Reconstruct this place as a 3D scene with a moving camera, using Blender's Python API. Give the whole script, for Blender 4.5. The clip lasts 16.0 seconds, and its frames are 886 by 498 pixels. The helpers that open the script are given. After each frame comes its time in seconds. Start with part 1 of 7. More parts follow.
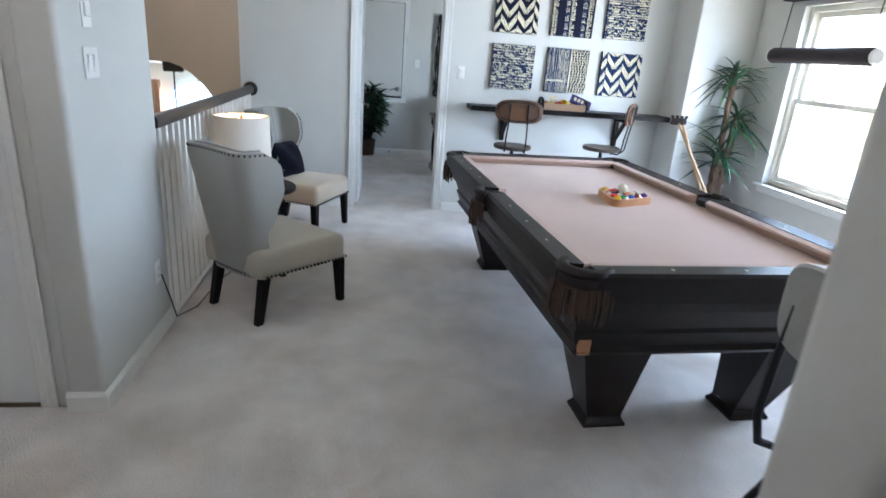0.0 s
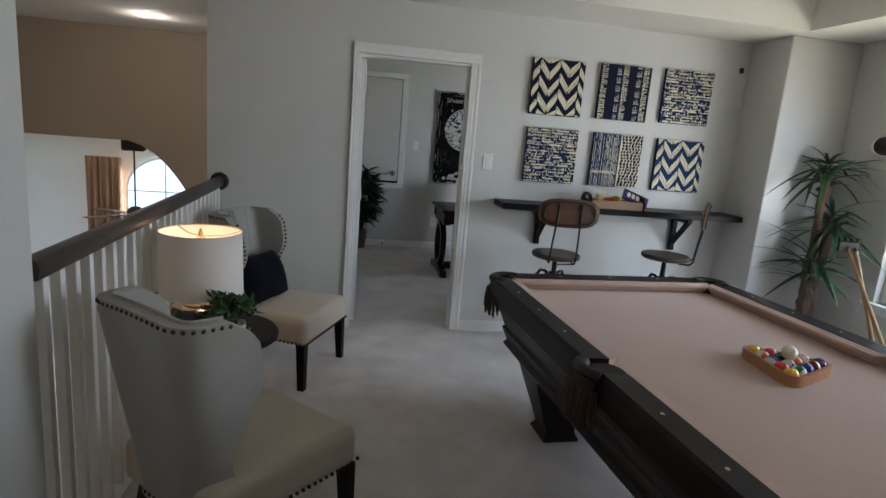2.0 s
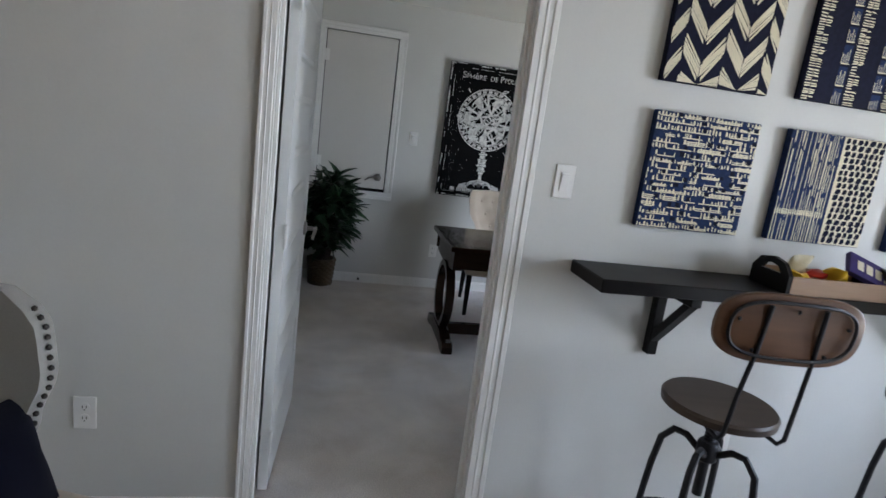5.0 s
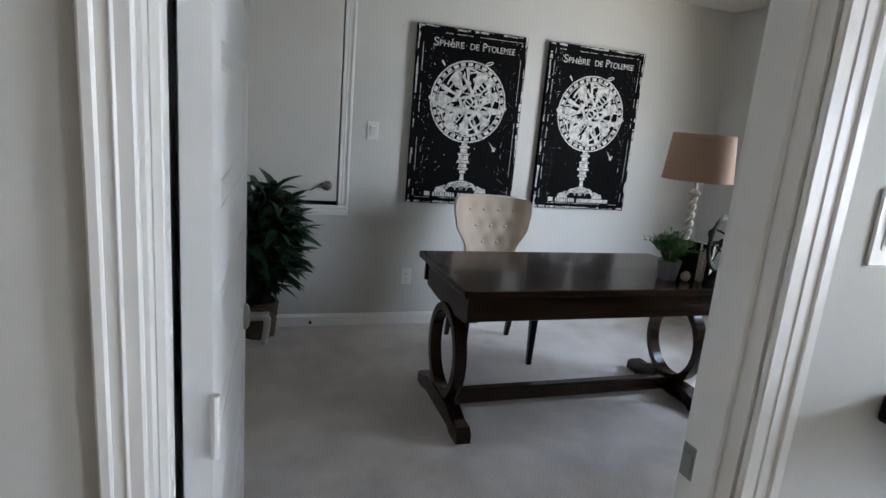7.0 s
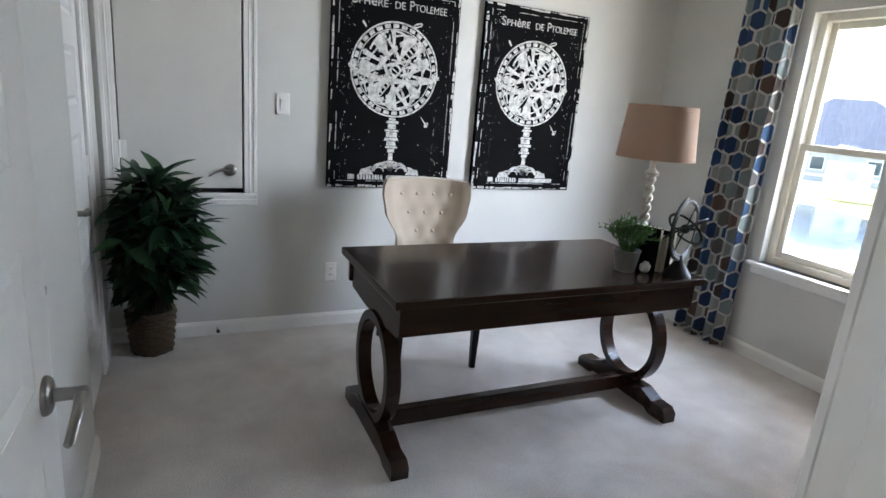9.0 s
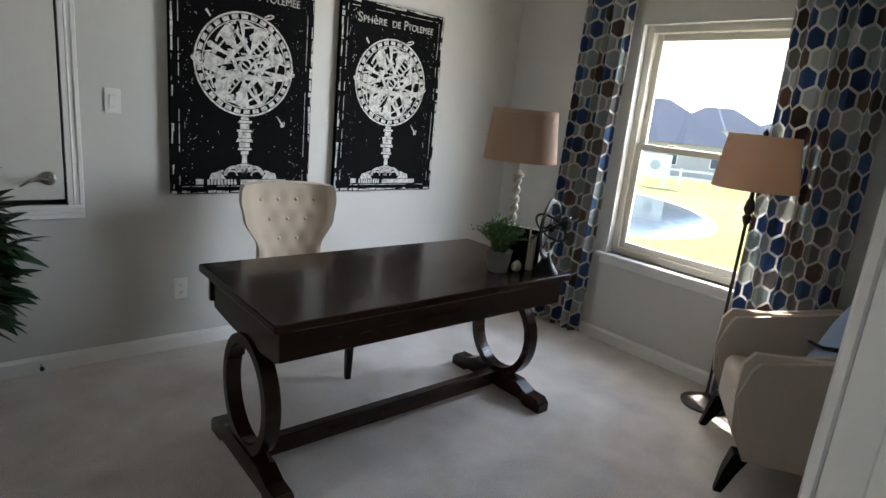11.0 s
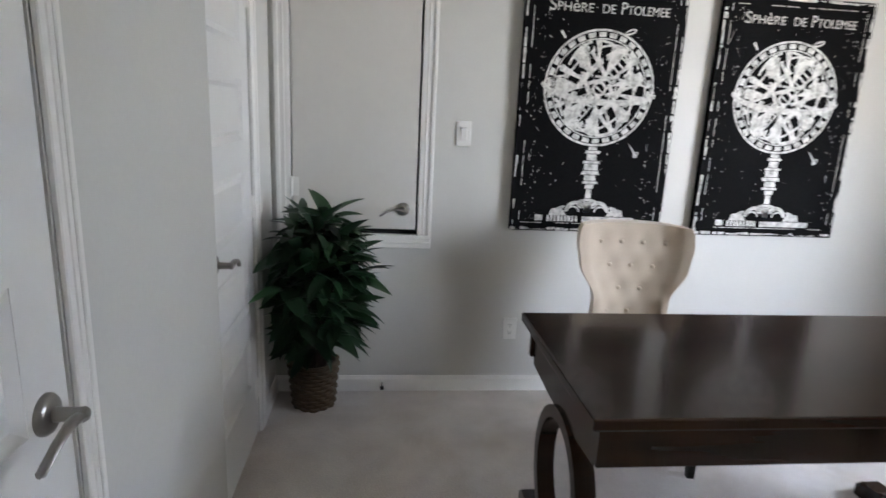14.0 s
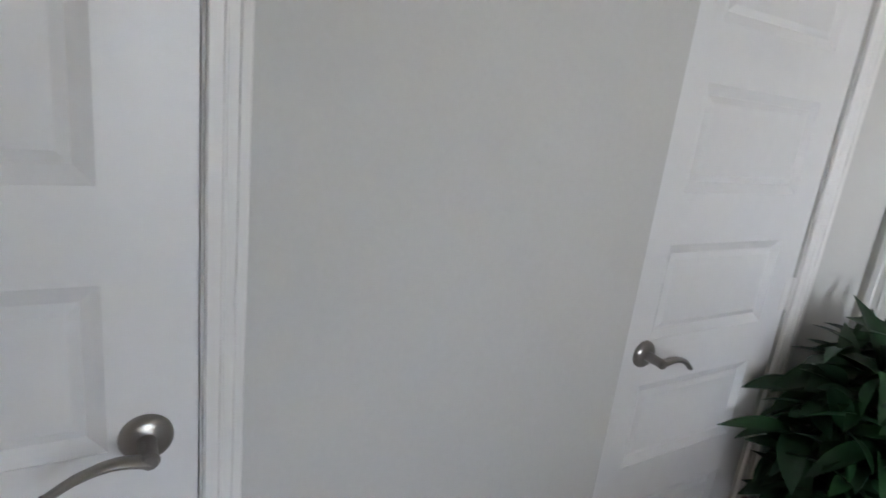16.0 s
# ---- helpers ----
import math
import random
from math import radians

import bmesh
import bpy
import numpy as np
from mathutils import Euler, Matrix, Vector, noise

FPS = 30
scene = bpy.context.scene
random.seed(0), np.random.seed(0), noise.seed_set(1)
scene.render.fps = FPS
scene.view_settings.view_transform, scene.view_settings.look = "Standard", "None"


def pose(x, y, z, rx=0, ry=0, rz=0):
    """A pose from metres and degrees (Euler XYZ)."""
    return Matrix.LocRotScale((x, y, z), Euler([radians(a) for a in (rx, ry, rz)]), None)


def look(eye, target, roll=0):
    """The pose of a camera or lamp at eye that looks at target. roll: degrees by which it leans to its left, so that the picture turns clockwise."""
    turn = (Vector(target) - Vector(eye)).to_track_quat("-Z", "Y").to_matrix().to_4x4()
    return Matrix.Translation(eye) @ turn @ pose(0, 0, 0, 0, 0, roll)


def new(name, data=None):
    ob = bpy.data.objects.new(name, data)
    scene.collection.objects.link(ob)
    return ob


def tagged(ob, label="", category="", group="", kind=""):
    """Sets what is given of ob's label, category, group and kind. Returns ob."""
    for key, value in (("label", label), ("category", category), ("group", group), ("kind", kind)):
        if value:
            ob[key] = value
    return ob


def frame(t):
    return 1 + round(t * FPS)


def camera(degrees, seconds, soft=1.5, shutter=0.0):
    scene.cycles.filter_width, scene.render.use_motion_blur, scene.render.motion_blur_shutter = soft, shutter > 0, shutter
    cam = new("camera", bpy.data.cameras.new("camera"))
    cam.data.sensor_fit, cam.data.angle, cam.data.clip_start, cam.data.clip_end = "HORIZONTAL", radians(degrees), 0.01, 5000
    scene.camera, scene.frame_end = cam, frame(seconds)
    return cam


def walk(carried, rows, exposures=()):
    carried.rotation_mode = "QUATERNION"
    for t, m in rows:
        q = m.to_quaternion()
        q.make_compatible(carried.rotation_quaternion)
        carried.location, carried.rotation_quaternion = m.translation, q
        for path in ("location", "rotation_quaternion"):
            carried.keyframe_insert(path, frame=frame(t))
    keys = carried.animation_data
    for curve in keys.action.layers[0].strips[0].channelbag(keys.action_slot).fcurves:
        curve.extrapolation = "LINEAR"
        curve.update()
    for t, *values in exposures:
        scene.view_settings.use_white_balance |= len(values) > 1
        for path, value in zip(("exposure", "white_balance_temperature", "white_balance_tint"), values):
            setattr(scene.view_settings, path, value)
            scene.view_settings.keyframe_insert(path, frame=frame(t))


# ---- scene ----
cam = camera(75.4, 16.0, shutter=0.15)
PATH = [
    (0, (0.741, 0.43, 1.479), (1.017, 2.305, 0.84), 4.3),
    (0.1, (0.735, 0.492, 1.487), (0.966, 2.388, 0.898), 3.3),
    (0.5, (0.711, 0.741, 1.519), (0.85, 2.661, 0.979), 2.8),
    (1, (0.629, 1.041, 1.537), (0.823, 2.968, 1.04), 2.8),
    (1.5, (0.55, 1.384, 1.533), (0.866, 3.3, 1.055), 3.8),
    (2, (0.532, 1.755, 1.53), (0.89, 3.682, 1.131), 4.7),
    (2.5, (0.488, 2.139, 1.529), (0.886, 4.058, 1.132), 5.7),
    (3, (0.531, 2.57, 1.496), (1.067, 4.455, 1.099), 6.1),
    (3.5, (0.678, 2.981, 1.528), (1.23, 4.855, 1.097), 5.3),
    (4, (0.689, 3.371, 1.505), (1.221, 5.247, 1.06), 5.6),
    (4.5, (0.767, 3.731, 1.476), (1.333, 5.596, 1.027), 6.5),
    (5, (0.843, 4.105, 1.468), (1.218, 6.025, 1.054), 7.5),
    (5.2, (0.849, 4.245, 1.45), (1.206, 6.17, 1.043), 7.8),
    (7.3, (0.712, 5.465, 1.434), (1.416, 7.283, 0.989), 5.2),
    (7.5, (0.712, 5.469, 1.434), (1.466, 7.265, 0.982), 5.5),
    (8, (0.761, 5.601, 1.404), (1.575, 7.365, 0.932), 5.3),
    (8.5, (0.857, 5.743, 1.438), (1.649, 7.517, 0.963), 4.6),
    (9, (0.904, 5.841, 1.427), (1.737, 7.589, 0.924), 4.8),
    (9.5, (0.906, 5.947, 1.445), (2.086, 7.484, 0.946), 5.3),
    (9.7, (0.905, 5.997, 1.439), (2.2, 7.444, 0.961), 6.1),
    (11.8, (0.829, 5.981, 1.464), (2.036, 7.501, 0.981), 4.4),
    (12, (0.868, 5.942, 1.455), (1.976, 7.536, 0.974), 4.8),
    (12.5, (0.877, 5.924, 1.439), (1.772, 7.645, 0.95), 4.7),
    (13, (0.923, 5.977, 1.431), (1.626, 7.781, 0.93), 4.0),
    (13.5, (1.027, 6.144, 1.454), (1.643, 7.981, 0.956), 4.4),
    (14, (1.071, 6.417, 1.426), (1.282, 8.351, 0.963), 2.7),
    (14.5, (1.174, 6.735, 1.437), (0.764, 8.64, 0.988), 4.3),
    (15, (1.221, 6.983, 1.44), (0.504, 8.784, 0.947), 8.0),
    (15.5, (1.257, 7.152, 1.394), (0.04, 8.655, 0.881), 5.7),
    (16, (1.305, 7.195, 1.433), (-0.33, 8.22, 0.908), 6.9),
]
EXPOSURES = [(0, 2.95, 5400, 10), (0.3, 2.40, 5450, 9), (0.5, 2.18, 5450, 8), (1, 1.93, 5550, 9), (1.5, 1.68, 5700, 10), (2, 1.70, 6050, 12), (2.5, 1.75, 6200, 12), (3, 1.85, 6120, 12), (3.5, 1.93, 6050, 13), (4, 2.10, 5980, 14), (5, 2.10, 5950, 14),
             (7.5, 2.45, 6050, 14), (8, 2.66, 5950, 14), (8.5, 3.08, 6000, 13), (9, 3.00, 6050, 14), (9.5, 2.50, 6300, 13), (12, 2.33, 6350, 13), (12.5, 2.27, 6250, 14), (13, 2.36, 6300, 16), (13.5, 2.42, 6450, 18), (14, 3.0, 6300, 17), (14.5, 3.22, 6200, 16), (15, 3.22, 6300, 16), (15.5, 3.20, 6180, 16), (16, 3.0, 6300, 18)]
walk(cam, [(t, look(eye, target, roll)) for t, eye, target, roll in PATH], exposures=EXPOSURES)

# ---- world, sun and large lights ----
world = bpy.data.worlds.new("world")
scene.world = world
world.use_nodes = True
wn = world.node_tree
sky = wn.nodes.new("ShaderNodeTexSky")
sky.sky_type = "NISHITA"
sky.sun_disc = False
sky.sun_elevation = radians(48)
sky.sun_rotation = radians(27.7)
wn.links.new(sky.outputs[0], wn.nodes["Background"].inputs[0])
wn.nodes["Background"].inputs[1].default_value = 0.15

sun = new("sun", bpy.data.lights.new("sun", "SUN"))
sun.data.energy, sun.data.angle, sun.data.color = 2.4, radians(0.5), (1.0, 0.94, 0.84)
sun.matrix_world = look((0.42 * 5 + 4, 0.8 * 5 + 7, 5.0), (4, 7, 0))


def area(name, eye, target, w, h, watts, color, spread=180):
    ob = new(name, bpy.data.lights.new(name, "AREA"))
    ob.data.shape, ob.data.size, ob.data.size_y = "RECTANGLE", w, h
    ob.data.energy, ob.data.color, ob.data.spread = watts, color, radians(spread)
    ob.matrix_world = look(eye, target)
    return ob


def bulb(name, place, watts, color, radius=0.03):
    ob = new(name, bpy.data.lights.new(name, "POINT"))
    ob.data.energy, ob.data.color, ob.data.shadow_soft_size = watts, color, radius
    ob.location = place
    return ob


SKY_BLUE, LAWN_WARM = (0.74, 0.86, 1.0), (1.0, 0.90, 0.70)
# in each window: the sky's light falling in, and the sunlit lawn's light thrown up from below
area("window_light_game", (4.40, 4.57, 1.36), (3.40, 5.03, 0.90), 0.70, 1.25, 6.0, SKY_BLUE, 118)
area("lawn_light_game", (4.38, 4.55, 1.30), (3.38, 5.00, 2.05), 0.70, 1.2, 3.2, LAWN_WARM, 116)
area("window_light_game_near", (4.34, 2.95, 1.36), (3.34, 2.95, 0.90), 0.80, 1.25, 7.0, SKY_BLUE)
area("lawn_light_game_near", (4.33, 2.95, 1.30), (3.33, 3.1, 1.95), 0.80, 1.2, 2.6, LAWN_WARM)
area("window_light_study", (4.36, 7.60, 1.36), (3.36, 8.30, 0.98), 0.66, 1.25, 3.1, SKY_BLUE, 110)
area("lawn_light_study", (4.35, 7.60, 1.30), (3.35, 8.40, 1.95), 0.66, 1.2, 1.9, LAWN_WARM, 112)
area("window_light_great", (-2.9, 13.0, -0.6), (-2.9, 11.0, -0.6), 1.6, 2.0, 28, (1.0, 0.96, 0.9))

# ---- materials ----


def mat(name, color, rough=0.6, metal=0.0, vary=0.12, grain=60.0, bump=0.15, coarse=3.0, bump_mm=1.0, spec=0.5, sheen=0.0, stretch=(1, 1, 1), clear=0.0, by_object=0.0, blotch=None):
    """Principled surface with variation at two scales and a fine relief."""
    m = bpy.data.materials.new(name)
    m.use_nodes = True
    nt = m.node_tree
    n, l = nt.nodes, nt.links
    b = n["Principled BSDF"]
    b.inputs["Roughness"].default_value = rough
    b.inputs["Metallic"].default_value = metal
    b.inputs["Specular IOR Level"].default_value = spec
    b.inputs["Sheen Weight"].default_value = sheen
    b.inputs["Coat Weight"].default_value = clear
    co = n.new("ShaderNodeTexCoord")
    mp = n.new("ShaderNodeMapping")
    mp.inputs["Scale"].default_value = stretch
    l.new(co.outputs["Object"], mp.inputs["Vector"])
    fine, big = n.new("ShaderNodeTexNoise"), n.new("ShaderNodeTexNoise")
    fine.inputs["Scale"].default_value, fine.inputs["Detail"].default_value = grain, 4
    big.inputs["Scale"].default_value, big.inputs["Detail"].default_value = coarse, 3
    l.new(mp.outputs[0], fine.inputs["Vector"])
    l.new(mp.outputs[0], big.inputs["Vector"])
    add = n.new("ShaderNodeMath")
    add.operation = "ADD"
    l.new(fine.outputs["Fac"], add.inputs[0])
    l.new(big.outputs["Fac"], add.inputs[1])
    rg = n.new("ShaderNodeMapRange")
    rg.inputs["From Min"].default_value, rg.inputs["From Max"].default_value = 0.6, 1.4
    rg.inputs["To Min"].default_value, rg.inputs["To Max"].default_value = 1 - vary, 1 + vary
    l.new(add.outputs[0], rg.inputs["Value"])
    mul = n.new("ShaderNodeVectorMath")
    mul.operation = "SCALE"
    mul.inputs[0].default_value = color
    l.new(rg.outputs[0], mul.inputs["Scale"])
    last = mul.outputs[0]
    if blotch:
        bl = n.new("ShaderNodeTexNoise")
        bl.inputs["Scale"].default_value, bl.inputs["Detail"].default_value, bl.inputs["Roughness"].default_value = blotch[1], 5, 0.6
        bl.inputs["Distortion"].default_value = 0.6
        l.new(co.outputs["Object"], bl.inputs["Vector"])
        br = n.new("ShaderNodeMapRange")
        br.inputs["From Min"].default_value, br.inputs["From Max"].default_value = 0.42, 0.66
        l.new(bl.outputs["Fac"], br.inputs["Value"])
        bx = n.new("ShaderNodeMix")
        bx.data_type, bx.blend_type = "RGBA", "MULTIPLY"
        l.new(br.outputs[0], bx.inputs["Factor"])
        l.new(last, bx.inputs[6])
        bx.inputs[7].default_value = (*blotch[0], 1)
        last = bx.outputs[2]
    if by_object:
        oi = n.new("ShaderNodeObjectInfo")
        r2 = n.new("ShaderNodeMapRange")
        r2.inputs["To Min"].default_value, r2.inputs["To Max"].default_value = 1 - by_object, 1 + by_object
        l.new(oi.outputs["Random"], r2.inputs["Value"])
        m2 = n.new("ShaderNodeVectorMath")
        m2.operation = "SCALE"
        l.new(last, m2.inputs[0])
        l.new(r2.outputs[0], m2.inputs["Scale"])
        last = m2.outputs[0]
    l.new(last, b.inputs["Base Color"])
    rr = n.new("ShaderNodeMapRange")
    rr.inputs["To Min"].default_value, rr.inputs["To Max"].default_value = max(rough - 0.08, 0.02), min(rough + 0.08, 1)
    l.new(big.outputs["Fac"], rr.inputs["Value"])
    l.new(rr.outputs[0], b.inputs["Roughness"])
    if bump:
        bp = n.new("ShaderNodeBump")
        bp.inputs["Strength"].default_value, bp.inputs["Distance"].default_value = bump, bump_mm / 1000
        l.new(fine.outputs["Fac"], bp.inputs["Height"])
        l.new(bp.outputs[0], b.inputs["Normal"])
    return m


def glow(name, color, strength):
    m = bpy.data.materials.new(name)
    m.use_nodes = True
    b = m.node_tree.nodes["Principled BSDF"]
    b.inputs["Base Color"].default_value = (*color, 1)
    b.inputs["Emission Color"].default_value = (*color, 1)
    b.inputs["Emission Strength"].default_value = strength
    return m


def shade_cloth(name, color, through_amount=0.5):
    m = mat(name, color, 0.9, vary=0.05, grain=400, bump=0.3, bump_mm=0.4, stretch=(1, 1, 0.3))
    nt = m.node_tree
    tr = nt.nodes.new("ShaderNodeBsdfTranslucent")
    tr.inputs[0].default_value = (*color, 1)
    mx = nt.nodes.new("ShaderNodeMixShader")
    mx.inputs[0].default_value = through_amount
    nt.links.new(nt.nodes["Principled BSDF"].outputs[0], mx.inputs[1])
    nt.links.new(tr.outputs[0], mx.inputs[2])
    nt.links.new(mx.outputs[0], nt.nodes["Material Output"].inputs[0])
    return m


WALL = mat("wall_paint", (0.60, 0.595, 0.565), 0.75, vary=0.025, grain=90, bump=0.25, bump_mm=0.6)
TAUPE = mat("taupe_wall_paint", (0.42, 0.35, 0.27), 0.8, vary=0.03, grain=90, bump=0.2, bump_mm=0.6)
CEIL = mat("ceiling_paint", (0.74, 0.72, 0.66), 0.85, vary=0.03, grain=120, bump=0.5, bump_mm=1.2)
TRIM = mat("white_trim_paint", (0.80, 0.79, 0.76), 0.38, vary=0.03, grain=25, bump=0.05)
HATCHP = mat("hatch_paint", (0.64, 0.62, 0.585), 0.5, vary=0.02, grain=40, bump=0.06)
DOORW = mat("white_door_paint", (0.78, 0.78, 0.77), 0.36, vary=0.02, grain=30, bump=0.06)
CARPET = mat("beige_carpet", (0.69, 0.645, 0.615), 0.97, vary=0.26, grain=150, coarse=3.5, bump=1.0, bump_mm=7, spec=0.1, sheen=0.3, blotch=((0.86, 0.82, 0.78), 1.9))
BLACKWOOD = mat("black_stained_wood", (0.006, 0.005, 0.005), 0.40, spec=0.16, vary=0.3, grain=30, stretch=(1, 1, 0.15), bump=0.1)
TABLEWOOD = mat("ebony_stained_wood", (0.010, 0.006, 0.006), 0.36, spec=0.2, vary=0.45, grain=28, stretch=(1, 0.08, 1), bump=0.12, clear=0.02)
DESKWOOD = mat("dark_walnut_wood", (0.024, 0.0105, 0.0058), 0.22, spec=0.3, vary=0.4, grain=26, stretch=(0.08, 1, 1), bump=0.08, clear=0.12)
RAILWOOD = mat("dark_rail_wood", (0.022, 0.015, 0.013), 0.3, vary=0.3, grain=25, stretch=(1, 0.1, 1), bump=0.08)
FELT = mat("tan_billiard_felt", (0.50, 0.36, 0.30), 0.95, vary=0.06, grain=500, coarse=2.5, bump=0.3, bump_mm=0.5, spec=0.1, sheen=0.25)
# same cloth as the bed, darkened a little for the cushions' shaded sides
FELTRAIL = mat("shaded_tan_felt", (0.45, 0.315, 0.255), 0.95, vary=0.07, grain=500, bump=0.3, bump_mm=0.5, spec=0.1, sheen=0.2)
LEATHER = mat("dark_brown_leather", (0.016, 0.010, 0.008), 0.55, spec=0.3, vary=0.3, grain=150, bump=0.4, bump_mm=0.7)
FRINGE = mat("brown_leather_fringe", (0.055, 0.028, 0.016), 0.6, vary=0.4, grain=80, bump=0.4)
LINEN = mat("oatmeal_linen", (0.46, 0.41, 0.33), 0.92, vary=0.10, grain=320, bump=0.6, bump_mm=0.8, spec=0.2, sheen=0.3)
LINENB = mat("grey_linen", (0.31, 0.297, 0.27), 0.92, vary=0.10, grain=320, bump=0.6, bump_mm=0.8, spec=0.2, sheen=0.3)
CREAM = mat("cream_upholstery", (0.56, 0.47, 0.37), 0.9, vary=0.07, grain=300, bump=0.5, bump_mm=0.7, spec=0.2, sheen=0.3)
ARMCLOTH = mat("beige_armchair_cloth", (0.50, 0.43, 0.36), 0.92, vary=0.08, grain=300, bump=0.5, bump_mm=0.8, spec=0.2, sheen=0.2)
NAVY = mat("navy_cushion_cloth", (0.0035, 0.004, 0.010), 0.95, spec=0.1, vary=0.3, grain=250, bump=0.6, bump_mm=0.8, sheen=0.05)
BRONZE = mat("dark_bronze_metal", (0.05, 0.045, 0.04), 0.42, metal=0.85, vary=0.25, grain=60, bump=0.15)
STEEL = mat("brushed_nickel", (0.31, 0.295, 0.275), 0.30, metal=1.0, vary=0.08, grain=120, stretch=(1, 1, 8), bump=0.05)
IRON = mat("grey_cast_iron", (0.020, 0.020, 0.023), 0.5, metal=0.5, vary=0.3, grain=80, bump=0.3)
STOOLWOOD = mat("brown_stool_wood", (0.11, 0.05, 0.022), 0.42, vary=0.4, grain=24, stretch=(0.1, 1, 1), bump=0.15)
SEATWOOD = mat("dark_stool_seat_wood", (0.055, 0.038, 0.028), 0.40, vary=0.35, grain=24, stretch=(0.1, 1, 1), bump=0.15)
PLASTIC = mat("white_plastic", (0.78, 0.77, 0.74), 0.35, vary=0.02, grain=20, bump=0)
VINYL = mat("cream_window_vinyl", (0.72, 0.69, 0.60), 0.4, vary=0.03, grain=30, bump=0.03)
LEAF = mat("dark_green_leaf", (0.008, 0.032, 0.012), 0.42, spec=0.3, vary=0.35, grain=30, bump=0.15, by_object=0.3)
LEAFB = mat("mid_green_leaf", (0.048, 0.105, 0.036), 0.45, vary=0.35, grain=30, bump=0.15)
LEAFC = mat("fresh_green_leaf", (0.07, 0.17, 0.03), 0.5, vary=0.4, grain=40, bump=0.15)
BARK = mat("brown_bark", (0.10, 0.06, 0.035), 0.85, vary=0.5, grain=40, bump=0.8, bump_mm=4, stretch=(1, 1, 0.3))
WICKER = mat("woven_brown_wicker", (0.075, 0.047, 0.024), 0.7, vary=0.5, grain=45, bump=0.6, bump_mm=2, by_object=0.25)
SOIL = mat("dark_potting_soil", (0.03, 0.02, 0.014), 0.95, vary=0.5, grain=80, bump=1, bump_mm=5)
PLASTER = mat("white_distressed_wood", (0.62, 0.58, 0.50), 0.7, vary=0.15, grain=40, bump=0.4, bump_mm=1.5)
LAMPTAN = shade_cloth("tan_linen_shade", (0.60, 0.42, 0.31), 0.25)
LAMPWHITE = shade_cloth("white_linen_shade", (0.74, 0.71, 0.67), 0.14)
LAMPGREY = shade_cloth("grey_tan_shade", (0.72, 0.55, 0.42), 0.55)
GOLD = mat("aged_brass", (0.45, 0.30, 0.12), 0.35, metal=0.9, vary=0.15, grain=60)
ZINC = mat("galvanised_zinc", (0.42, 0.43, 0.44), 0.45, metal=0.7, vary=0.15, grain=40, bump=0.1)
CLAY = mat("pale_stone_pot", (0.52, 0.48, 0.42), 0.85, vary=0.12, grain=60, bump=0.4)
CERAMIC = mat("black_glazed_ceramic", (0.012, 0.012, 0.014), 0.18, vary=0.2, grain=20, bump=0.05, clear=0.3)
RUBBER = mat("black_rubber", (0.012, 0.012, 0.012), 0.7, vary=0.2, grain=60)
CANVAS = mat("cream_canvas", (0.68, 0.62, 0.45), 0.85, vary=0.12, grain=220, bump=0.5, bump_mm=0.6)
INKNAVY = mat("navy_paint", (0.008, 0.009, 0.024), 0.8, spec=0.15, vary=0.4, grain=60, bump=0.4, bump_mm=0.6)
INKBLUE = mat("blue_paint", (0.015, 0.029, 0.085), 0.8, spec=0.15, vary=0.4, grain=60, bump=0.4, bump_mm=0.6)
POSTERBLACK = mat("black_poster_canvas", (0.004, 0.004, 0.0045), 0.85, spec=0.08, vary=0.4, grain=90, bump=0.3, bump_mm=0.6)
POSTERWHITE = mat("white_poster_ink", (0.66, 0.65, 0.62), 0.7, vary=0.14, grain=70, bump=0.3, bump_mm=0.6, blotch=((0.42, 0.42, 0.41), 34))
# near-black that paints the shade inside gaps and slots
DARK = mat("gap_shade_black", (0.006, 0.006, 0.006), 0.8, vary=0.2, grain=30, bump=0)
BEECH = mat("light_beech_wood", (0.42, 0.20, 0.085), 0.4, vary=0.2, grain=30, stretch=(1, 0.15, 1), bump=0.1)
PINE = mat("worn_pine_wood", (0.30, 0.19, 0.115), 0.6, vary=0.35, grain=26, stretch=(0.1, 1, 1), bump=0.2)
CUEWOOD = mat("pale_maple_wood", (0.55, 0.36, 0.19), 0.3, vary=0.15, grain=30, stretch=(1, 1, 0.1), bump=0.05)
BULBM = glow("lit_bulb", (1.0, 0.72, 0.42), 7.0)
CANLIT = glow("lit_can_lens", (1.0, 0.80, 0.62), 3.0)

glass = bpy.data.materials.new("window_glass")
glass.use_nodes = True
gb = glass.node_tree.nodes["Principled BSDF"]
gb.inputs["Transmission Weight"].default_value, gb.inputs["Roughness"].default_value = 1.0, 0.0
gb.inputs["IOR"].default_value, gb.inputs["Base Color"].default_value = 1.45, (0.97, 0.99, 0.98, 1)

# ---- mesh helpers ----


def part(name, bm, material, parent=None, label="", smooth=False):
    me = bpy.data.meshes.new(name)
    bmesh.ops.recalc_face_normals(bm, faces=bm.faces)
    bm.to_mesh(me)
    bm.free()
    me.materials.append(material)
    if smooth:
        me.shade_smooth()
        me.set_sharp_from_angle(angle=radians(38))
    ob = new(name, me)
    if parent is not None:
        ob.parent = parent
    if label:
        ob["label"] = label
    return ob


def shared(name, me, parent, m):
    ob = new(name, me)
    ob.parent = parent
    ob.matrix_basis = m
    return ob


def thing(name, x, y, z, rz=0, label="", category="", group=""):
    ob = new(name)
    ob.matrix_world = pose(x, y, z, 0, 0, rz)
    return tagged(ob, label, category, group)


def struct(name, bm, material, label="", smooth=False):
    return tagged(part(name, bm, material, smooth=smooth), label=label, kind="structure")


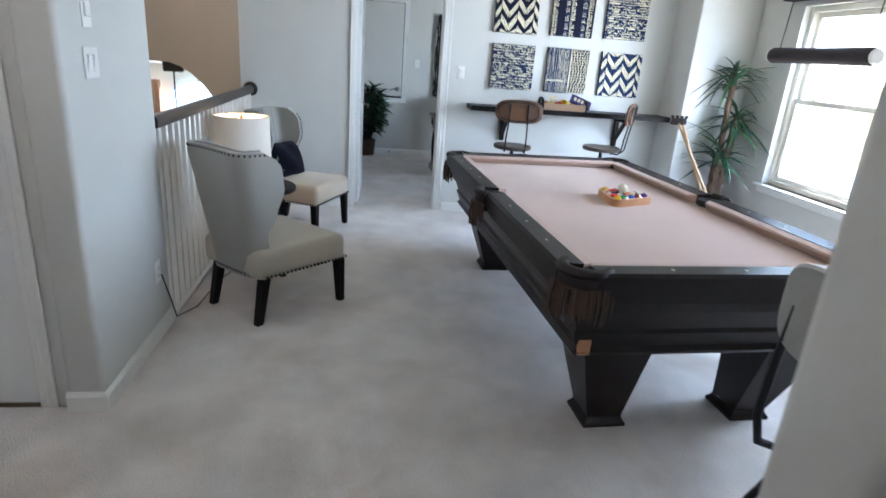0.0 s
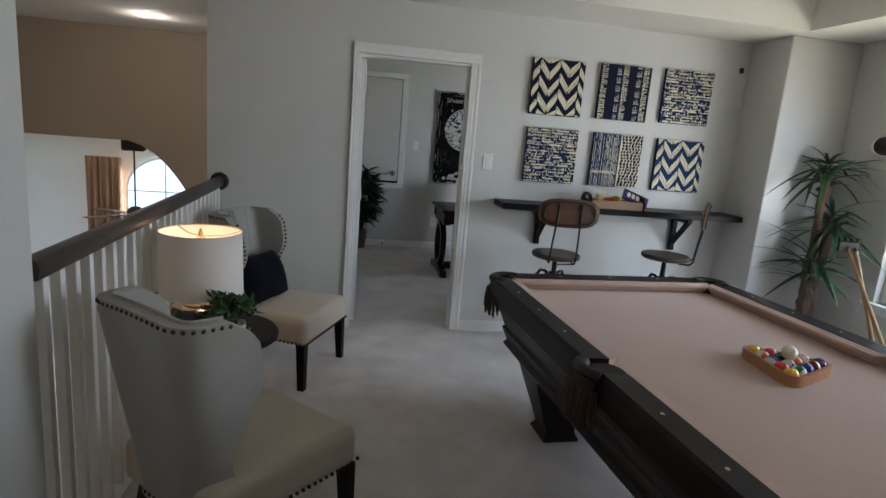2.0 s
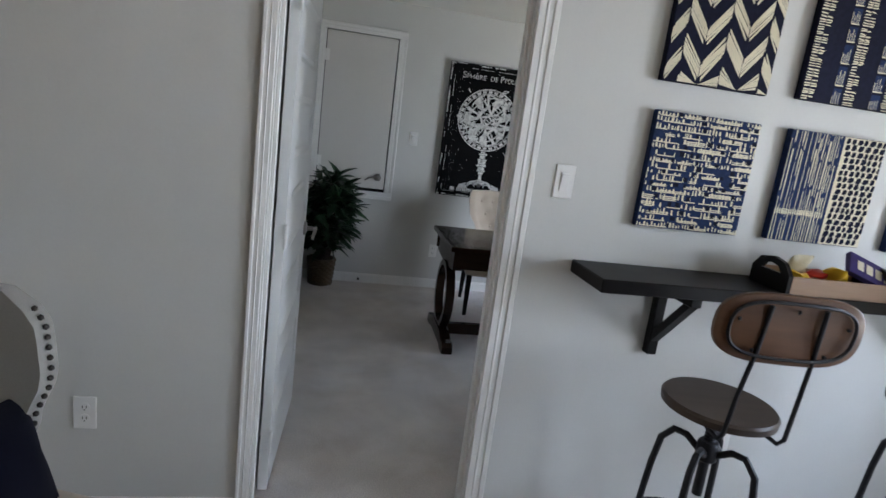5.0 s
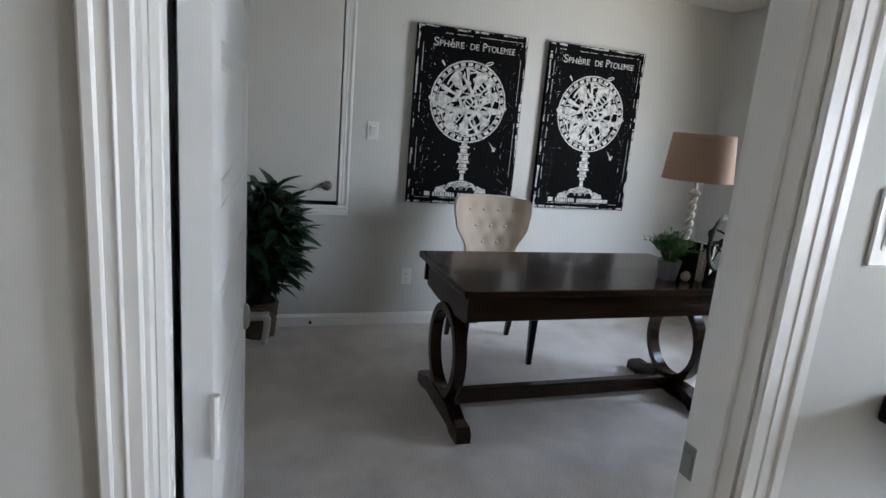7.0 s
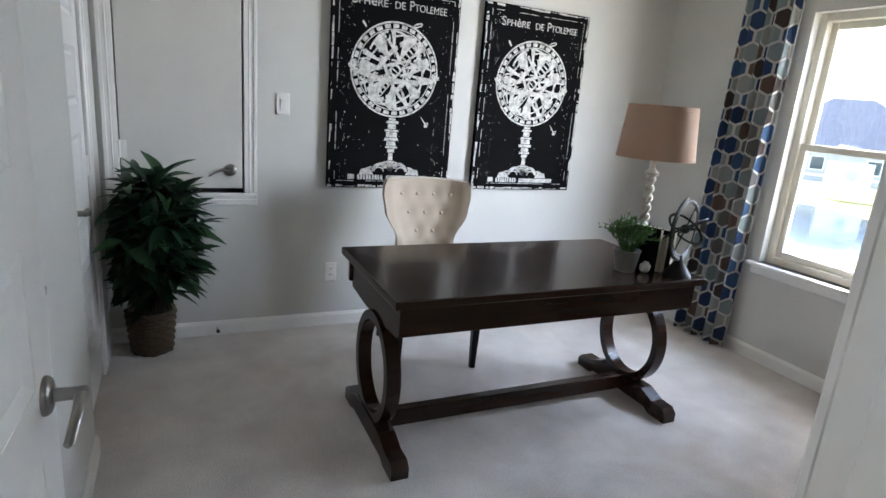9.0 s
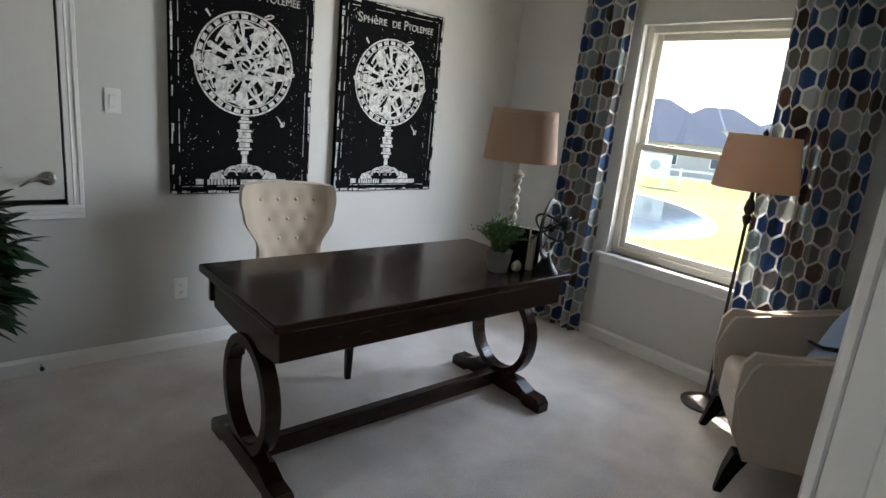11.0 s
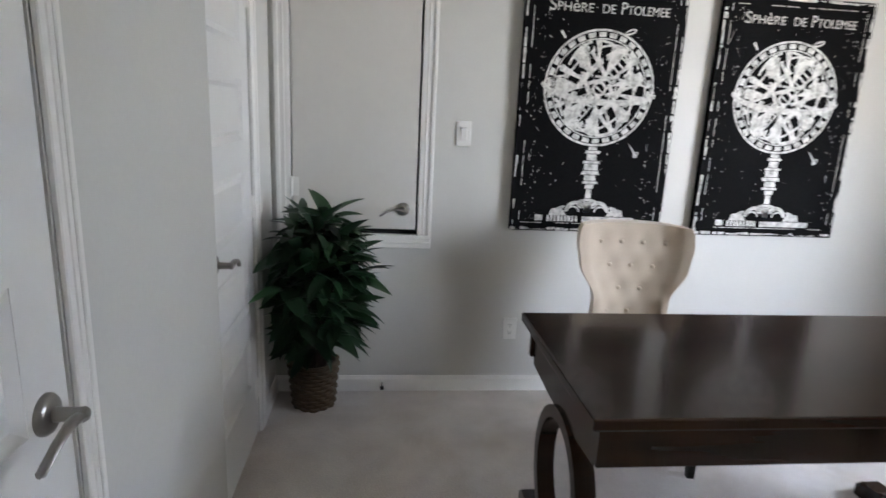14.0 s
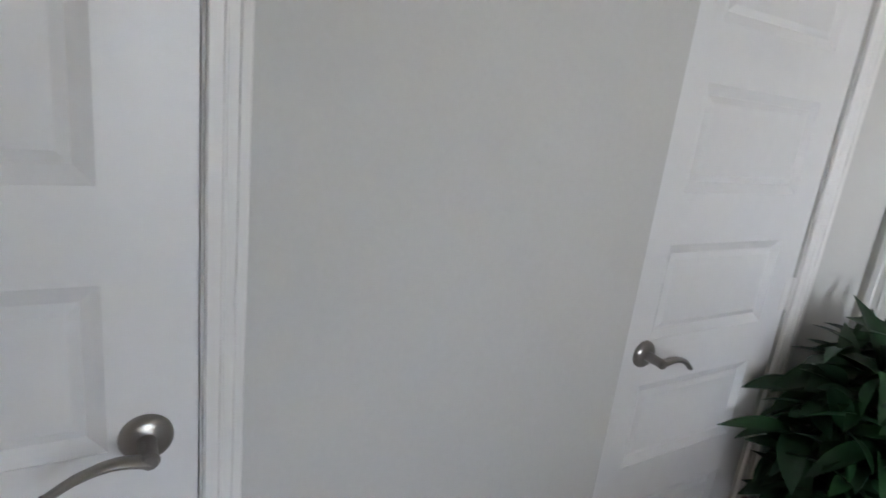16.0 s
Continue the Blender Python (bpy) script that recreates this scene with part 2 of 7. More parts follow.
def B():
    return bmesh.new()


def box(bm, x0, x1, y0, y1, z0, z1, bev=0.0, m=None, seg=1):
    vs = bmesh.ops.create_cube(bm, size=1, matrix=Matrix.LocRotScale(((x0 + x1) / 2, (y0 + y1) / 2, (z0 + z1) / 2), None, (abs(x1 - x0), abs(y1 - y0), abs(z1 - z0))))["verts"]
    if bev:
        es = list({e for v in vs for e in v.link_edges})
        r = bmesh.ops.bevel(bm, geom=es, offset=bev, segments=seg, profile=0.5, affect="EDGES")
        vs = list({v for f in r["faces"] for v in f.verts} | {v for v in vs if v.is_valid})
    if m is not None:
        bmesh.ops.transform(bm, matrix=m, verts=vs)
    return vs


def lathe(bm, prof, seg=24, m=None, cap=True):
    rings = []
    for r, z in prof:
        rings.append([bm.verts.new((r * math.cos(2 * math.pi * i / seg), r * math.sin(2 * math.pi * i / seg), z)) for i in range(seg)])
    for a, b in zip(rings, rings[1:]):
        for i in range(seg):
            bm.faces.new((a[i], a[(i + 1) % seg], b[(i + 1) % seg], b[i]))
    if cap:
        bm.faces.new(rings[0][::-1])
        bm.faces.new(rings[-1])
    vs = [v for r in rings for v in r]
    if m is not None:
        bmesh.ops.transform(bm, matrix=m, verts=vs)
    return vs


def tube(bm, pts, rad, seg=8, closed=False, flat=1.0):
    pts = [Vector(p) for p in pts]
    n = len(pts)
    rads = rad if isinstance(rad, (list, tuple)) else [rad] * n
    rings, up = [], None
    for i, p in enumerate(pts):
        if closed:
            d = (pts[(i + 1) % n] - pts[i - 1]).normalized()
        else:
            d = (pts[min(i + 1, n - 1)] - pts[max(i - 1, 0)]).normalized()
        if up is None:
            up = Vector((0, 0, 1)) if abs(d.z) < 0.9 else Vector((1, 0, 0))
        s = d.cross(up).normalized()
        up = s.cross(d).normalized()
        rings.append([bm.verts.new(p + rads[i] * (math.cos(2 * math.pi * k / seg) * s + flat * math.sin(2 * math.pi * k / seg) * up)) for k in range(seg)])
    pairs = list(zip(rings, rings[1:])) + ([(rings[-1], rings[0])] if closed else [])
    for a, b in pairs:
        for k in range(seg):
            bm.faces.new((a[k], a[(k + 1) % seg], b[(k + 1) % seg], b[k]))
    if not closed:
        bm.faces.new(rings[0][::-1])
        bm.faces.new(rings[-1])
    return [v for r in rings for v in r]


def prism(bm, outline, d0, d1, axis="y", bev=0.0):
    """Extrude an outline (pairs) from d0 to d1 along the axis; pairs are (x, z) for y, (y, z) for x, (x, y) for z."""
    def put(u, v, d):
        return {"y": (u, d, v), "x": (d, u, v), "z": (u, v, d)}[axis]
    a = [bm.verts.new(put(u, v, d0)) for u, v in outline]
    b = [bm.verts.new(put(u, v, d1)) for u, v in outline]
    fs = [bm.faces.new(a), bm.faces.new(b[::-1])]
    n = len(a)
    for i in range(n):
        fs.append(bm.faces.new((a[i], b[i], b[(i + 1) % n], a[(i + 1) % n])))
    if bev:
        es = list({e for f in fs[:2] for e in f.edges})
        bmesh.ops.bevel(bm, geom=es, offset=bev, segments=2, affect="EDGES")
    return a + b


def loft(bm, rings, cap=True):
    rr = [[bm.verts.new(p) for p in r] for r in rings]
    n = len(rr[0])
    for a, b in zip(rr, rr[1:]):
        for i in range(n):
            bm.faces.new((a[i], a[(i + 1) % n], b[(i + 1) % n], b[i]))
    if cap:
        bm.faces.new(rr[0][::-1])
        bm.faces.new(rr[-1])
    return [v for r in rr for v in r]


def slab(bm, x0, x1, y0, y1, z0, z1, r=0.06, seg=4, puff=0.0):
    """A soft block with rounded edges; puff raises the middle of its top."""
    vs = box(bm, x0, x1, y0, y1, z0, z1, min(r, (z1 - z0) * 0.48), seg=seg)
    return vs


def rnd(a, b):
    return random.uniform(a, b)

# ---- the large structure ----
CE = 2.40          # ceiling of the game room
CS = 2.42          # ceiling of the study
FAR = 6.0          # far wall of the game room, front face
SB = 6.105         # its back, inside the study
SF = 9.18          # far wall of the study
RX = 4.22          # window wall of the game room
SX = 4.17          # window wall of the study
LX = -0.285        # partition beside the stairwell

bm = B()
box(bm, -1.8, RX, -1.2, 2.62, -0.2, 0)
box(bm, LX - 0.06, RX, 2.62, FAR, -0.2, 0)
box(bm, 0.624, 1.415, FAR, SB, -0.2, 0)
struct("floor_game_room", bm, CARPET, "beige cut-pile carpet with vacuum marks")
bm = B()
box(bm, 0.3, SX, SB, SF, -0.2, 0)
struct("floor_study", bm, CARPET, "beige cut-pile carpet in the study")


def wall_with_holes(bm, axis, d0, d1, u0, u1, z0, z1, holes):
    """A wall from u0 to u1 along the other horizontal axis, d0 to d1 thick, with holes (ua, ub, za, zb)."""
    def put(a, b, c, d):
        if b - a < 1e-4 or d - c < 1e-4:
            return
        if axis == "y":
            box(bm, a, b, d0, d1, c, d)
        else:
            box(bm, d0, d1, a, b, c, d)
    last = u0
    for ua, ub, za, zb in sorted(holes):
        put(last, ua, z0, z1)
        put(ua, ub, z0, za)
        put(ua, ub, zb, z1)
        last = ub
    put(last, u1, z0, z1)


# far wall with the study doorway
bm = B()
wall_with_holes(bm, "y", FAR, SB, -0.395, RX + 0.15, 0, 2.75, [(0.612, 1.427, 0, 2.037)])
struct("wall_north", bm, WALL, "pale greige painted wall around the study doorway")
# boxed-out corner beside the window wall
bm = B()
box(bm, 3.637, RX, 5.57, FAR, 0, CE, 0.012, seg=3)
struct("wall_bump", bm, WALL, "boxed-out wall corner in pale greige paint", smooth=True)
# window wall
W1 = [(4.09, 5.04, 0.608, 2.06), (2.47, 3.43, 0.60, 2.03)]
bm = B()
wall_with_holes(bm, "x", RX, RX + 0.15, -1.2, FAR, 0, 2.75, W1)
struct("wall_east", bm, WALL, "pale greige window wall of the game room")
# wall and corner at the entrance
bm = B()
box(bm, 1.128, RX, 0.73, 0.85, 0, CE, 0.02, seg=3)
box(bm, 1.131, 1.23, -1.2, 0.73, 0, CE)
struct("wall_south", bm, WALL, "pale wall corner where the hall meets the game room", smooth=True)
bm = B()
box(bm, -1.8, 1.13, -1.32, -1.2, 0, CE)
struct("wall_hall_end", bm, WALL, "plain hall wall")
bm = B()
box(bm, -1.92, -1.8, -1.2, 2.62, 0, CE)
struct("wall_hall_west", bm, WALL, "plain hall wall")
# partition between hall door and stairwell, bull-nosed corner
bm = B()
box(bm, -0.43, LX, 2.60, 3.45, 0, CE, 0.022, seg=4)
struct("wall_partition", bm, WALL, "partition wall with a rounded corner", smooth=True)
bm = B()
wall_with_holes(bm, "y", 2.63, 2.75, -1.8, -0.43, 0, CE, [(-1.29, -0.55, 0, 2.03)])
struct("wall_hall_north", bm, WALL, "hall wall around a closed door")

# stairwell beyond the rail
bm = B()
box(bm, -4.7, -4.58, 2.75, 10.1, -2.75, 2.75)
struct("wall_stair_west", bm, TAUPE, "taupe stairwell wall")
bm = B()
box(bm, -4.58, -0.433, 2.755, 2.85, -2.75, 2.515)
struct("wall_stair_south", bm, TAUPE, "taupe stairwell wall")
bm = B()
box(bm, -0.395, -0.275, SB, 10.1, -2.75, 2.75)
box(bm, -0.395, -0.36, 2.75, SB - 0.12, -2.75, -0.2)
struct("wall_stair_east", bm, WALL, "pale wall along the stairwell")
bm = B()
prism(bm, [(-4.7, 2.75), (-4.7, 1.085), (-2.28, 1.085), (-2.12, 1.03), (-1.955, 0.93), (-1.8, 0.78), (-1.66, 0.6), (-1.4, 0.2), (-0.9, -0.7), (-0.275, -1.7), (-0.275, 2.75)], 10.1, 10.25)
struct("wall_stair_north", bm, TAUPE, "taupe upper wall with an angled opening to the great room")
bm = B()
box(bm, -4.7, -0.275, 2.6, 10.25, 2.52, 2.62)
struct("ceiling_stairwell", bm, CEIL)
bm = B()
box(bm, -6.5, 1.0, 2.6, 14.0, -2.85, -2.75)
struct("floor_great_room", bm, CARPET, "carpet on the floor below")
bm = B()
wall_with_holes(bm, "y", 13.2, 13.35, -6.5, 1.0, -2.75, 2.2, [(-3.35, -2.0, -2.0, 0.25)])
struct("wall_great_north", bm, CEIL, "cream wall of the great room below")
bm = B()
box(bm, -6.62, -6.5, 10.25, 13.35, -2.75, 2.2)
struct("wall_great_west", bm, CEIL)
bm = B()
box(bm, 1.0, 1.12, 10.25, 13.35, -2.75, 2.2)
struct("wall_great_east", bm, CEIL)
bm = B()
prism(bm, [(10.25, 1.22), (13.35, 0.9), (13.35, 1.02), (10.25, 1.34)], -6.5, 1.0, "x")
struct("ceiling_great_room", bm, CEIL)

# ceilings
bm = B()
TRAY = (1.35, 3.62, 1.6, 5.41)
x0, x1, y0, y1 = TRAY
box(bm, -1.8, x0, -1.2, 2.62, CE, CE + 0.1)
box(bm, LX - 0.15, x0, 2.62, FAR, CE, CE + 0.1)
box(bm, x0, RX, -1.2, y0, CE, CE + 0.1)
box(bm, x0, RX, y1, FAR, CE, CE + 0.1)
box(bm, x1, RX, y0, y1, CE, CE + 0.1)
for a in ((x0 - 0.1, x0, y0, y1), (x1, x1 + 0.1, y0, y1), (x0, x1, y0 - 0.1, y0), (x0, x1, y1, y1 + 0.1)):
    box(bm, *a, CE + 0.1, CE + 0.26)
box(bm, x0 - 0.1, x1 + 0.1, y0 - 0.1, y1 + 0.1, CE + 0.26, CE + 0.34)
struct("ceiling_game_room", bm, CEIL)
bm = B()
box(bm, 0.3, SX, SB, SF, CS, CS + 0.1)
struct("ceiling_study", bm, CEIL)

# study walls
bm = B()
wall_with_holes(bm, "y", SF, SF + 0.14, 0.3, SX + 0.15, 0, CS + 0.1, [(0.638, 1.238, 0.83, 2.135)])
struct("wall_study_north", bm, WALL, "pale greige wall behind the desk")
bm = B()
wall_with_holes(bm, "x", 0.47, 0.585, SB, 8.115, 0, CS + 0.1, [(6.595, 7.30, 0, 2.03)])
struct("wall_study_west", bm, WALL, "pale greige wall with a closed closet door")
bm = B()
wall_with_holes(bm, "x", 0.43, 0.545, 8.115, SF, 0, CS + 0.1, [(8.13, 8.785, 0, 2.03)])
struct("wall_study_closet", bm, WALL, "recessed wall around the second closet door")
bm = B()
box(bm, 0.30, 0.42, SB, SF, 0, CS + 0.1)
struct("wall_closet_back", bm, WALL, "plain wall at the back of the closets")
W2 = [(7.15, 8.13, 0.612, 2.065)]
bm = B()
wall_with_holes(bm, "x", SX, SX + 0.15, SB, SF, 0, CS + 0.1, W2)
struct("wall_study_east", bm, WALL, "pale greige window wall of the study")


# baseboards
def baseboard(name, x0, y0, x1, y1, nx, ny, h=0.083, t=0.014):
    """Board on the wall line from (x0, y0) to (x1, y1), standing out along (nx, ny)."""
    bm = B()
    prof = [(0, 0), (t, 0), (t, h - 0.018), (t * 0.55, h - 0.006), (t * 0.4, h), (0, h)]
    a = [bm.verts.new((x0 + nx * d, y0 + ny * d, z)) for d, z in prof]
    b = [bm.verts.new((x1 + nx * d, y1 + ny * d, z)) for d, z in prof]
    bm.faces.new(a)
    bm.faces.new(b[::-1])
    for i in range(len(prof)):
        j = (i + 1) % len(prof)
        bm.faces.new((a[i], a[j], b[j], b[i]))
    return struct(name, bm, TRIM, "white painted baseboard")


baseboard("baseboard_north_left", -0.395, FAR, 0.572, FAR, 0, -1)
baseboard("baseboard_north_right", 1.50, FAR, 3.637, FAR, 0, -1)
baseboard("baseboard_bump_side", 3.637, 5.57, 3.637, FAR, -1, 0)
baseboard("baseboard_bump", 3.637, 5.57, RX, 5.57, 0, -1)
baseboard("baseboard_east", RX, 0.85, RX, 5.57, -1, 0)
baseboard("baseboard_partition", LX, 2.588, LX, 3.45, 1, 0)
baseboard("baseboard_partition_end", -0.43, 2.60, LX + 0.012, 2.60, 0, -1)
baseboard("baseboard_south", 1.128, 0.85, RX, 0.85, 0, 1)
baseboard("baseboard_hall_east", 1.128, -1.2, 1.128, 0.85, -1, 0)
baseboard("baseboard_study_north", 0.545, SF, SX, SF, 0, -1)
baseboard("baseboard_study_west", 0.585, 7.366, 0.585, 8.115, 1, 0)
baseboard("baseboard_study_recess", 0.545, 8.835, 0.545, SF, 1, 0)
baseboard("baseboard_study_east", SX, SB, SX, SF, -1, 0)
baseboard("baseboard_study_south", 1.50, SB, SX, SB, 0, 1)


# casings: stepped white trim round an opening
def casing_strip(bm, axis, wall, out, u0, u1, z0, z1, w, inner):
    """Three stepped laths. inner: which side faces the opening (-1 or 1 along u, or 0 for a head)."""
    steps = [(0.0, 1.0, 0.012), (0.0, 0.30, 0.0165), (0.52, 0.66, 0.0142)]
    for a, b, d in steps:
        if inner == 0:
            zz = (z1 - (z1 - z0) * b, z1 - (z1 - z0) * a)
            uu = (u0, u1)
        else:
            if inner > 0:
                uu = (u0 + (u1 - u0) * a, u0 + (u1 - u0) * b)
            else:
                uu = (u1 - (u1 - u0) * b, u1 - (u1 - u0) * a)
            zz = (z0, z1)
        lo, hi = sorted((wall, wall + out * d))
        if axis == "y":
            box(bm, uu[0], uu[1], lo, hi, zz[0], zz[1], 0.0025)
        else:
            box(bm, lo, hi, uu[0], uu[1], zz[0], zz[1], 0.0025)


def casing(name, axis, wall, out, u0, u1, z1, w=0.078, z0=0.0, sill=False, label="white stepped door casing", left=True, right=True, wl=None):
    bm = B()
    wl = wl or w
    if left:
        casing_strip(bm, axis, wall, out, u0 - wl, u0 - 0.004, z0, z1 + 0.004, w, 1)
    if right:
        casing_strip(bm, axis, wall, out, u1 + 0.004, u1 + w, z0, z1 + 0.004, w, -1)
    casing_strip(bm, axis, wall, out, u0 - (wl if left else 0), u1 + (w if right else 0), z1 + 0.004, z1 + w - 0.006, w, 0)
    if sill:
        casing_strip(bm, axis, wall, out, u0 - w, u1 + w, z0 - w + 0.006, z0, w, 0)
    return struct(name, bm, TRIM, label)


casing("trim_study_door", "y", FAR, -1, 0.624, 1.415, 2.025, wl=0.047)
casing("trim_study_door_inside", "y", SB, 1, 0.624, 1.415, 2.025, wl=0.03)
casing("trim_hatch", "y", SF, -1, 0.641, 1.235, 2.13, w=0.072, z0=0.833, sill=True, label="white casing round a wall hatch")
casing("trim_closet", "x", 0.585, 1, 6.595, 7.30, 2.03, w=0.053)
casing("trim_closet_narrow", "x", 0.545, 1, 8.13, 8.785, 2.03, w=0.075, left=False)
casing("trim_hall_door", "y", 2.63, -1, -1.29, -0.55, 2.03, w=0.07)
# jambs of the study doorway
bm = B()
box(bm, 0.612, 0.624, FAR + 0.002, SB - 0.002, 0, 2.025)
box(bm, 1.415, 1.427, FAR + 0.002, SB - 0.002, 0, 2.025)
box(bm, 0.624, 1.415, FAR + 0.002, SB - 0.002, 2.010, 2.025)
box(bm, 1.403, 1.415, FAR + 0.03, FAR + 0.07, 0, 2.010, 0.002)
box(bm, 0.624, 0.636, FAR + 0.03, FAR + 0.07, 0, 2.010, 0.002)
struct("trim_study_jamb", bm, TRIM, "white door jamb with stops")
strike = B()
box(strike, 1.4135, 1.4155, FAR + 0.074, FAR + 0.108, 0.885, 0.945, 0.001)
box(strike, 1.4115, 1.414, FAR + 0.083, FAR + 0.099, 0.900, 0.930, 0.001)
tagged(part("strike_plate", strike, STEEL), "brushed nickel strike plate on the jamb", "strike plate")


# doors: five recessed panels
def door_leaf(name, w, h, hinge, rz, mirror=1, lever=True, label="", panels=5, both=True, category="door", swing=1, inset=0.062, lever_z=0.92):
    """Leaf with its hinge edge at the empty's origin; it runs along +x, 36 mm thick in y."""
    root = thing(name, *hinge, rz, label, category)
    t = 0.036
    bm = B()
    if panels:
        st, pit = 0.105, 0.338
        tops = [1.85 - pit * i for i in range(panels)]
        ph = 0.222
        box(bm, 0, st, -t / 2, t / 2, 0.012, h)
        box(bm, w - st, w, -t / 2, t / 2, 0.012, h)
        zs = [h] + [z for p in tops for z in (p, p - ph)] + [0.012]
        for a, b in zip(zs[0::2], zs[1::2]):
            box(bm, st, w - st, -t / 2, t / 2, b, a)
        for p in tops:
            for s in (-1, 1):
                # sloped moulding and raised field
                o = [(st, p - ph), (w - st, p - ph), (w - st, p), (st, p)]
                ins = 0.022
                i1 = [(st + ins, p - ph + ins), (w - st - ins, p - ph + ins), (w - st - ins, p - ins), (st + ins, p - ins)]
                ins = 0.036
                i2 = [(st + ins, p - ph + ins), (w - st - ins, p - ph + ins), (w - st - ins, p - ins), (st + ins, p - ins)]
                lv = [(o, t / 2 - 0.001), (i1, t / 2 - 0.010), (i2, t / 2 - 0.004)]
                rings = [[bm.verts.new((u, s * d, v)) for u, v in q] for q, d in lv]
                for ra, rb in zip(rings, rings[1:]):
                    for k in range(4):
                        bm.faces.new((ra[k], ra[(k + 1) % 4], rb[(k + 1) % 4], rb[k]))
                bm.faces.new(rings[-1])
    else:
        box(bm, 0, w, -t / 2, t / 2, 0.004, h, 0.002)
    part("leaf", bm, DOORW if panels else HATCHP, root)
    if lever:
        zz = lever_z if panels else 0.105
        for s in ((1, -1) if both else (swing,)):
            lever_handle(root, w - inset, s * t / 2, zz, s)
    bm = B()
    box(bm, w - 0.001, w + 0.0012, -0.012, 0.012, 0.887 if panels else 0.08, 0.943 if panels else 0.13)
    part("latch_plate", bm, STEEL, root)
    for zc in ((0.22, 1.02, 1.82) if panels else (0.2, h - 0.2)):
        bm = B()
        lathe(bm, [(0.006, zc - 0.045), (0.006, zc + 0.045)], 10, Matrix.Translation((-0.004, swing * (t / 2 + 0.003), 0)))
        box(bm, -0.001, 0.03, swing * (t / 2) - 0.0005, swing * (t / 2) + 0.0022, zc - 0.045, zc + 0.045)
        part("hinge", bm, TRIM, root, "white painted hinge")
    return root


def lever_handle(root, x, y, z, s):
    bm = B()
    m = Matrix.Translation((x, y, z)) @ pose(0, 0, 0, -90 * s)
    lathe(bm, [(0.0325, 0), (0.0325, 0.004), (0.029, 0.009), (0.022, 0.012), (0.0115, 0.014), (0.0105, 0.045), (0.012, 0.055), (0.009, 0.06)], 28, m)
    pts = []
    for k in range(11):
        u = k / 10
        pts.append((x - 0.108 * u, y + s * (0.050 + 0.006 * math.sin(u * 3.1)), z - 0.004 + 0.010 * math.sin(u * 4.5) - 0.026 * max(0, u - 0.72) / 0.28 * (u - 0.5)))
    pts.append((x - 0.112, y + s * 0.048, z - 0.026))
    tube(bm, pts, [0.0105, 0.0105, 0.010, 0.0095, 0.009, 0.0085, 0.008, 0.008, 0.0075, 0.0075, 0.0075, 0.006], 10, flat=0.75)
    return part("door_handle", bm, STEEL, root, "brushed nickel curved lever handle", smooth=True)


# the study's own door stands open into the study
door_leaf("door_1", 0.755, 2.005, (0.654, 6.146, 0), 87.7, label="white five-panel door standing open into the study", swing=-1)
# closed closet doors
door_leaf("door_2", 0.70, 2.02, (0.563, 6.5985, 0), 90, lever_z=0.965, label="white five-panel closet door, closed, in white casing", swing=-1)
door_leaf("door_3", 0.64, 2.02, (0.523, 8.781, 0), -90, inset=0.095, label="narrow white five-panel closet door, closed, behind the plant", swing=1)
door_leaf("door_4", 0.735, 2.02, (-0.5525, 2.655, 0), 180, label="white five-panel hall door, closed", swing=1)
# flat attic hatch, hung on its left edge, lever low at the right
door_leaf("hatch_door", 0.586, 1.272, (0.644, SF + 0.012, 0.856), 0, label="flat white wall hatch with a low lever handle", panels=0, both=False, swing=-1, category="hatch")
bm = B()
# solid black board: the shade round the leaf is put into its colour
box(bm, 0.638, 1.238, SF + 0.035, SF + 0.10, 0.83, 2.135)
struct("trim_hatch_back", bm, DARK, "black board behind the hatch, painting the shade in its gap")


